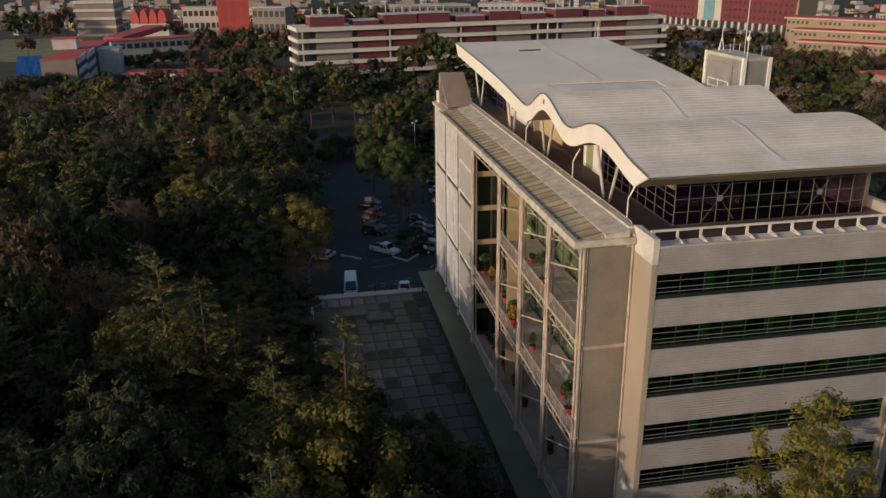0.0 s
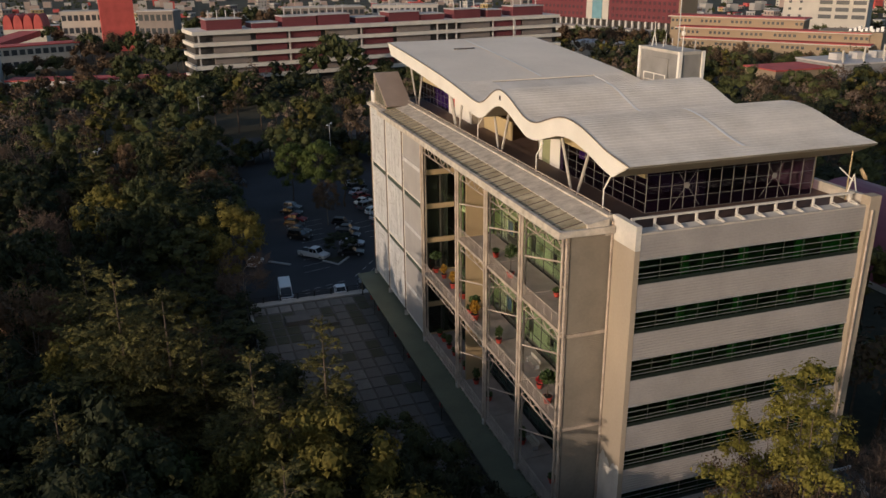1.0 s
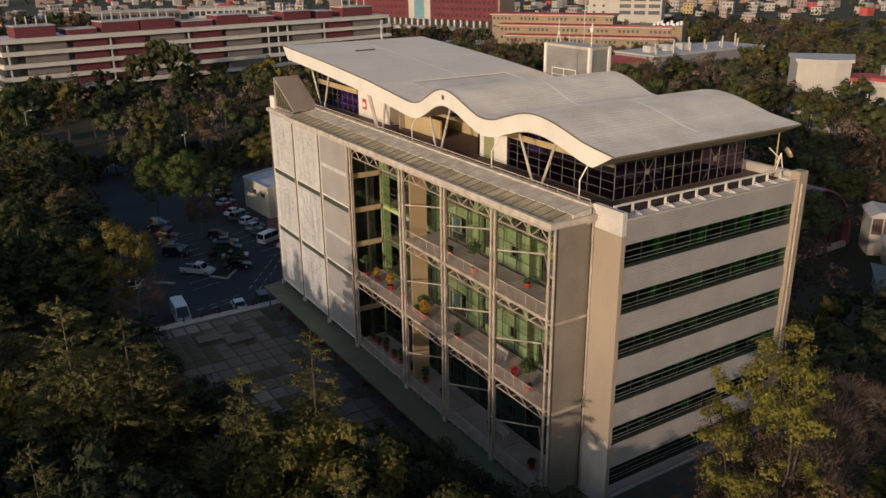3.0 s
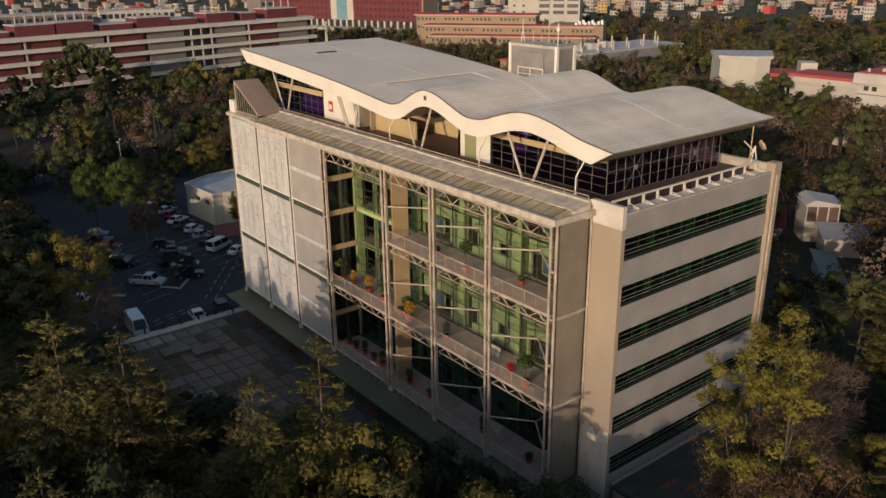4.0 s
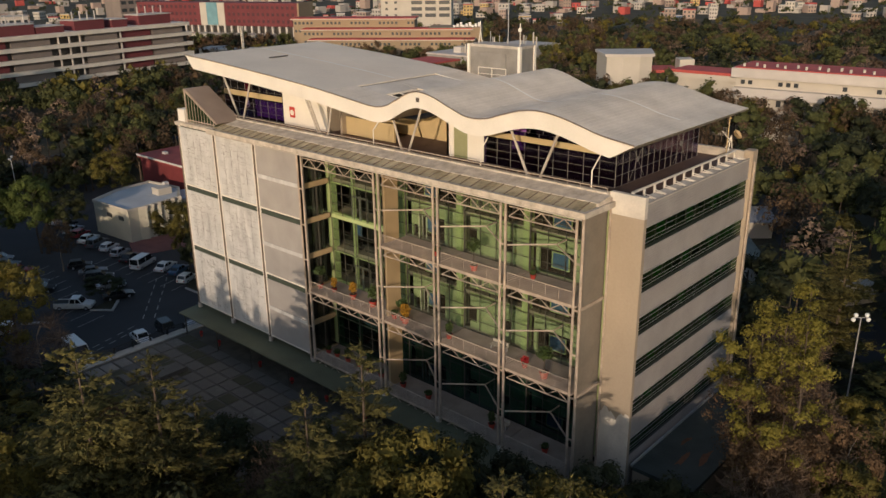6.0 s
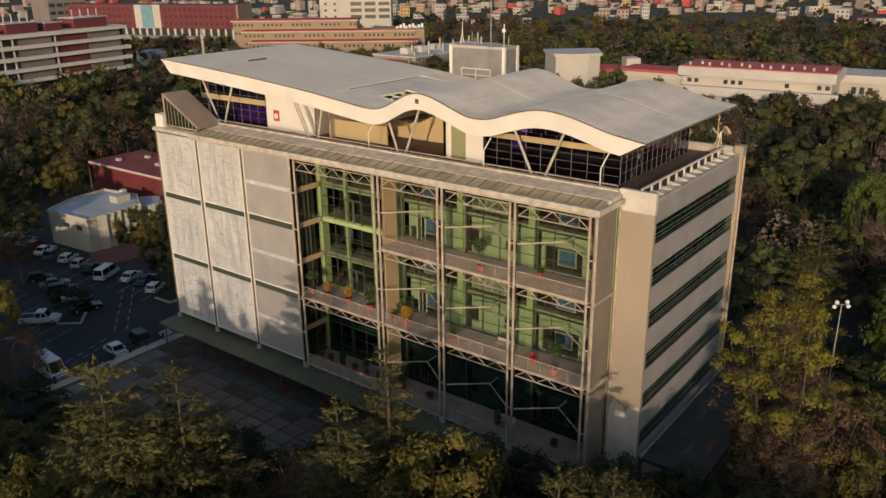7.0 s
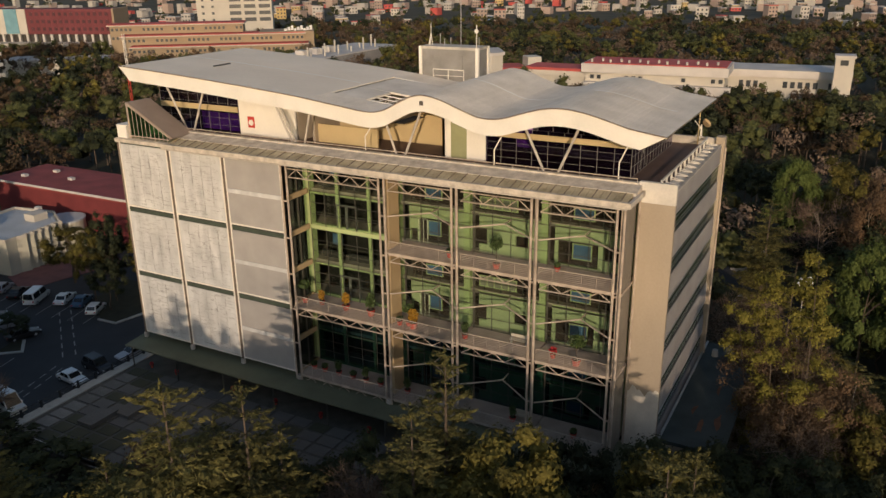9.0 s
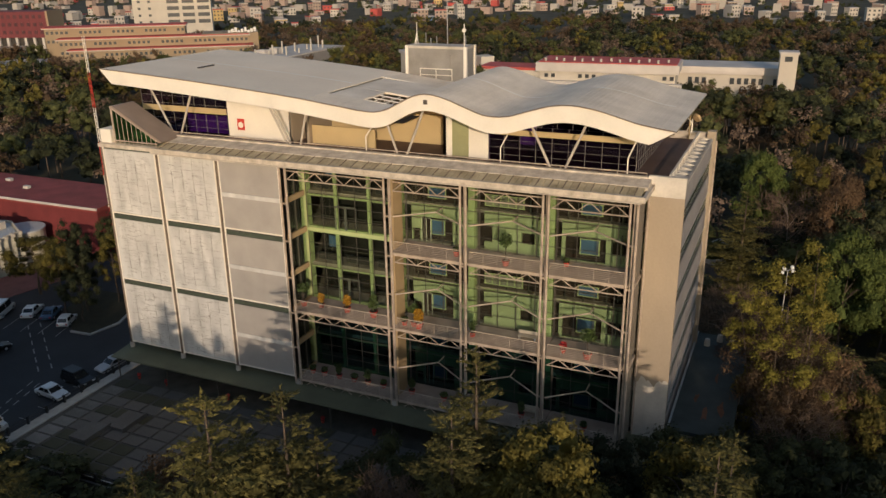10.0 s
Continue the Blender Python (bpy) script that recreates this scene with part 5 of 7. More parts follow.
# trees that stand out, one by one: place, height of the tip, height of the pattern, width
for kind, x, y, ztop, h, wide in (
        ("cedar2", -30.6, 18.4, 25.9, 20.0, 1.15), ("cedar", -27.0, 15.6, 24.9, 22.0, 1.0), ("slim", -15.9, 7.2, 23.9, 21.0, 1.05), ("cedar", -21.1, -9.4, 24.0, 22.0, 1.0),
        ("cedar", -21.3, 6.8, 22.7, 22.0, 0.95), ("olive", -21.8, 0.4, 20.3, 15.0, 1.1), ("poplar", 9.6, -12.6, 26.4, 26.4, 0.95), ("fresh", 3.0, 113.6, 15.0, 14.0, 1.0), ("fresh", -2.6, 117.2, 14.2, 14.0, 0.95), ("ash", 7.4, 113.0, 12.0, 16.0, 0.95), ("olive", 19.4, 94.6, 10.5, 15.0, 1.0), ("olive", 24.2, 127.0, 14.0, 15.0, 0.95),
        ("olive", -18.1, 69.1, 16.8, 15.0, 1.15), ("fresh", 72.5, -6.9, 20.7, 14.0, 0.9), ("cedar2", -34.5, 33.0, 22.0, 20.0, 0.95), ("rusty", -40.5, 36.8, 20.0, 14.0, 0.95),
        ("cedar", -34.6, 7.5, 21.0, 22.0, 0.9), ("dark", -39.5, 15.7, 19.0, 14.0, 1.25), ("rusty", -29.0, 10.2, 16.0, 14.0, 0.7), ("fresh", -27.9, 4.2, 17.0, 14.0, 0.75),
        ("ash", -25.0, -3.0, 17.0, 16.0, 0.9), ("olive", -17.4, 1.6, 20.8, 15.0, 1.2), ("olive", -12.0, -7.5, 19.0, 15.0, 1.05), ("cedar", -15.5, -10.0, 21.0, 22.0, 0.75), ("slim", -37.3, 0.6, 20.5, 21.0, 1.0), ("slim", -40.6, -2.5, 20.0, 21.0, 1.0),
        ("ash", -21.5, -5.0, 20.0, 16.0, 0.95), ("olive", -23.0, -15.0, 20.0, 15.0, 1.0), ("rusty", -24.2, 27.0, 16.5, 14.0, 0.9), ("cedar", -24.6, 15.0, 20.5, 22.0, 0.8), ("dark", -14.8, 15.5, 14.0, 14.0, 0.95), ("dark", -9.0, 4.6, 14.3, 14.0, 0.85), ("dark", -7.4, -0.6, 14.0, 14.0, 0.85), ("dark", -3.6, -4.8, 13.2, 14.0, 0.8), ("dark", -12.6, 1.2, 15.0, 14.0, 0.95), ("dark", -0.4, -8.4, 12.3, 14.0, 0.85), ("ash", -10.6, 10.0, 14.0, 16.0, 0.9), ("dark", -19.5, 20.5, 14.5, 14.0, 1.0), ("dark", -15.2, 8.8, 14.0, 14.0, 0.9), ("dark", -9.6, -6.0, 14.4, 14.0, 1.0), ("cedar", -24.5, 21.0, 19.5, 22.0, 0.9), ("dark", -19.0, 26.5, 12.0, 14.0, 0.9), ("bare", -19.5, 12.0, 15.0, 15.0, 0.9),
        ("fresh", 36.2, -18.6, 20.3, 14.0, 0.95), ("fresh", 38.5, -23.5, 17.5, 14.0, 0.9), ("rusty", 60.9, -18.0, 20.2, 14.0, 0.9), ("dark", 57.3, -20.5, 16.0, 14.0, 1.2), ("olive", 79.0, -12.7, 20.0, 15.0, 1.2), ("rusty", 77.7, -19.0, 18.0, 14.0, 0.8),
        ("cedar", 49.1, -6.2, 19.4, 22.0, 0.9), ("olive", 25.5, -15.5, 10.5, 15.0, 0.8), ("bare", 29.5, -7.0, 14.0, 15.0, 0.9), ("bare", 20.5, -10.0, 15.0, 15.0, 0.9)):
    plant(kind, x, y, 0.0, wide, ztop / h)
# tall added trees, mostly unseen under the flight line, shading the lower storeys
for i in range(12):
    plant("dark" if i % 3 else "ash", -56.0 + 2.2 * math.sin(2.3 * i), -36.0 + 5.2 * i, 0.0, 1.05, (25.2 + 1.0 * math.sin(1.9 * i)) / (14.0 if i % 3 else 16.0))
for i in range(7):
    plant("ash" if i % 2 else "dark", -31.0 + 1.2 * math.sin(2.9 * i), -21.5 + 4.4 * i, 0.0, 1.12, (21.9 + 0.5 * math.sin(1.7 * i)) / (16.0 if i % 2 else 14.0))
# shrubs and trees in the bed between the small hall and the building
for kind, x, y, h in (("rusty", 1.6, 101.8, 10.0), ("dark", 0.6, 84.6, 4.5), ("dark", 17.0, 82.0, 13.0), ("olive", 21.5, 80.5, 12.0), ("dark", 20.5, 87.5, 14.0), ("ash", 26.0, 84.0, 13.0), ("olive", 15.2, 84.5, 12.5), ("dark", 14.2, 80.0, 9.0)):
    plant(kind, x, y, 0.0, 0.62, h / 15.0)

# the nearer wood, west and south of the building
taken = [(t.location.x, t.location.y) for t in bpy.data.objects if t.parent is None and t.type == "EMPTY" and (t.name.startswith("conifer") or t.name.startswith("broadleaf"))]


def clear(x, y):
    """Where no tree may stand: building, plaza, car park, roads, other houses, the camera's way."""
    if -18 < x < 34 and -11 < y < 59:
        return not (x < -6 and y < 6)
    if -17.5 < x < 30 and 59 <= y < 145:
        return True
    if -15 < x < 0 and 145 <= y < 180:
        return True
    if 44 < x < 84 and abs((x - 48) * 0.567 - 14 - y) < 6:
        return True
    if 73 < x < 98 and 32 < y < 63 or 60 < x < 75 and 20 < y < 40:
        return True
    if 57 < x < 104 and abs(0.515 * (x + 40) - 43 - y) < 7.5:
        return True
    if 35 < x < 48 and 100 < y < 138:
        return True
    if 176 < y < 196:
        return abs(x) < 60
    return False


def spread(count, x0, x1, y0, y1, gap, tries=40):
    out = []
    for _ in range(count * tries):
        if len(out) >= count:
            break
        x, y = random.uniform(x0, x1), random.uniform(y0, y1)
        if clear(x, y) or any((x - a) ** 2 + (y - b) ** 2 < gap * gap for a, b in taken[-600:]):
            continue
        taken.append((x, y))
        out.append((x, y))
    return out


for kind, x, y, h in (("rusty", 9.5, -18.0, 17.0), ("bare", 11.8, -14.0, 16.0), ("bare", 6.4, -14.5, 14.0), ("olive", 13.5, -11.6, 13.0), ("olive", 6.0, -20.0, 15.0), ("dark", 1.0, -9.0, 11.0), ("dark", 3.5, -13.0, 11.0), ("ash", -2.5, -13.5, 12.5), ("dark", -5.5, -7.5, 13.0)):
    plant(kind, x, y, 0.0, 0.85, h / 14.5)
    taken.append((x, y))
FAR_KIND = {"ash": "ash_m", "dark": "dark_m", "olive": "olive_m", "rusty": "rusty_m", "bare": "bare_m", "cedar": "cedar_m", "cedar2": "cedar_m", "slim": "cedar_m"}
TALL = {"cedar": 22.0, "cedar2": 20.0, "slim": 21.0, "ash": 16.0, "dark": 14.0, "olive": 15.0, "rusty": 14.0, "bare": 15.0, "bare_m": 14.0, "fresh_m": 14.0, "ash_m": 15.0, "dark_m": 14.0, "olive_m": 14.0, "rusty_m": 13.0, "cedar_m": 19.0}


def set_tree(kind, x, y, height, wide=None):
    """A tree of that height; those well away from the flight line take the plainer pattern."""
    seen = x > -23.6 - 0.39 * (y + 48) and not (y < -12 and x < 0)
    if (math.hypot(x + 42, y + 24) > 56 or not seen) and kind in FAR_KIND:
        kind = FAR_KIND[kind]
    plant(kind, x, y, 0.0, wide or random.uniform(0.88, 1.1), height / TALL[kind])


for x, y in spread(118, -78, -19, -32, 62, 4.8):
    needles = x < -24 and y < 48
    kind = random.choices(("cedar", "cedar2", "ash", "dark", "olive", "rusty", "slim"), (1, 1, 4, 6, 0.5, 0.5, 0.5) if x > -37 and y < 5 else (4, 3, 2, 4, 0.8, 0.7, 2) if needles else (1, 0.5, 3, 3, 1.5, 1.5, 0))[0]
    if y > 30 and x > -42:
        high = random.uniform(7, 10)                      # low growth beside the plaza
    elif x > -25:
        high = random.uniform(13.0, 18.0)
    elif x > -46:
        high = (random.uniform(21.5, 24.5) if y < 5 else random.uniform(19.5, 24.0) if y < 14 else random.uniform(16.0, 20.5)) if x > -37 else random.uniform(16.0, 20.0)
    else:
        high = random.uniform(20.5, 24.5)
    set_tree(kind, x, y, high)
for x, y in spread(20, -16, 3, -24, 5, 4.2):
    set_tree(random.choice(("dark", "ash", "dark", "olive")), x, y, random.uniform(12.0, 14.5), 0.85)
for x, y in spread(75, 2, 80, -46, -10.2, 5.0):
    set_tree(random.choices(("dark", "ash", "rusty", "olive", "cedar", "bare"), (3, 3, 2, 2, 1, 3))[0], x, y, random.uniform(4, 7) if 28 < x < 58 and y > -24 else random.uniform(9, 17) if x > 28 else random.uniform(8, 14))

# the wood farther off
MID = ("ash_m", "dark_m", "olive_m", "rusty_m", "cedar_m", "bare_m", "fresh_m")
for x, y in spread(140, -100, -16, 62, 130, 5.6):
    k = random.choices(MID, (5, 4, 2.5, 2, 1, 0.7, 0.3) if x < 34 else (3, 3, 2, 3, 1, 5, 0.5))[0]
    plant(k, x, y, 0.0, random.uniform(0.7, 1.25), random.uniform(0.72, 1.25))


def crown_points(x, y, h, r, k, clumps, puff=0.33):
    """Leaf places of one crown, in clumps, and the clumps' middles."""
    out, ways, mids = [], [], []
    for _ in range(clumps):
        p = rng.normal(size=3)
        p /= np.linalg.norm(p)
        p[2] = abs(p[2]) * 1.2 - 0.35
        d = rng.normal(size=(k // clumps, 3))
        d /= np.linalg.norm(d, axis=1)[:, None]
        d[:, 2] = np.where(d[:, 2] < -0.3, -d[:, 2], d[:, 2])
        m = np.array([x, y, h * 0.58]) + p * np.array([r, r, h * 0.36]) * rng.uniform(0.5, 1.0)
        mids.append(m)
        out.append(m + d * r * puff * rng.uniform(0.7, 1.1, (k // clumps, 1)))
        ways.append(d + np.array([0, 0, 0.3]))
    return np.concatenate(out), np.concatenate(ways), mids


def joined_wood(name, spots, material, label, k, clumps, size, trunk=True, closed=True, fine=0):
    both = [crown_points(x, y, h, r, k, clumps) for x, y, r, h in spots]
    hearts = masses([m for q in both for m in q[2]], [np.array([0.26, 0.26, 0.22]) * r for _, _, r, _ in spots for _ in range(clumps)], fine=fine) if closed else None
    me = leaf_mesh(name, np.concatenate([q[0] for q in both]), size, material, np.concatenate([q[1] for q in both]), hearts=hearts)
    ob = tagged(new(name, me), label, "wood", kind="stuff")
    if trunk:
        bm = bmesh.new()
        for x, y, r, h in spots:
            tube(bm, (x, y, -0.2), (x, y, h * 0.6), 0.22, 5, 0.1)
        part("trunk", bm, BARK, ob)


def spots(points, r0=3.2, r1=5.6, h0=9.5, h1=17.5):
    return [(x, y, random.uniform(r0, r1), random.uniform(h0, h1)) for x, y in points]


midspots = spots(spread(125, 34, 110, -45, 90, 6.0) + spread(200, -170, -16, 130, 205, 6.0) + spread(230, 60, 168, -60, 205, 6.4) + spread(80, -16, 60, 145, 205, 6.0))
midspots += [(random.uniform(-20, 62), random.uniform(146, 166), random.uniform(2.4, 3.8), random.uniform(4, 7.5)) for _ in range(46)]
midspots += [(random.uniform(-19, -15.5), random.uniform(80, 128), random.uniform(3.4, 4.4), random.uniform(10, 13.5)) for _ in range(8)]
midspots += [(random.uniform(176, 190), random.uniform(-14, 18), random.uniform(3.4, 4.8), random.uniform(13.5, 16.0)) for _ in range(14)]
midspots += [(random.uniform(168, 180), random.uniform(-10, 22), random.uniform(3.8, 5.0), random.uniform(16.0, 18.5)) for _ in range(16)]
midspots += [(random.uniform(150, 262), random.uniform(128, 170), random.uniform(3.8, 5.4), random.uniform(12.0, 16.5)) for _ in range(60)]
midspots += [(164, 79, 4.6, 22.5), (166, 60.5, 3.4, 19.3), (167, 30, 4.0, 18.8), (169, 14, 4.5, 19.5)]
midspots += [(random.uniform(150, 167), random.uniform(-34, 112), random.uniform(3.6, 5.4), random.uniform(15.0, 18.5)) for _ in range(80)]
cut = [0.0, 0.28, 0.48, 0.74, 0.88, 1.0]
for a, b, m, lab in zip(cut, cut[1:], (LEAF_G, LEAF_D, LEAF_B, LEAF_Y, TWIG), ("green wood behind the car park", "dark green wood behind the car park", "brown autumn wood behind the car park", "olive yellow wood behind the car park", "half bare brown wood behind the car park")):
    joined_wood("middle_wood", [q for i, q in enumerate(midspots) if a <= ((i * 0.618) % 1.0) < b], m, lab, 460 if m is not TWIG else 380, 14, 0.36, closed=m not in (TWIG, LEAF_B), fine=1)
# the wood goes on to the west
westspots = spots(spread(260, -175, -79, -85, 62, 7.0) + spread(190, -79, 70, -95, -33, 7.0), 4.0, 6.0, 12.0, 19.5)
joined_wood("west_wood", westspots, LEAF_D, "dark green wood south and west of the building", 120, 10, 0.7)


# ---- the distance ----
BRICK = mat("dark_red_brick", (0.15, 0.038, 0.042), 0.8, vary=0.15, scale=0.1, fine=1.0)
DECKW = mat("pale_deck_concrete", (0.52, 0.48, 0.44), 0.8, vary=0.15, scale=0.2)
SLABW = mat("cream_deck_band", (0.70, 0.64, 0.55), 0.8, vary=0.12, scale=0.2)
TAUPE = mat("taupe_infill", (0.23, 0.19, 0.165), 0.8, vary=0.15, scale=0.2)
ORANGE = mat("orange_render", (0.30, 0.225, 0.145), 0.85, vary=0.12, scale=0.1)
CREAM = mat("cream_render", (0.50, 0.455, 0.385), 0.85, vary=0.12, scale=0.15)
REDROOF = mat("red_roof_felt", (0.46, 0.085, 0.07), 0.8, vary=0.25, scale=0.2)
WIN = mat("far_window", (0.04, 0.045, 0.05), 0.3, vary=0.3, scale=0.2)
TEAL = mat("teal_glass", (0.16, 0.30, 0.34), 0.3, vary=0.2, scale=0.3)


def at(ob, x, y, turn):
    ob.location, ob.rotation_euler = (x, y, 0), (0, 0, radians(turn))
    return ob


# long terraced slab: from (-13.6, 266) to (143.6, 292)
L = 159.5
slab = at(thing("terraced_slab", "long dark-red slab with pale deck bands and roof huts", "building"), -13.6, 266.0, 9.4)
# near-black body; shade of the recesses between decks is put into its colour
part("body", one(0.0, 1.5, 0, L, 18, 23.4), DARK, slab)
for z in (24.0, 19.95, 15.85, 11.75, 7.65):
    part("deck", one(-1.0, -0.6, z - 0.95, L + (0.5 if z > 20 else 1.5), 18.5, z + 0.4), SLABW, slab)
    if z > 10:
        for kind, x0, x1 in (("T", 6.6, 20.4), ("B", 22.7, 34.2), ("B", 36.2, 48.0), ("T", 50.2, 63.3), ("B", 66.1, 78.7), ("T", 80.6, 95.7), ("T", 110.2, 124.4), ("B", 126.7, 140.3), ("T", 141.2, 157.0)):
            part("infill", one(x0, 0.7, z - 3.5, x1, 1.5, z - 1.15), BRICK if kind == "B" else TAUPE, slab, "dark red brick infill" if kind == "B" else "taupe infill panel")
        for x in (1.0, 35.0, 64.5, 98.5, 103.0, 107.5, 125.5):
            part("infill_post", one(x, 0.1, z - 3.7, x + 0.5, 0.6, z - 0.95), DECKW, slab)
for x0, x1, high, pipes in ((5.0, 18.1, 3.7, 4), (21.9, 31.8, 1.9, 0), (33.8, 47.2, 3.7, 4), (47.9, 61.1, 3.9, 4), (64.0, 76.3, 2.2, 0), (78.2, 91.8, 3.7, 4), (92.5, 103.5, 2.4, 0), (108.0, 121.0, 3.7, 4), (124.4, 131.6, 3.0, 0), (137.4, 153.2, 3.9, 4)):
    hut = part("roof_hut", one(x0, 3, 24.3, x1, 12, 24.3 + high), BRICK, slab)
    part("hut_rim", one(x0 - 0.2, 2.8, 24.3 + high, x1 + 0.2, 12.2, 24.6 + high), DECKW, hut)
    for k in range(pipes):
        part("vent_pipe", tube(bmesh.new(), (x0 + (x1 - x0) * (k + 0.5) / 4, 6, 24.4 + high), (x0 + (x1 - x0) * (k + 0.5) / 4, 6, 27.6 + high), 0.25), DECKW, hut)


def block(name, label, x, y, turn, w, d, h, wall, storeys=0, nwin=0, roofmat=None, z0=0.0, band=0.45, over=0.4):
    """A house of w by d with window bands in its front and a roof slab."""
    b = at(thing(name, label, "building"), x, y, turn)
    part("wall", one(0, 0, z0, w, d, h), wall, b)
    part("roof", one(-over, -over, h, w + over, d + over, h + 0.5), roofmat or CREAM, b)
    for s in range(storeys):
        zc = z0 + (h - z0) * (s + 0.55) / storeys
        hh = (h - z0) / storeys * band
        for i in range(nwin):
            a = w * (i + 0.15) / nwin
            part("window", one(a, -0.12, zc - hh / 2, a + w * 0.7 / nwin, 0.05, zc + hh / 2), WIN, b)
    return b


BRICKWIN = mat("dim_brick_window", (0.07, 0.022, 0.026), 0.4, vary=0.3, scale=0.3)
# red-brick block with the teal strip
rb = at(thing("brick_block", "wide dark-red brick block with a teal glass strip", "building"), 190.0, 421.0, -70.0)
part("wall", one(0, 0, 15.5, 106, 14, 27.5), BRICK, rb)
# dark block painted as the shaded space behind the pillars
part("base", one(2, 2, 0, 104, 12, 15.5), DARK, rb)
for i in range(24):
    part("pillar", one(1 + i * 4.4, 0.3, 0, 2.2 + i * 4.4, 1.5, 15.5), DECKW, rb)
part("podium", one(-6, -12, 0, 96, -2, 12.0), CREAM, rb)
part("strip_frame", one(44, -0.4, 15.5, 60, 0.1, 27.6), CREAM, rb)
part("teal_strip", one(48.5, -0.7, 15.8, 55.5, -0.3, 27.6), TEAL, rb)
part("end_wall", one(106, -0.2, 0, 107, 14.2, 27.8), ORANGE, rb)
for s in range(3):
    for k in range(14):
        part("window", one(62 + 3.1 * k, -0.1, 17.2 + 3.6 * s, 63.6 + 3.1 * k, 0.05, 18.8 + 3.6 * s), BRICKWIN, rb)
    for k in range(13):
        part("window", one(2 + 3.1 * k, -0.1, 17.2 + 3.6 * s, 3.6 + 3.1 * k, 0.05, 18.8 + 3.6 * s), BRICKWIN, rb)
lw = at(thing("workshop_shed", "low pale sheds with grey roofs", "building"), 170.0, 330.0, -60.0)
part("wall", one(0, 0, 0, 46, 16, 8.0), CREAM, lw)
part("roof", one(-0.6, -0.6, 8.0, 46.6, 16.6, 8.6), DECKW, lw)


def wing(x, y, turn, w, d, h, low, storeys, nwin, label):
    """Part of the stepped ochre faculty: bands of small windows between ochre walls, red roof."""
    b = at(thing("ochre_wing", label, "building"), x, y, turn)
    part("wall", one(0, 0, 0, w, d, h), ORANGE, b)
    part("eaves_slab", one(-1.0, -1.4, h, w + 1.0, d + 1.0, h + 0.45), CREAM, b)
    part("roof", one(-0.6, -1.0, h + 0.45, w + 0.6, d + 0.6, h + 0.75), REDROOF, b)
    for s in range(storeys):
        z = h - 2.3 - 3.9 * s
        first = part("window", one(0.6, -0.1, z, 0.6 + w / nwin * 0.55, 0.05, z + 1.25), WIN, b)
        for k in range(1, nwin):
            if (k * (s + 2) + s) % 7 not in (3, 5):
                again(first, w / nwin * k)
    return b


wing(215.0, 311.0, -53.6, 62, 12, 20.3, 14, 2, 30, "upper ochre wing with small windows and red roof")
wing(212.0, 300.0, -53.6, 84, 9, 15.8, 10, 2, 40, "middle ochre wing with a row of small windows")
wing(209.0, 291.0, -53.6, 80, 8, 11.5, 6, 2, 38, "lower ochre wing with a pale eaves line")
pb = at(thing("ochre_hall", "plain ochre hall with machines on its roof", "building"), 250.0, 250.0, -53.6)
part("wall", one(0, 0, 0, 26, 18, 16.8), ORANGE, pb)
for k in range(9):
    part("roof_machine", one(12 + 1.5 * k, 3 + 2 * (k % 3), 16.8, 13.2 + 1.5 * k, 5 + 2 * (k % 3), 17.8 + 0.5 * (k % 3)), GALV, pb)
tw = at(thing("cream_tower", "cream tower block with dark window bands", "building"), 330, 367, -53.6)
part("wall", one(0, 0, 0, 46, 16, 28), CREAM, tw)
for s in range(4):
    for k in range(3):
        part("window_band", one(20 + 9 * k, -0.15, 13 + 4 * s, 27 + 9 * k, 0.1, 15.2 + 4 * s), WIN, tw)
    for k in range(2):
        part("window", one(3 + 6 * k, -0.15, 13.4 + 4 * s, 4.6 + 6 * k, 0.1, 14.8 + 4 * s), WIN, tw)
part("roof", one(-0.5, -0.5, 28, 46.5, 16.5, 28.6), REDROOF, tw)
block("brown_office", "brown-framed office block with window rows", 43, 436, -2, 46, 18, 22, TAUPE, 4, 14, CREAM)
block("grey_office", "blue-grey office block with window rows", 95, 440, -15, 39, 18, 22, DECKW, 4, 12, CREAM)
block("brick_tower", "brown office tower far behind", 205, 470, 0, 24, 20, 36, TAUPE, 8, 5)
block("red_hall", "plain red wall block behind trees", -56.5, 460, 5, 18, 16, 34, REDROOF)
block("cream_wing", "cream two-storey wing behind trees", -79, 481, -4, 26, 14, 21, CREAM, 3, 8)
block("grey_wing", "grey glazed block behind trees", -36.6, 452, -21, 20, 12, 22.0, TAUPE, 3, 6, DECKW)
block("cream_wing", "cream wing with red flat roof", -103, 382, 22, 42, 12, 11.0, CREAM, 2, 12, REDROOF)
redlong = part("long_red_roof", prism(bmesh.new(), [(-109.5, 398), (-100, 396), (-90, 474), (-101, 476)], 9.0, 12.0, "z"), REDROOF)
tagged(redlong, "long low hall under a red roof", "hall")
block("white_wing", "long white building with a red roof edge", -82, 294, -12, 70, 9, 6.6, DECKW, 1, 26, REDROOF)
fs = at(thing("far_slab", "far pale slab with white deck bands", "building"), -147, 512, -8)
part("wall", one(0, 0.5, 0, 24, 14, 24), TAUPE, fs)
for k in range(5):
    part("deck", one(-0.5, -0.8, 3.4 + 5 * k, 24.5, 14, 4.9 + 5 * k), DECKW, fs)
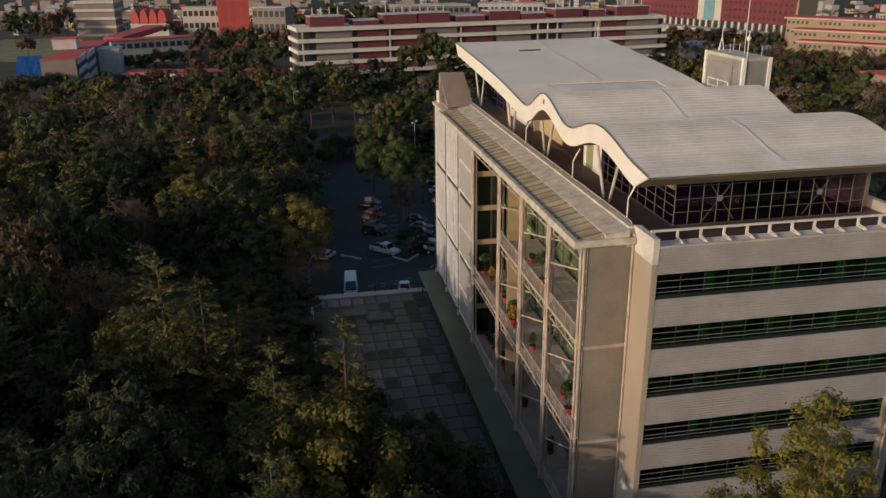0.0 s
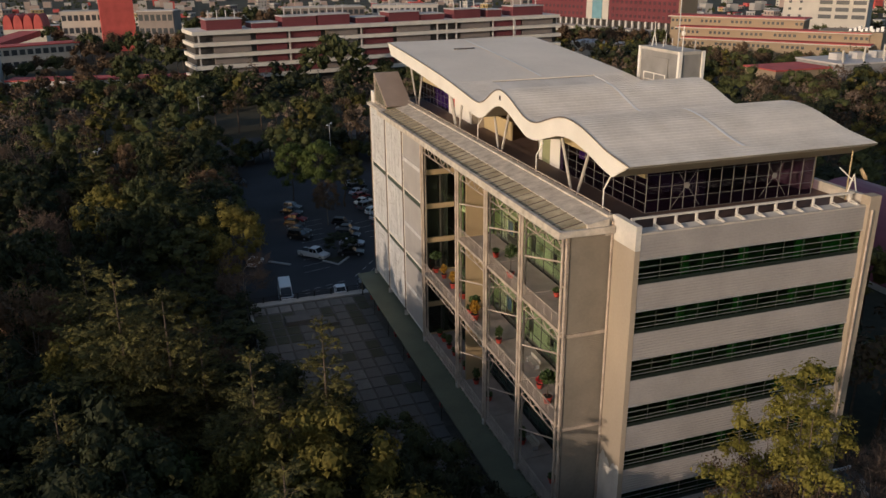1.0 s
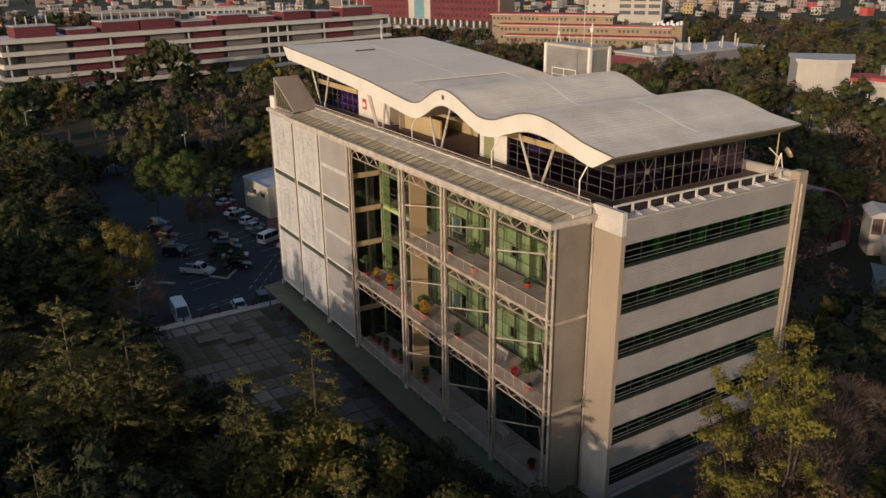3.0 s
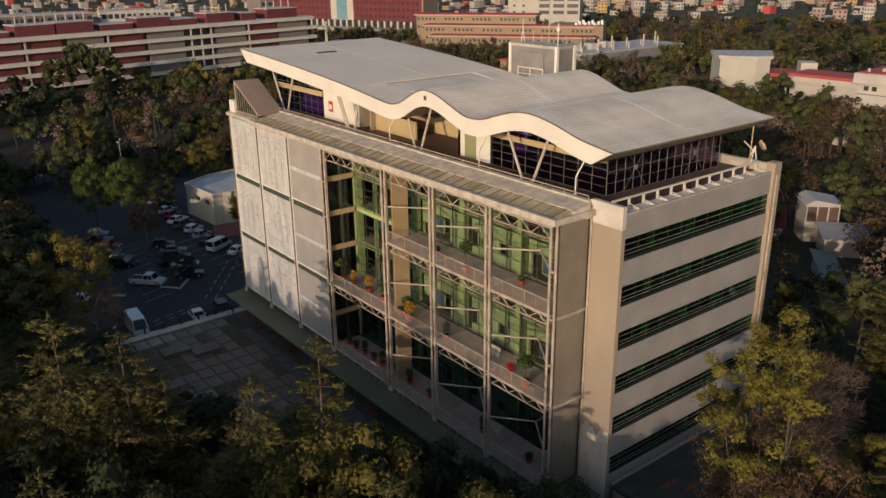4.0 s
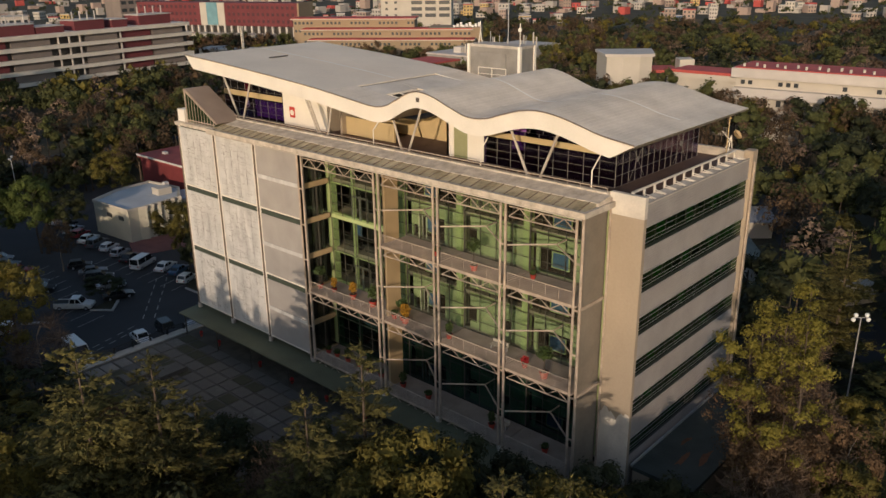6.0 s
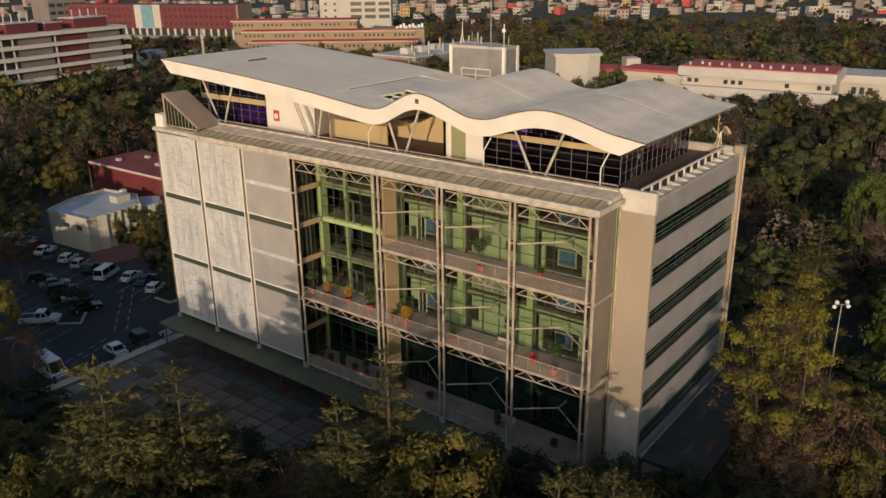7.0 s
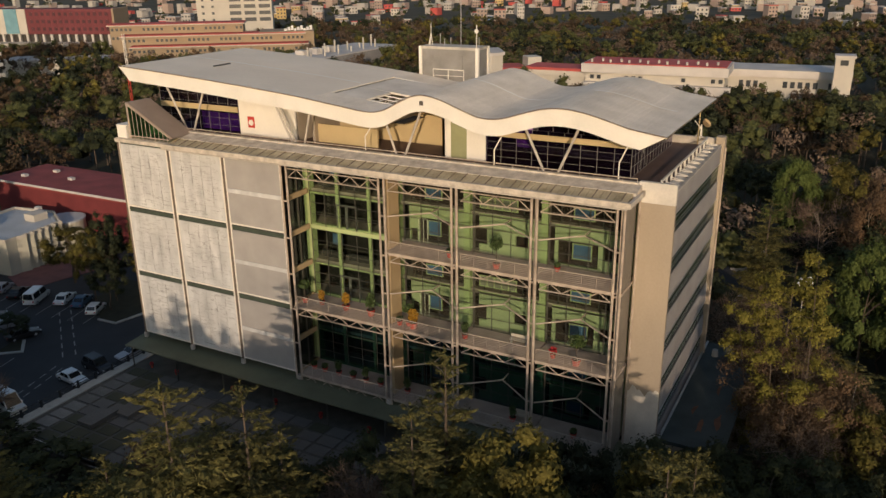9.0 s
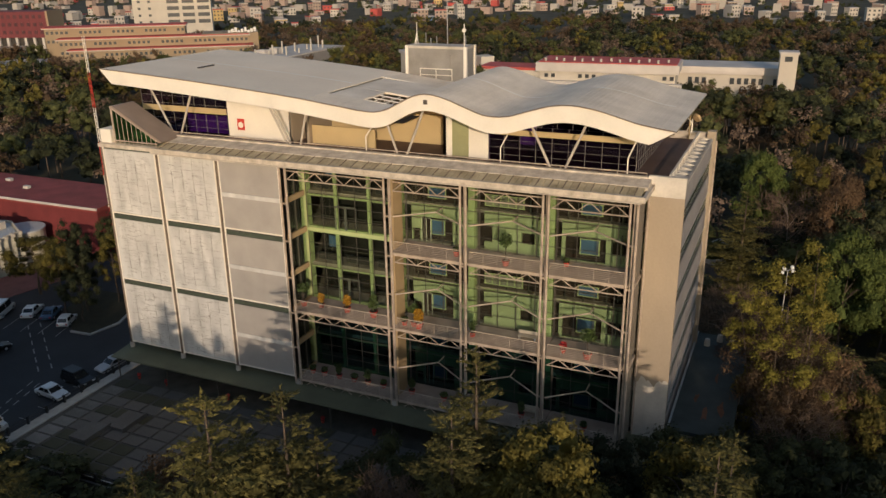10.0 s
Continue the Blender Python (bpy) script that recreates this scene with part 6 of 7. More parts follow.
for i in range(4):
    bm = bmesh.new()
    k = 12
    prism(bm, [(i * 5.7 + 2.7 - 2.6 * math.cos(math.pi * j / k), 10.5 + 8.5 * math.sin(math.pi * j / k) ** 0.8) for j in range(k + 1)], 0, 16, "y")
    v = at(part("barrel_vault", bm, REDROOF), -114.5, 511, -8)
    tagged(v, "red barrel-vaulted roof shell", "vault", group="barrel vaults")
vb = at(thing("vault_base", "low pale base under the barrel vaults", "building"), -114.5, 511, -8)
part("wall", one(0, 0.5, 0, 23.2, 15.5, 8.0), CREAM, vb)
part("roof_edge", one(-0.3, 0.0, 8.0, 23.5, 15.8, 10.5), CREAM, vb)
wb = at(thing("lecture_block", "grey block with dark blue and white banded side", "building"), -110.0, 284.5, 1.5)
NAVY = mat("navy_glass", (0.02, 0.03, 0.08), 0.3)
part("wall", one(0, 0, 0, 12.6, 76, 13.5), TAUPE, wb)
part("roof", one(-0.3, -0.3, 13.5, 12.9, 76.3, 13.8), REDROOF, wb)
for s in range(3):
    for k in range(2):
        a0, zz = 2 + 18 * k, 1.4 + 4 * s
        for nm, m, up, pr in (("blue_band", NAVY, 0.0, 12.9), ("white_band", DECKW, 2.0, 13.0)):
            bm = bmesh.new()
            prism(bm, [(a0, zz + up), (a0 + 17, zz + up + 1.0), (a0 + 17, zz + up + 3.0), (a0, zz + up + 2.0)], 12.5, pr)
            part(nm, bm, m, wb)
part("roof_room", one(-3, 36, 13.9, 6.4, 43, 18), DECKW, wb)
part("roof_room_lid", one(-3.3, 35.7, 18, 6.7, 43.3, 18.5), REDROOF, wb)
block("white_block", "white block with dark frame beside it", -98.0, 327, 2, 8.5, 12, 12.6, DECKW)
flat("lawn", [(-215, 425), (-120, 400), (-108, 540), (-200, 545)], 0.06, 0.1, mat("pale_lawn", (0.22, 0.20, 0.10), 0.95, vary=0.3, scale=0.1, fine=2), "pale dry lawn with a few trees", "lawn")
flat("road_west", [(-185, 405), (-112, 300), (-112, 270), (-160, 290), (-200, 360)], 0.07, 0.1, ASPHALT, "asphalt yard beside the grey block", "yard")
tarp = at(thing("blue_tent", "blue tarpaulin stretched over a court", "tent"), -131, 322, 8)
bm = bmesh.new()
vs = [[bm.verts.new((10.0 * i / 6 - 0.25 * j, 24.0 * j / 6, 0.6 + 8.6 * (j / 6) ** 0.8 + 0.12 * math.sin(2.1 * i + j))) for i in range(7)] for j in range(7)]
for j in range(6):
    for i in range(6):
        bm.faces.new((vs[j][i], vs[j][i + 1], vs[j + 1][i + 1], vs[j + 1][i]))
bmesh.ops.solidify(bm, geom=bm.faces[:], thickness=0.08)
part("sheet", bm, mat("blue_tarpaulin", (0.05, 0.20, 0.55), 0.5, vary=0.3, scale=0.5), tarp)
for i in range(2):
    part("pole", tube(bmesh.new(), (9.2 * i, 23.6, 0), (9.2 * i, 23.6, 8.8), 0.12), DARK, tarp)

# long white building with the red roof, east
wl = at(thing("white_school", "long white two-storey building with red flat roof", "building"), 172.5, 61.0, -85.0)
part("wall", one(0, 0, 0, 39, 15, 17.2), CREAM, wl)
part("roof_edge", one(-1, -1.2, 17.2, 40, 16, 19.7), DECKW, wl)
part("roof", one(-0.3, -0.5, 19.7, 39.3, 15.3, 19.95), REDROOF, wl)
part("lower_band", one(0, -2.2, 12.2, 41, 0, 14.6), DECKW, wl)
for k in (0, 1, 5, 6, 7, 13, 17, 18):
    part("window", one(1.5 + 2.0 * k, -0.15, 15.4, 2.6 + 2.0 * k, 0.1, 16.5), WIN, wl)
    part("window", one(1.5 + 2.0 * k, -0.15, 9.9, 2.7 + 2.0 * k, 0.1, 11.6), WIN, wl)
for i in range(14):
    part("roof_vent", tube(bmesh.new(), (1.5 + 2.7 * i, 1.5 + (i % 2) * 2.5, 19.9), (1.5 + 2.7 * i, 1.5 + (i % 2) * 2.5, 20.8), 0.35, 8), CREAM, wl)
ln = at(thing("white_school", "low white link with a red roof edge", "building"), 173.5, 80.0, -88.0)
part("wall", one(0, 0, 0, 19, 10, 15.4), CREAM, ln)
part("roof_edge", one(-0.5, -0.8, 15.4, 19.5, 10.5, 17.0), CREAM, ln)
part("roof", one(-0.4, -0.9, 17.0, 19.4, 10.4, 17.8), REDROOF, ln)
wr = at(thing("white_school", "pale long wing with flat grey roof", "building"), 192, 38, -85.0)
part("wall", one(0, 0, 0, 46, 14, 15.5), CREAM, wr)
part("roof", one(-1, -1, 15.5, 47, 15, 17.6), DECKW, wr)
for i in (8, 9, 10, 14, 15, 16, 17, 18, 20):
    part("window", one(1.2 + 2.0 * i, -0.2, 12.6, 2.4 + 2.0 * i, 0.1, 14.4), WIN, wr)
st = at(thing("stair_tower", "pale square stair tower beside the wing", "tower"), 186, -4.5, -85)
part("wall", one(0, 0, 0, 4.6, 5, 22.6), CREAM, st)
part("cap", one(-0.3, -0.3, 22.6, 4.9, 5.3, 23.2), DECKW, st)
part("opening", one(1.2, -0.1, 20.6, 3.2, 0.1, 22.0), WIN, st)
rh = at(thing("white_hall", "white angular hall with pale flat roof", "building"), 174.0, 103.0, -50)
part("wall", prism(bmesh.new(), [(0, 0), (5, -1.6), (10, -1.6), (14, 0), (16, 14), (-1, 14)], 0, 19.6, "z"), CREAM, rh)
part("roof", prism(bmesh.new(), [(-0.6, -0.4), (5, -2.2), (10, -2.2), (14.6, -0.4), (16.6, 14.6), (-1.6, 14.6)], 19.6, 20.5, "z"), DECKW, rh)
# solid dark block in place of the porch's shaded depth
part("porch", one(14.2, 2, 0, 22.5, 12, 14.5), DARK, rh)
for k in range(4):
    part("porch_post", one(14.6 + 2.3 * k, 1.4, 0, 15.0 + 2.3 * k, 1.8, 14.5), CREAM, rh)
part("porch_roof", one(14.0, 0.6, 14.5, 23.0, 12.5, 15.4), REDROOF, rh)
part("porch_pier", one(22.5, 0.0, 0, 27, 6, 18.6), CREAM, rh)
GREYW = mat("grey_block_wall", (0.27, 0.255, 0.24), 0.85, vary=0.15, scale=0.3)
lowb = block("low_school", "low building with many roof vents", 196, 178, 0, 62, 22, 12.4, GREYW, 0, 0, DECKW)
for i in range(12):
    part("roof_vent", tube(bmesh.new(), (3 + 4.6 * i, 3 + 5 * (i % 2), 12.8), (3 + 4.6 * i, 3 + 5 * (i % 2), 15.0 + 1.4 * ((i * 7) % 3)), 0.35, 8), CREAM, lowb)
part("annex", one(-24, 4, 0, -0.5, 20, 11.0), ORANGE, lowb)
part("annex_roof", one(-24.5, 3.5, 11.0, -0.5, 20.5, 11.5), REDROOF, lowb)
for i in range(3):
    part("roof_tank", one(6 + 9 * i, 9, 12.9, 10 + 9 * i, 13, 15.2), DECKW, lowb)

# the small pale hall and the red house by the car park
sh = thing("small_hall", "pale green-beige hall with scalloped side and grey roof", "building")
BEIGE = mat("beige_green_render", (0.50, 0.47, 0.37), 0.85, vary=0.15, scale=0.3)
GREYROOF = mat("grey_roof_felt", (0.44, 0.46, 0.47), 0.8, vary=0.2, scale=0.2)
pleats = []
for i in range(6):              # the pleated long side
    for f, o in ((0.0, 0.0), (0.92, 0.75)):
        u = (i + f) / 6
        pleats.append((18.4 + 9.2 * u + 0.14 * o, 106.5 + 1.3 * u - o))
plan = [(15.5, 118.0), (16.4, 106.4)] + pleats + [(27.8, 107.8), (31.0, 113.5), (29.5, 122.5), (22.0, 121.5)]
part("wall", prism(bmesh.new(), plan, 0, 6.0, "z"), BEIGE, sh)
part("roof", prism(bmesh.new(), [(15.8, 117.7), (16.7, 106.8), (27.5, 108.2), (30.7, 113.6), (29.2, 122.2), (22.1, 121.2)], 6.0, 6.12, "z"), GREYROOF, sh)
for (xa, ya), (xb, yb) in zip(plan, plan[1:] + plan[:1]):
    d = Vector((xb - xa, yb - ya, 0)).normalized() * 0.12
    q = Vector((-d.y, d.x, 0))
    part("parapet", prism(bmesh.new(), [(xa - d.x - q.x, ya - d.y - q.y), (xb + d.x - q.x, yb + d.y - q.y), (xb + d.x + q.x, yb + d.y + q.y), (xa - d.x + q.x, ya - d.y + q.y)], 6.0, 6.5, "z"), CREAM, sh, "pale parapet coping")
for k in (0.45, 0.78):
    part("window", one(15.5 + 0.9 * k - 0.12, 118 - 11.6 * k - 0.8, 4.0, 15.5 + 0.9 * k + 0.1, 118 - 11.6 * k + 0.8, 4.8), WIN, sh)
part("round_wing", tube(bmesh.new(), (31.2, 111.0, 0), (31.2, 111.0, 5.2), 3.4, 24), BEIGE, sh)
part("round_roof", tube(bmesh.new(), (31.2, 111.0, 5.2), (31.2, 111.0, 5.5), 3.55, 24), GREYROOF, sh)
part("roof_room", one(25.6, 111.6, 6.1, 28.4, 114.2, 7.4), CREAM, sh)
part("roof_tank", one(28.7, 114.6, 6.1, 29.6, 115.6, 7.6), DECKW, sh)
rr = at(thing("red_house", "red-walled house with dark red flat roof", "building"), 35.4, 136.2, -89)
DREDROOF = mat("dark_red_roof_felt", (0.24, 0.05, 0.045), 0.85, vary=0.3, scale=0.3)
DRED = mat("dark_red_render", (0.16, 0.03, 0.03), 0.8, vary=0.2, scale=0.3)
part("wall", one(0, 0, 0, 38, 12, 8.4), DRED, rr)
part("roof", one(-0.5, -0.5, 8.4, 38.5, 12.5, 9.1), DREDROOF, rr)
part("roof_edge", one(-0.55, -0.65, 8.75, 38.6, -0.5, 9.15), DECKW, rr)
for x, y in ((4, 3), (7, 8), (15, 5)):
    part("roof_vent", one(x, y, 9.1, x + 1.2, y + 0.8, 9.6), DECKW, rr)

# small buildings under the trees to the south-east
GREYROOF_S = mat("pale_sheet_roof", (0.30, 0.31, 0.33), 0.6, vary=0.15, scale=0.3)
pv = at(thing("pavilion", "small pavilion with three brick-red panels in a white frame", "building"), 94.3, 29.7, -45.7)
part("wall", one(0, 0.1, 0, 5.6, 6, 7.0), CREAM, pv)
for k in range(3):
    part("wall_panel", one(0.15 + 1.85 * k, 0.0, 3.8, 1.75 + 1.85 * k, 0.1, 6.6), TERRACE, pv, "brick-red panel")
for k in range(4):
    part("frame_post", one(-0.08 + 1.82 * k, -0.08, 3.4, 0.12 + 1.82 * k, 0.1, 6.9), DECKW, pv)
part("frame_rail", one(-0.1, -0.1, 6.6, 5.7, 0.1, 6.9), DECKW, pv)
part("frame_rail", one(-0.1, -0.1, 3.5, 5.7, 0.1, 3.8), DECKW, pv)
part("roof", prism(bmesh.new(), [(-0.5, 7.0), (1.2, 7.9), (6.2, 7.05), (6.2, 6.95), (-0.5, 6.9)], -0.5, 6.4, "y"), DECKW, pv, "shallow white gabled roof")
lo = at(thing("shed", "low cream shed with a grey sheet roof", "shed"), 89.7, 23.6, -50.2)
part("wall", one(0.2, 0.3, 0, 6.8, 6.0, 3.0), CREAM, lo)
part("roof", prism(bmesh.new(), [(-0.2, 3.1), (6.4, 4.2), (6.4, 4.35), (-0.2, 3.25)], -0.3, 7.6), GREYROOF_S, lo)
sr = at(thing("shed", "long low shed with a grey-green sheet roof", "shed"), 70.0, 8.4, 36.0)
GREENROOF = mat("grey_green_sheet_roof", (0.17, 0.19, 0.16), 0.6, vary=0.2, scale=0.4)
part("wall", one(0.4, 0.4, 0, 18.6, 3.2, 2.6), CREAM, sr)
part("roof", prism(bmesh.new(), [(0, 2.6), (3.8, 3.2), (3.8, 3.35), (0, 2.75)], 0, 19), GREENROOF, sr)
bt = at(thing("booth", "small white booth beside the road", "booth"), 71, -1.5, -30)
part("wall", one(0, 0, 0, 5, 3, 2.8), DECKW, bt)
part("roof", one(-0.2, -0.2, 2.8, 5.2, 3.2, 3.0), CREAM, bt)

# the vaulted red hall among the trees, its open arch towards the road
VAULT = mat("maroon_vault_sheet", (0.24, 0.075, 0.095), 0.6, vary=0.15, scale=0.2, fine=3)
VW = 10.5
vh = at(thing("vaulted_hall", "hall under a curved maroon sheet roof with an open arched end", "hall"), 85.2, 33.9, 90.0)
bm = bmesh.new()
arc = [(VW * math.cos(math.pi * i / 20), 1.0 + 11.0 * math.sin(math.pi * i / 20)) for i in range(21)]
prism(bm, arc + [(c * 0.97, 1.0 + (z - 1.0) * 0.975) for c, z in arc[::-1]], 0.0, 27.0)
part("vault_roof", bm, VAULT, vh)
# near-black sheet fills the arch as the shade inside the hall
part("end_glazing", prism(bmesh.new(), [(c * 0.95, 1.0 + (z - 1.0) * 0.95) for c, z in arc], 1.2, 1.4), DARK, vh, "dark sheet filling the open arch")
for i in range(-4, 5):
    y = i * VW / 5
    part("arch_mullion", one(1.0, y - 0.12, 0.0, 1.2, y + 0.12, 1.0 + 10.3 * math.sqrt(max(0.0, 1 - (y / VW) ** 2))), BRICK, vh)
part("plinth", one(0.5, -VW, 0.0, 27.0, VW, 1.0), CREAM, vh)

# woods to the horizon
def lots(n, x0, x1, y0, y1):
    out = []
    while len(out) < n:
        x, y = random.uniform(x0, x1), random.uniform(y0, y1)
        if math.hypot(x + 40, y + 30) > 600:
            continue
        if -30 < x < 160 and 255 < y < 300:
            continue
        if x > 160 and -6 < y < 118 and x < 214:
            continue
        if 168 < x < 264 and 172 < y < 204:
            continue
        if x < -8 and 238 < y and x > -222:
            continue
        if 195 < x < 290 and 205 < y < 310:
            continue
        far_ = math.hypot(x + 40, y + 30)
        out.append((x, y, random.uniform(3.4, 6.4), random.uniform(8, 18) if far_ < 400 else random.uniform(6, 13)))
    return out


west = lots(210, -260, 40, 200, 520)
east = lots(1500, 165, 660, -160, 330) + lots(600, 60, 520, 330, 660) + lots(160, 60, 200, 200, 262)
allf = west + east
random.shuffle(allf)
for lo, hi, m, lab in ((0.0, 0.2, LEAF_D, "distant dark green wood"), (0.2, 0.42, LEAF_G, "distant green wood"), (0.42, 0.66, LEAF_B, "distant brown autumn wood"), (0.66, 0.80, LEAF_Y, "distant olive wood"), (0.80, 1.0, TWIG, "distant bare brown wood")):
    joined_wood("far_wood", allf[int(lo * len(allf)):int(hi * len(allf))], m, lab, 108 if m is not TWIG else 126, 12, 0.48, trunk=False, closed=m is not TWIG)

# the town beyond
WHITEH = mat("white_house", (0.44, 0.40, 0.35), 0.85, vary=0.1, each=0.5)
PINKH = mat("pink_house", (0.36, 0.27, 0.22), 0.85, vary=0.2, each=0.6)
YELLOWH = mat("yellow_house", (0.48, 0.34, 0.14), 0.85, vary=0.1)
TOWN = [CREAM, WHITEH, PINKH, YELLOWH, REDROOF, mat("blue_house", (0.15, 0.25, 0.45), 0.8, vary=0.1)]


def town_spot(n, near, far_):
    out = []
    while len(out) < n:
        b, d = random.uniform(radians(-14), radians(112)), random.uniform(near, far_)
        x, y = d * math.cos(b), d * math.sin(b)
        out.append((x, y, random.uniform(5, 11), random.uniform(5, 10), random.choice((3.2, 3.2, 6.2, 6.2, 9.2))))
    return out


for x, y, w, d, h in town_spot(260, 590, 850):
    hs = at(thing("town_house", random.choice(("flat-roofed pale town house far off", "small painted town house far off")), "house", group="town houses"), x, y, random.choice((10, 25, 40, 55)))
    part("wall", one(0, 0, 0, w, d, h), random.choices(TOWN, (3, 5, 4, 1, 0.8, 0.2))[0], hs)
    part("roof", one(-0.3, -0.3, h, w + 0.3, d + 0.3, h + 0.5), random.choice((REDROOF, CREAM, DECKW, DECKW)), hs)
    bm = bmesh.new()
    for s in range(int(h / 3)):
        for j in range(3):
            box(bm, -0.1, d * (j + 0.25) / 3, 1 + 3 * s, 0.05, d * (j + 0.7) / 3, 2.4 + 3 * s)
            box(bm, w * (j + 0.25) / 3, -0.1, 1 + 3 * s, w * (j + 0.65) / 3, 0.05, 2.4 + 3 * s)
    tagged(part("window", bm, WIN, hs), kind="stuff")
for m, n, lab in ((WHITEH, 420, "white and grey town houses to the horizon"), (PINKH, 420, "ochre and pink town houses to the horizon"), (REDROOF, 90, "red town houses to the horizon")):
    bm = bmesh.new()
    for x, y, w, d, h in town_spot(n, 700, 1500):
        box(bm, x, y, 0, x + w, y + d, h)
    tagged(part("far_town", bm, m), lab, "town", kind="stuff")
west_trees = [(-171, 516, 9, 14), (-152, 420, 5, 12), (-191, 538, 8, 20), (-166, 563, 8, 20), (-178, 490, 6, 17), (-185, 470, 6, 15), (-200, 500, 7, 19), (-89, 340, 4, 9), (-81, 334, 5, 10), (-77, 357, 5, 10), (-70, 350, 5, 11),
              (-62, 345, 5, 11), (-88, 500, 6, 14), (-80, 470, 5, 13), (-48, 384, 6, 14), (-56, 380, 6, 14), (-33, 361, 7, 15), (-40, 340, 6, 13), (-25, 345, 6, 14), (-17, 358, 6, 20), (-20, 330, 6, 14), (-48, 330, 5, 12),
              (-30, 310, 5, 11), (-55, 318, 5, 11), (-86.7, 284, 3.2, 8), (-12, 300, 5, 13), (-8, 330, 6, 15), (-66, 400, 6, 13), (-42, 410, 6, 15), (-3, 372, 7, 29), (5, 378, 7, 30), (12, 374, 7, 29), (19, 380, 8, 31), (26, 376, 7, 30), (33, 384, 7, 29), (9, 352, 7, 28), (-10, 366, 6, 30), (22, 356, 7, 29), (0, 340, 7, 27), (-70, 312, 4, 9), (-60, 412, 7, 17), (-48, 405, 7, 16), (-36, 400, 7, 18), (-26, 395, 7, 16), (-72, 420, 6, 14), (-160, 500, 8, 22), (-176, 520, 8, 21), (-152, 470, 6, 17), (-15, 385, 7, 18)]
joined_wood("west_trees", west_trees[::2], LEAF_G, "green trees between the campus blocks", 624, 26, 0.42)
joined_wood("west_trees", west_trees[1::2], LEAF_B, "brown trees between the campus blocks", 624, 26, 0.42)
slab_trees = [(random.uniform(-30, 160), random.uniform(238, 260), random.uniform(4, 6), random.uniform(9, 15)) for _ in range(70)] + [(random.uniform(-88, -14), random.uniform(256, 272), random.uniform(2.6, 4), random.uniform(7, 9.5)) for _ in range(44)] + [(34, 258, 8, 25), (41, 256, 7, 23), (27, 257, 6, 21), (-38, 258, 6, 22)]
joined_wood("slab_trees", slab_trees, LEAF_G, "green trees in front of the long slab", 580, 29, 0.40, trunk=False)
front_trees = [(185 + 75 * u + random.uniform(-9, 9), 282 - 88 * u + random.uniform(-9, 9), random.uniform(3.6, 5.2), random.uniform(8.5, 13)) for u in [i / 45 for i in range(46)]]
front_trees += [(160 + 44 * u + random.uniform(-8, 8), 405 - 95 * u + random.uniform(-8, 8), random.uniform(4, 6), random.uniform(11, 17)) for u in [i / 40 for i in range(41)]]
front_trees += [(random.uniform(-120, -18), random.uniform(246, 285), random.uniform(3.4, 5), random.uniform(8, 12.5)) for _ in range(46)]
joined_wood("campus_trees", front_trees[::2], LEAF_B, "brown trees before the far campus blocks", 500, 25, 0.42, trunk=False)
joined_wood("campus_trees", front_trees[1::2], LEAF_G, "green trees before the far campus blocks", 500, 25, 0.42, trunk=False)
town_trees = [(x, y, random.uniform(3, 5.5), random.uniform(6, 10)) for x, y, w, d, h in town_spot(900, 560, 1300)]
joined_wood("town_trees", town_trees, LEAF_G, "small trees between the town houses", 36, 5, 0.8, trunk=False)


# ---- cars ----
RUBBER = mat("tyre_rubber", (0.02, 0.02, 0.02), 0.8, vary=0.2)
CARGLASS = mat("car_glass", (0.015, 0.018, 0.02), 0.08, vary=0.1, bump=0, spec=0.6)
LAMP_W = mat("headlight", (0.6, 0.6, 0.58), 0.2, bump=0)
LAMP_R = mat("rear_light", (0.35, 0.02, 0.02), 0.3, bump=0)
PAINTS = {n: mat("car_paint_" + n, c, 0.28, 0.1, vary=0.04, bump=0, spec=0.5) for n, c in (("white", (0.74, 0.74, 0.72)), ("silver", (0.42, 0.43, 0.45)), ("black", (0.02, 0.02, 0.022)), ("grey", (0.13, 0.14, 0.15)), ("red", (0.28, 0.03, 0.03)), ("blue", (0.06, 0.12, 0.20)))}


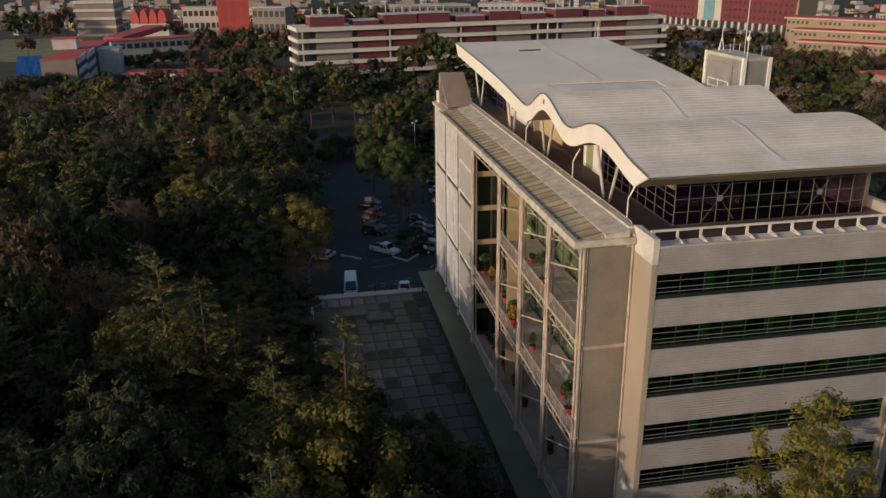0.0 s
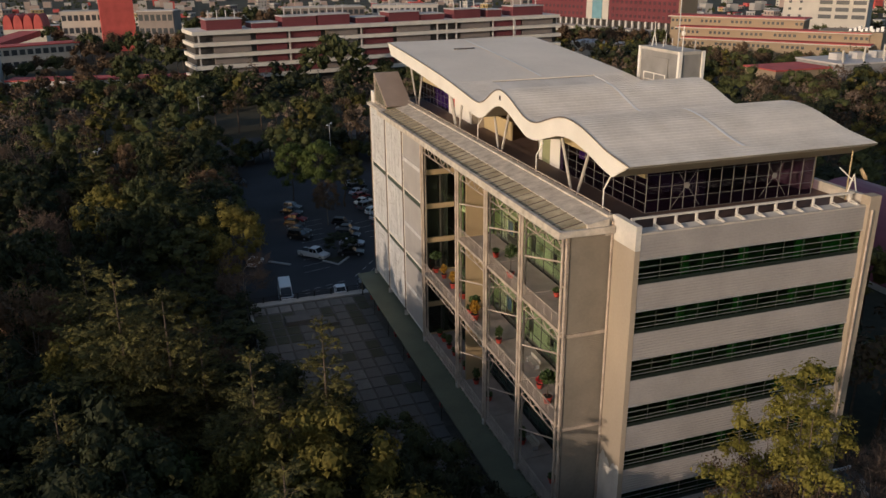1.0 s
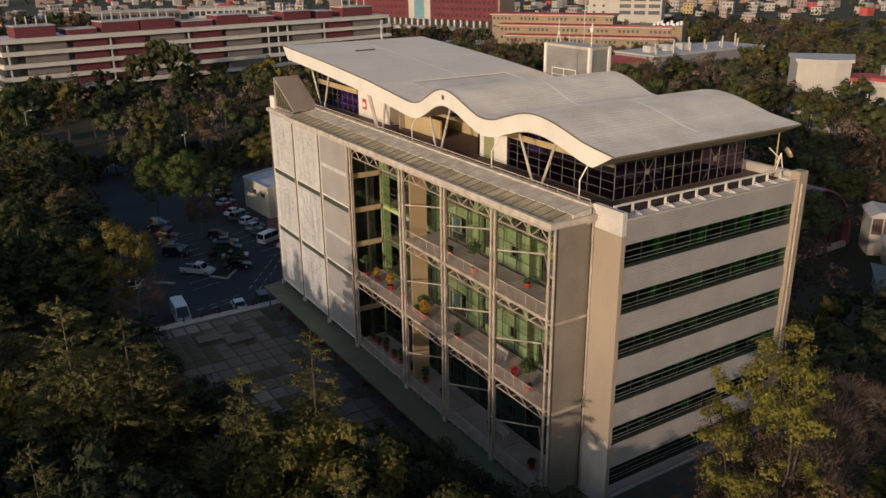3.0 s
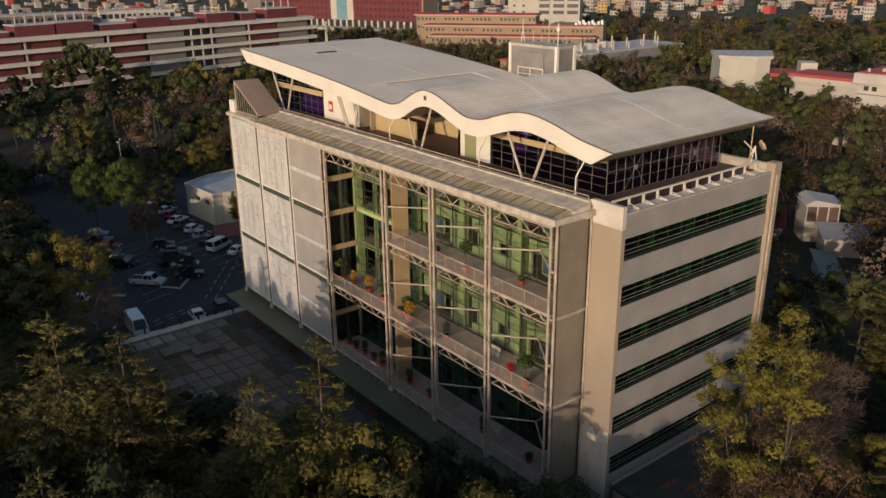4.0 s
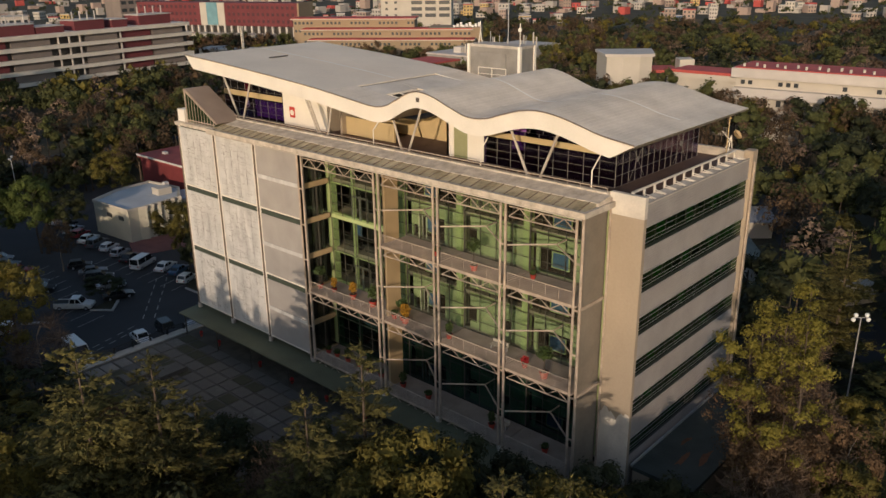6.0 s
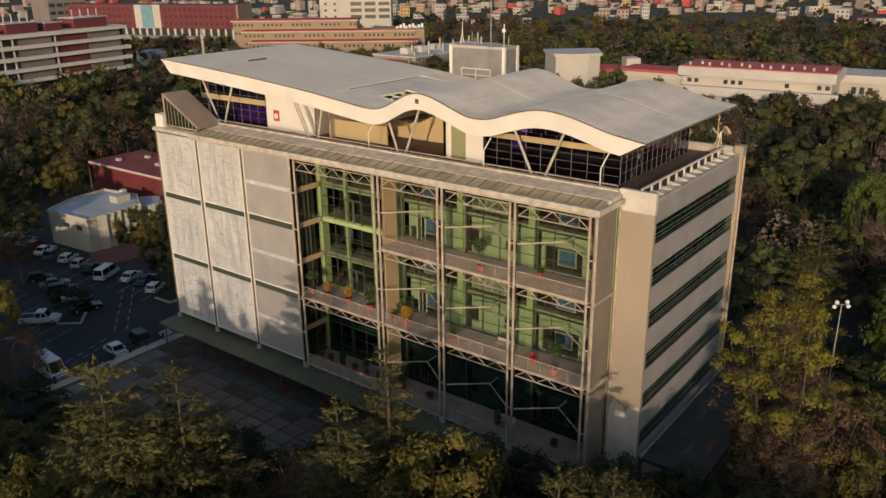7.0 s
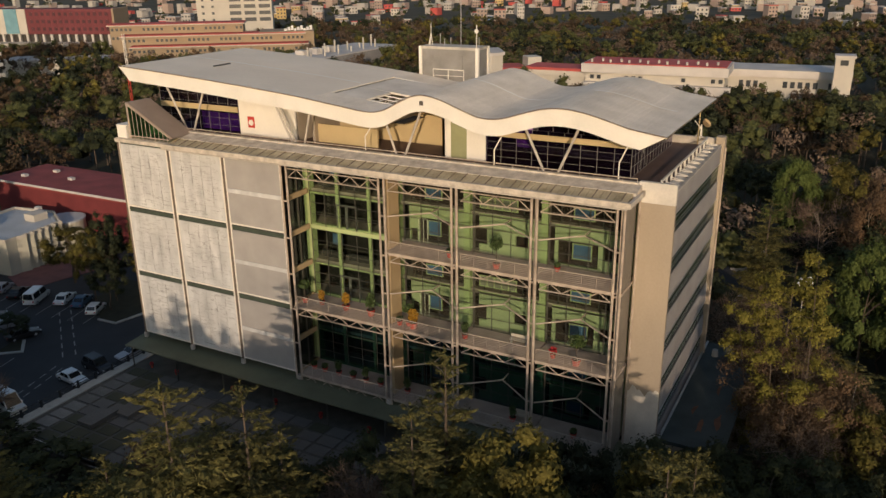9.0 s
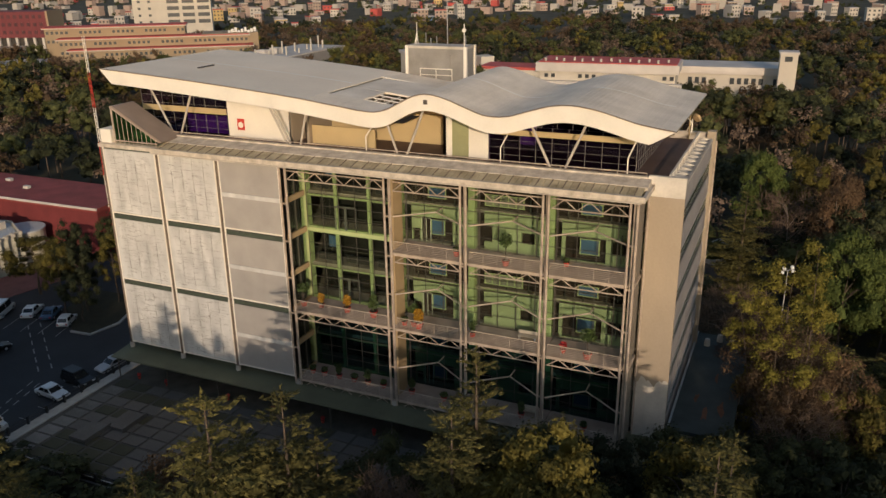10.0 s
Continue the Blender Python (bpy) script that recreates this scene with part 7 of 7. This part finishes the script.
def car(x, y, turn, paint, shape="sedan", label=None):
    """A car at rest; its nose points along +x before it is turned."""
    L, W, H = {"sedan": (4.5, 1.75, 1.45), "suv": (4.6, 1.85, 1.75), "hatch": (3.8, 1.68, 1.5), "pickup": (5.6, 1.95, 1.85), "van": (5.9, 2.05, 2.55), "minibus": (5.0, 1.9, 2.1)}[shape]
    c = thing(shape if shape not in ("sedan", "hatch", "suv") else "car", label or f"{paint} {shape} parked on the asphalt", "van" if shape in ("van", "minibus") else "car", (x, y, 0.06), turn=turn)
    h = L / 2
    belt = {"pickup": 1.05, "van": 1.15, "minibus": 1.05, "suv": 0.98}.get(shape, 0.86)
    bm = bmesh.new()
    prism(bm, [(-h, 0.38), (-h + 0.1, 0.28), (h - 0.15, 0.28), (h, 0.42), (h - 0.02, belt - 0.22), (h - 0.9, belt - 0.03), (-h + 0.25, belt), (-h, belt - 0.12)], -W / 2, W / 2, "y")
    bmesh.ops.bevel(bm, geom=[e for e in bm.edges], offset=0.06, segments=2, affect="EDGES")
    part("body", bm, PAINTS[paint], c)
    cab = {"sedan": (-h + 0.55, -h + 1.25, h - 2.05, h - 1.25), "hatch": (-h + 0.1, -h + 0.5, h - 1.7, h - 0.9), "suv": (-h + 0.1, -h + 0.45, h - 1.95, h - 1.2),
           "pickup": (-0.55, -0.35, 0.85, 1.55), "van": (-h + 0.04, -h + 0.08, h - 1.5, h - 0.6), "minibus": (-h + 0.04, -h + 0.15, h - 1.4, h - 0.7)}[shape]
    inset = 0.16
    bm = bmesh.new()
    a, b, d, e = cab
    lo = [(a, -W / 2 + 0.04), (e, -W / 2 + 0.04), (e, W / 2 - 0.04), (a, W / 2 - 0.04)]
    hi = [(b, -W / 2 + inset), (d, -W / 2 + inset), (d, W / 2 - inset), (b, W / 2 - inset)]
    v0, v1 = [bm.verts.new((p, q, belt - 0.05)) for p, q in lo], [bm.verts.new((p, q, H)) for p, q in hi]
    for i in range(4):
        bm.faces.new((v0[i], v0[(i + 1) % 4], v1[(i + 1) % 4], v1[i]))
    bm.faces.new(v1)
    bmesh.ops.bevel(bm, geom=[q for q in bm.edges], offset=0.05, segments=2, affect="EDGES")
    cabin = part("cabin", bm, PAINTS[paint], c)

    def pane(name, p0, p1, p2, p3, out):
        bm = bmesh.new()
        o = Vector(out) * 0.012
        bm.faces.new([bm.verts.new(Vector(p) + o) for p in (p0, p1, p2, p3)])
        part(name, bm, CARGLASS, cabin)
    zf, zr = belt + 0.06, H - 0.1
    def lerp(u, w, z):
        t = (z - belt + 0.05) / (H - belt + 0.05)
        return u + (w - u) * t
    yl, yh = lerp(-W / 2 + 0.04, -W / 2 + inset, zf), lerp(-W / 2 + 0.04, -W / 2 + inset, zr)
    xe0, xe1 = lerp(e, d, zf), lerp(e, d, zr)
    xa0, xa1 = lerp(a, b, zf), lerp(a, b, zr)
    pane("windscreen", (xe0, yl + 0.12, zf), (xe0, -yl - 0.12, zf), (xe1, -yh - 0.1, zr), (xe1, yh + 0.1, zr), (1, 0, 0.4))
    pane("rear_window", (xa0, -yl - 0.14, zf), (xa0, yl + 0.14, zf), (xa1, yh + 0.12, zr), (xa1, -yh - 0.12, zr), (-1, 0, 0.4))
    if shape != "van":
        m = (xa0 + xe0) / 2
        for s in (1, -1):
            pane("side_window", (xa0 + 0.15, s * yl, zf), (m - 0.05, s * yl, zf), (m - 0.05, s * yh, zr), (xa1 + 0.12, s * yh, zr), (0, s * -1 if yl > 0 else s * -1, 0.15))
            pane("side_window", (m + 0.05, s * yl, zf), (xe0 - 0.15, s * yl, zf), (xe1 - 0.05, s * yh, zr), (m + 0.05, s * yh, zr), (0, s * -1, 0.15))
    else:
        for s in (1, -1):
            pane("side_window", (xe0 - 0.9, s * yl, zf + 0.25), (xe0 - 0.15, s * yl, zf + 0.25), (xe1 - 0.05, s * yh, zr - 0.2), (xe1 - 0.7, s * yh, zr - 0.2), (0, -s, 0.1))
    if shape == "pickup":
        part("load_bed", one(-h + 0.15, -W / 2 + 0.12, belt - 0.02, -0.6, W / 2 - 0.12, belt + 0.015), RUBBER, c)
        for s in (1, -1):
            part("bed_side", one(-h + 0.05, s * (W / 2 - 0.06) - 0.05, belt - 0.05, -0.5, s * (W / 2 - 0.06) + 0.05, belt + 0.1), PAINTS[paint], c)
    for sx in (-h + 0.85, h - 0.85):
        for sy in (-1, 1):
            w = part("wheel", tube(bmesh.new(), (sx, sy * (W / 2 - 0.2), 0.32), (sx, sy * (W / 2 + 0.02), 0.32), 0.32, 14), RUBBER, c)
            part("rim", tube(bmesh.new(), (sx, sy * (W / 2), 0.32), (sx, sy * (W / 2 + 0.035), 0.32), 0.19, 10), PAINTS["silver"], w)
    for sy in (-1, 1):
        part("headlight", one(h - 0.12, sy * (W / 2 - 0.32) - 0.18, belt - 0.36, h + 0.01, sy * (W / 2 - 0.32) + 0.18, belt - 0.2), LAMP_W, c)
        part("rear_light", one(-h - 0.01, sy * (W / 2 - 0.22) - 0.12, belt - 0.32, -h + 0.1, sy * (W / 2 - 0.22) + 0.12, belt - 0.12), LAMP_R, c)
        part("door_mirror", one(e - 0.55, sy * (W / 2 + 0.08) - 0.08, belt, e - 0.4, sy * (W / 2 + 0.08) + 0.08, belt + 0.14), PAINTS[paint], c)
    return c


car(-11.4, 68.2, -94, "white", "van", "white panel van parked on the asphalt by the railing")
car(-3.2, 66.8, -96, "white", "sedan", "white saloon parked nose to the plaza railing")
car(0.5, 66.6, -98, "black", "suv", "black estate parked nose to the plaza railing")
car(-4.1, 85.0, -46, "white", "pickup", "white pickup parked in the middle row")
car(2.2, 83.8, -18, "black", "sedan")
car(5.2, 65.5, 170, "silver", "sedan", "silver saloon behind the canopy corner")
for x, y, t, p, sh in ((11.8, 102.0, 27, "silver", "hatch"), (11.6, 93.6, 27, "white", "minibus"), (13.4, 89.4, 27, "white", "sedan"), (14.0, 86.2, 27, "blue", "sedan"), (12.9, 81.9, 27, "white", "hatch"),
                      (11.7, 98.0, 27, "black", "sedan"), (11.9, 106.2, 27, "white", "hatch"), (11.5, 110.0, 27, "grey", "suv"), (11.6, 113.6, 27, "white", "sedan"),
                      (12.0, 117.7, 27, "red", "hatch"), (12.2, 121.3, 27, "silver", "sedan"), (12.6, 125.0, 27, "black", "suv"), (13.0, 129.0, 27, "white", "sedan")):
    car(x, y, t, p, sh)
for i, (p, sh) in enumerate((("black", "suv"), ("grey", "sedan"), ("black", "hatch"), ("red", "sedan"), ("black", "sedan"), ("grey", "hatch"))):
    car(-4.9 + (0.1, 0.5, 0.2, 1.1, 0.9, 1.6)[i], 95.6 + (0, 3.4, 7.6, 11.0, 15.8, 19.4)[i], -40 + 3 * (i % 3), p, sh)
for i, (p, sh) in enumerate((("silver", "sedan"), ("black", "suv"), ("grey", "sedan"), ("black", "hatch"))):
    car(3.4 + (0, 0.2, 0.9, 0.8)[i], 88.6 + (0, 4.4, 8.0, 12.6)[i], -22 - 4 * (i % 2), p, sh)
car(-14.2, 84.5, 60, "white", "hatch", "small white car under a tree")
for x, y, p in ((-150, 345, "white"), (-146, 336, "silver"), (-157, 362, "blue")):
    car(x, y, 10, p, "sedan", p + " saloon in the yard beside the grey block")
car(-12.5, 139.0, 200, "grey", "sedan")
car(58.4, -3.4, 40, "silver", "sedan", "silver saloon on the road under trees")

# ---- potted plants on the galleries ----
POT = mat("red_clay_pot", (0.42, 0.055, 0.035), 0.7, vary=0.2, scale=3)
SOIL = mat("potting_soil", (0.04, 0.03, 0.02), 0.95)
CROTON = mat("yellow_orange_leaves", (0.42, 0.22, 0.02), 0.6, vary=0.4, scale=3, bump=0, island=0.6, leaf=0.2)
SHRUB = mat("shrub_leaves", (0.06, 0.09, 0.025), 0.6, vary=0.4, scale=3, bump=0, island=0.6, leaf=0.2)
FLOWER = mat("red_flowers", (0.45, 0.03, 0.03), 0.6, vary=0.4, scale=3, bump=0, island=0.6)


def potted(x, y, z, sort="shrub", s=1.0):
    lab = {"shrub": "green shrub in a red pot", "croton": "yellow-orange shrub in a red pot", "palm": "small tufted palm in a red pot", "ball": "clipped round tree on a stem in a red pot", "red": "red flowering shrub in a clay pot", "low": "low green plant in a red pot"}[sort]
    p = thing("potted_plant", lab, "potted plant", (x, y, z), group="potted plants")
    pot = part("pot", tube(tube(bmesh.new(), (0, 0, 0), (0, 0, 0.46 * s), 0.24 * s, 12, 0.33 * s), (0, 0, 0.42 * s), (0, 0, 0.50 * s), 0.36 * s, 12), POT, p)
    part("soil", tube(bmesh.new(), (0, 0, 0.49 * s), (0, 0, 0.51 * s), 0.31 * s, 12), SOIL, pot)
    n, c, spread_, size, m = {"shrub": (260, 1.25, (0.42, 0.42, 0.62), 0.12, SHRUB), "croton": (260, 1.15, (0.42, 0.42, 0.55), 0.12, CROTON), "palm": (240, 2.0, (0.62, 0.62, 0.45), 0.2, SHRUB),
                              "ball": (420, 2.35, (0.62, 0.62, 0.62), 0.11, SHRUB), "red": (220, 0.95, (0.45, 0.45, 0.4), 0.12, FLOWER), "low": (150, 0.75, (0.42, 0.42, 0.25), 0.12, SHRUB)}[sort]
    part("stem", tube(bmesh.new(), (0, 0, 0.45 * s), (0, 0, c * s), 0.045 * s, 6, 0.03), BARK, p)
    d = rng.normal(size=(n, 3))
    d /= np.linalg.norm(d, axis=1)[:, None]
    pts = np.array([0, 0, c * s]) + d * np.array(spread_) * s * rng.uniform(0.4, 1.0, (n, 1))
    f = new("foliage", leaf_mesh("foliage", pts, size * s, m))
    f.parent = p


for x, y, sort, s in ((1.3, 32.9, "palm", 1.0), (1.6, 31.0, "croton", 0.9), (1.6, 28.0, "croton", 1.1), (1.6, 25.0, "shrub", 1.25), (1.0, 21.3, "low", 0.9), (0.9, 19.7, "croton", 1.2), (1.2, 20.4, "palm", 0.9),
                      (1.2, 14.3, "shrub", 0.9), (0.8, 3.3, "palm", 1.15), (1.2, 5.6, "red", 0.8)):
    potted(x, y, 15.7, sort, s)
for x, y, sort, s in ((0.8, 11.0, "ball", 1.0), (1.5, 16.0, "low", 0.9), (2.6, 6.0, "low", 0.8)):
    potted(x, y, 23.4, sort, s)
for y, sort in ((32.6, "low"), (31.2, "low"), (29.4, "shrub"), (27.6, "low"), (26.0, "shrub"), (24.2, "low"), (21.0, "shrub"), (17.5, "low"), (9.5, "shrub"), (3.5, "low")):
    potted(1.6, y, 7.9, sort, 0.95)
for y in (54.5, 50.5, 42.0, 36.0, 30.0, 24.0):
    potted(-1.2, y, 4.03, "red", 0.55)

# benches on the galleries
BENCH = mat("bench_slats", (0.45, 0.40, 0.32), 0.6, vary=0.2)
for x, y, z in ((2.3, 9.3, 15.7), (2.3, 9.0, 7.9)):
    b = thing("bench", "pale slatted bench on the gallery", "bench", (x, y, z), group="gallery benches")
    for k in range(3):
        part("slat", one(-0.25 + 0.18 * k, -0.9, 0.42, -0.12 + 0.18 * k, 0.9, 0.47), BENCH, b)
    for sy in (-0.75, 0.75):
        part("leg", one(-0.22, sy - 0.04, 0.0, 0.24, sy + 0.04, 0.42), GALV, b)
    part("back", one(0.26, -0.9, 0.5, 0.31, 0.9, 0.85), BENCH, b)


# ---- lamps and masts ----
LENS = mat("lamp_lens", (0.75, 0.75, 0.72), 0.3, bump=0)


def street_lamp(x, y, h, arms, turn=0.0, label="grey street lamp with two heads"):
    l = thing("street_lamp", label, "street lamp", (x, y, 0.0), turn=turn, group="street lamps")
    part("pole", tube(bmesh.new(), (0, 0, 0), (0, 0, h), 0.11, 8, 0.06), GALV, l)
    for s in arms:
        part("arm", tube(bmesh.new(), (0, 0, h - 0.1), (s * 1.3, 0, h + 0.25), 0.05), GALV, l)
        head = part("lamp_head", one(s * 1.3 - 0.35, -0.18, h + 0.18, s * 1.3 + 0.35, 0.18, h + 0.36), GALV, l)
        part("lens", one(s * 1.3 - 0.28, -0.13, h + 0.12, s * 1.3 + 0.28, 0.13, h + 0.18), LENS, head)


gl = thing("globe_lamp", "post lamp with four white globes on two arms", "street lamp", (33.7, -12.2, 0.0), group="street lamps", turn=-50)
part("pole", tube(bmesh.new(), (0, 0, 0), (0, 0, 14.4), 0.10, 8, 0.06), GALV, gl)
for s in (-1, 1):
    part("arm", tube(bmesh.new(), (0, 0, 14.4), (s * 0.75, 0, 14.45), 0.04), GALV, gl)
    for dx, dz in ((0.55, 0.24), (0.75, -0.26)):
        bm = bmesh.new()
        bmesh.ops.create_icosphere(bm, subdivisions=2, radius=0.23, matrix=Matrix.Translation((s * dx, 0, 14.45 + dz)))
        part("globe", bm, LENS, gl)
street_lamp(-82.0, 163.0, 13.0, (-1, 1), 20)
street_lamp(-17.6, 181.0, 14.0, (1,), 0, "tall green lamp post among trees")
street_lamp(10.0, 140.0, 12.0, (-1, 1), 60)
street_lamp(-40.0, 130.0, 12.0, (-1, 1), 70)

mastred = thing("radio_mast", "tall thin radio mast in red and white bands", "mast", (38.0, 97.0, 0.0))
for k in range(6):
    z0, z1 = 3.0 + 5.8 * k - (3.0 if k == 0 else 0.0), 8.8 + 5.8 * k
    bm = bmesh.new()
    for a in range(3):
        p = (0.22 * math.cos(2.094 * a), 0.22 * math.sin(2.094 * a))
        q = (0.22 * math.cos(2.094 * (a + 1)), 0.22 * math.sin(2.094 * (a + 1)))
        tube(bm, (*p, z0), (*p, z1), 0.045, 5)
        for j in range(int(z1 - z0)):
            tube(bm, (*p, z0 + j), (*q, z0 + j + 1), 0.03, 4)
    part("mast_section", bm, WHITE if k % 2 else RED, mastred)
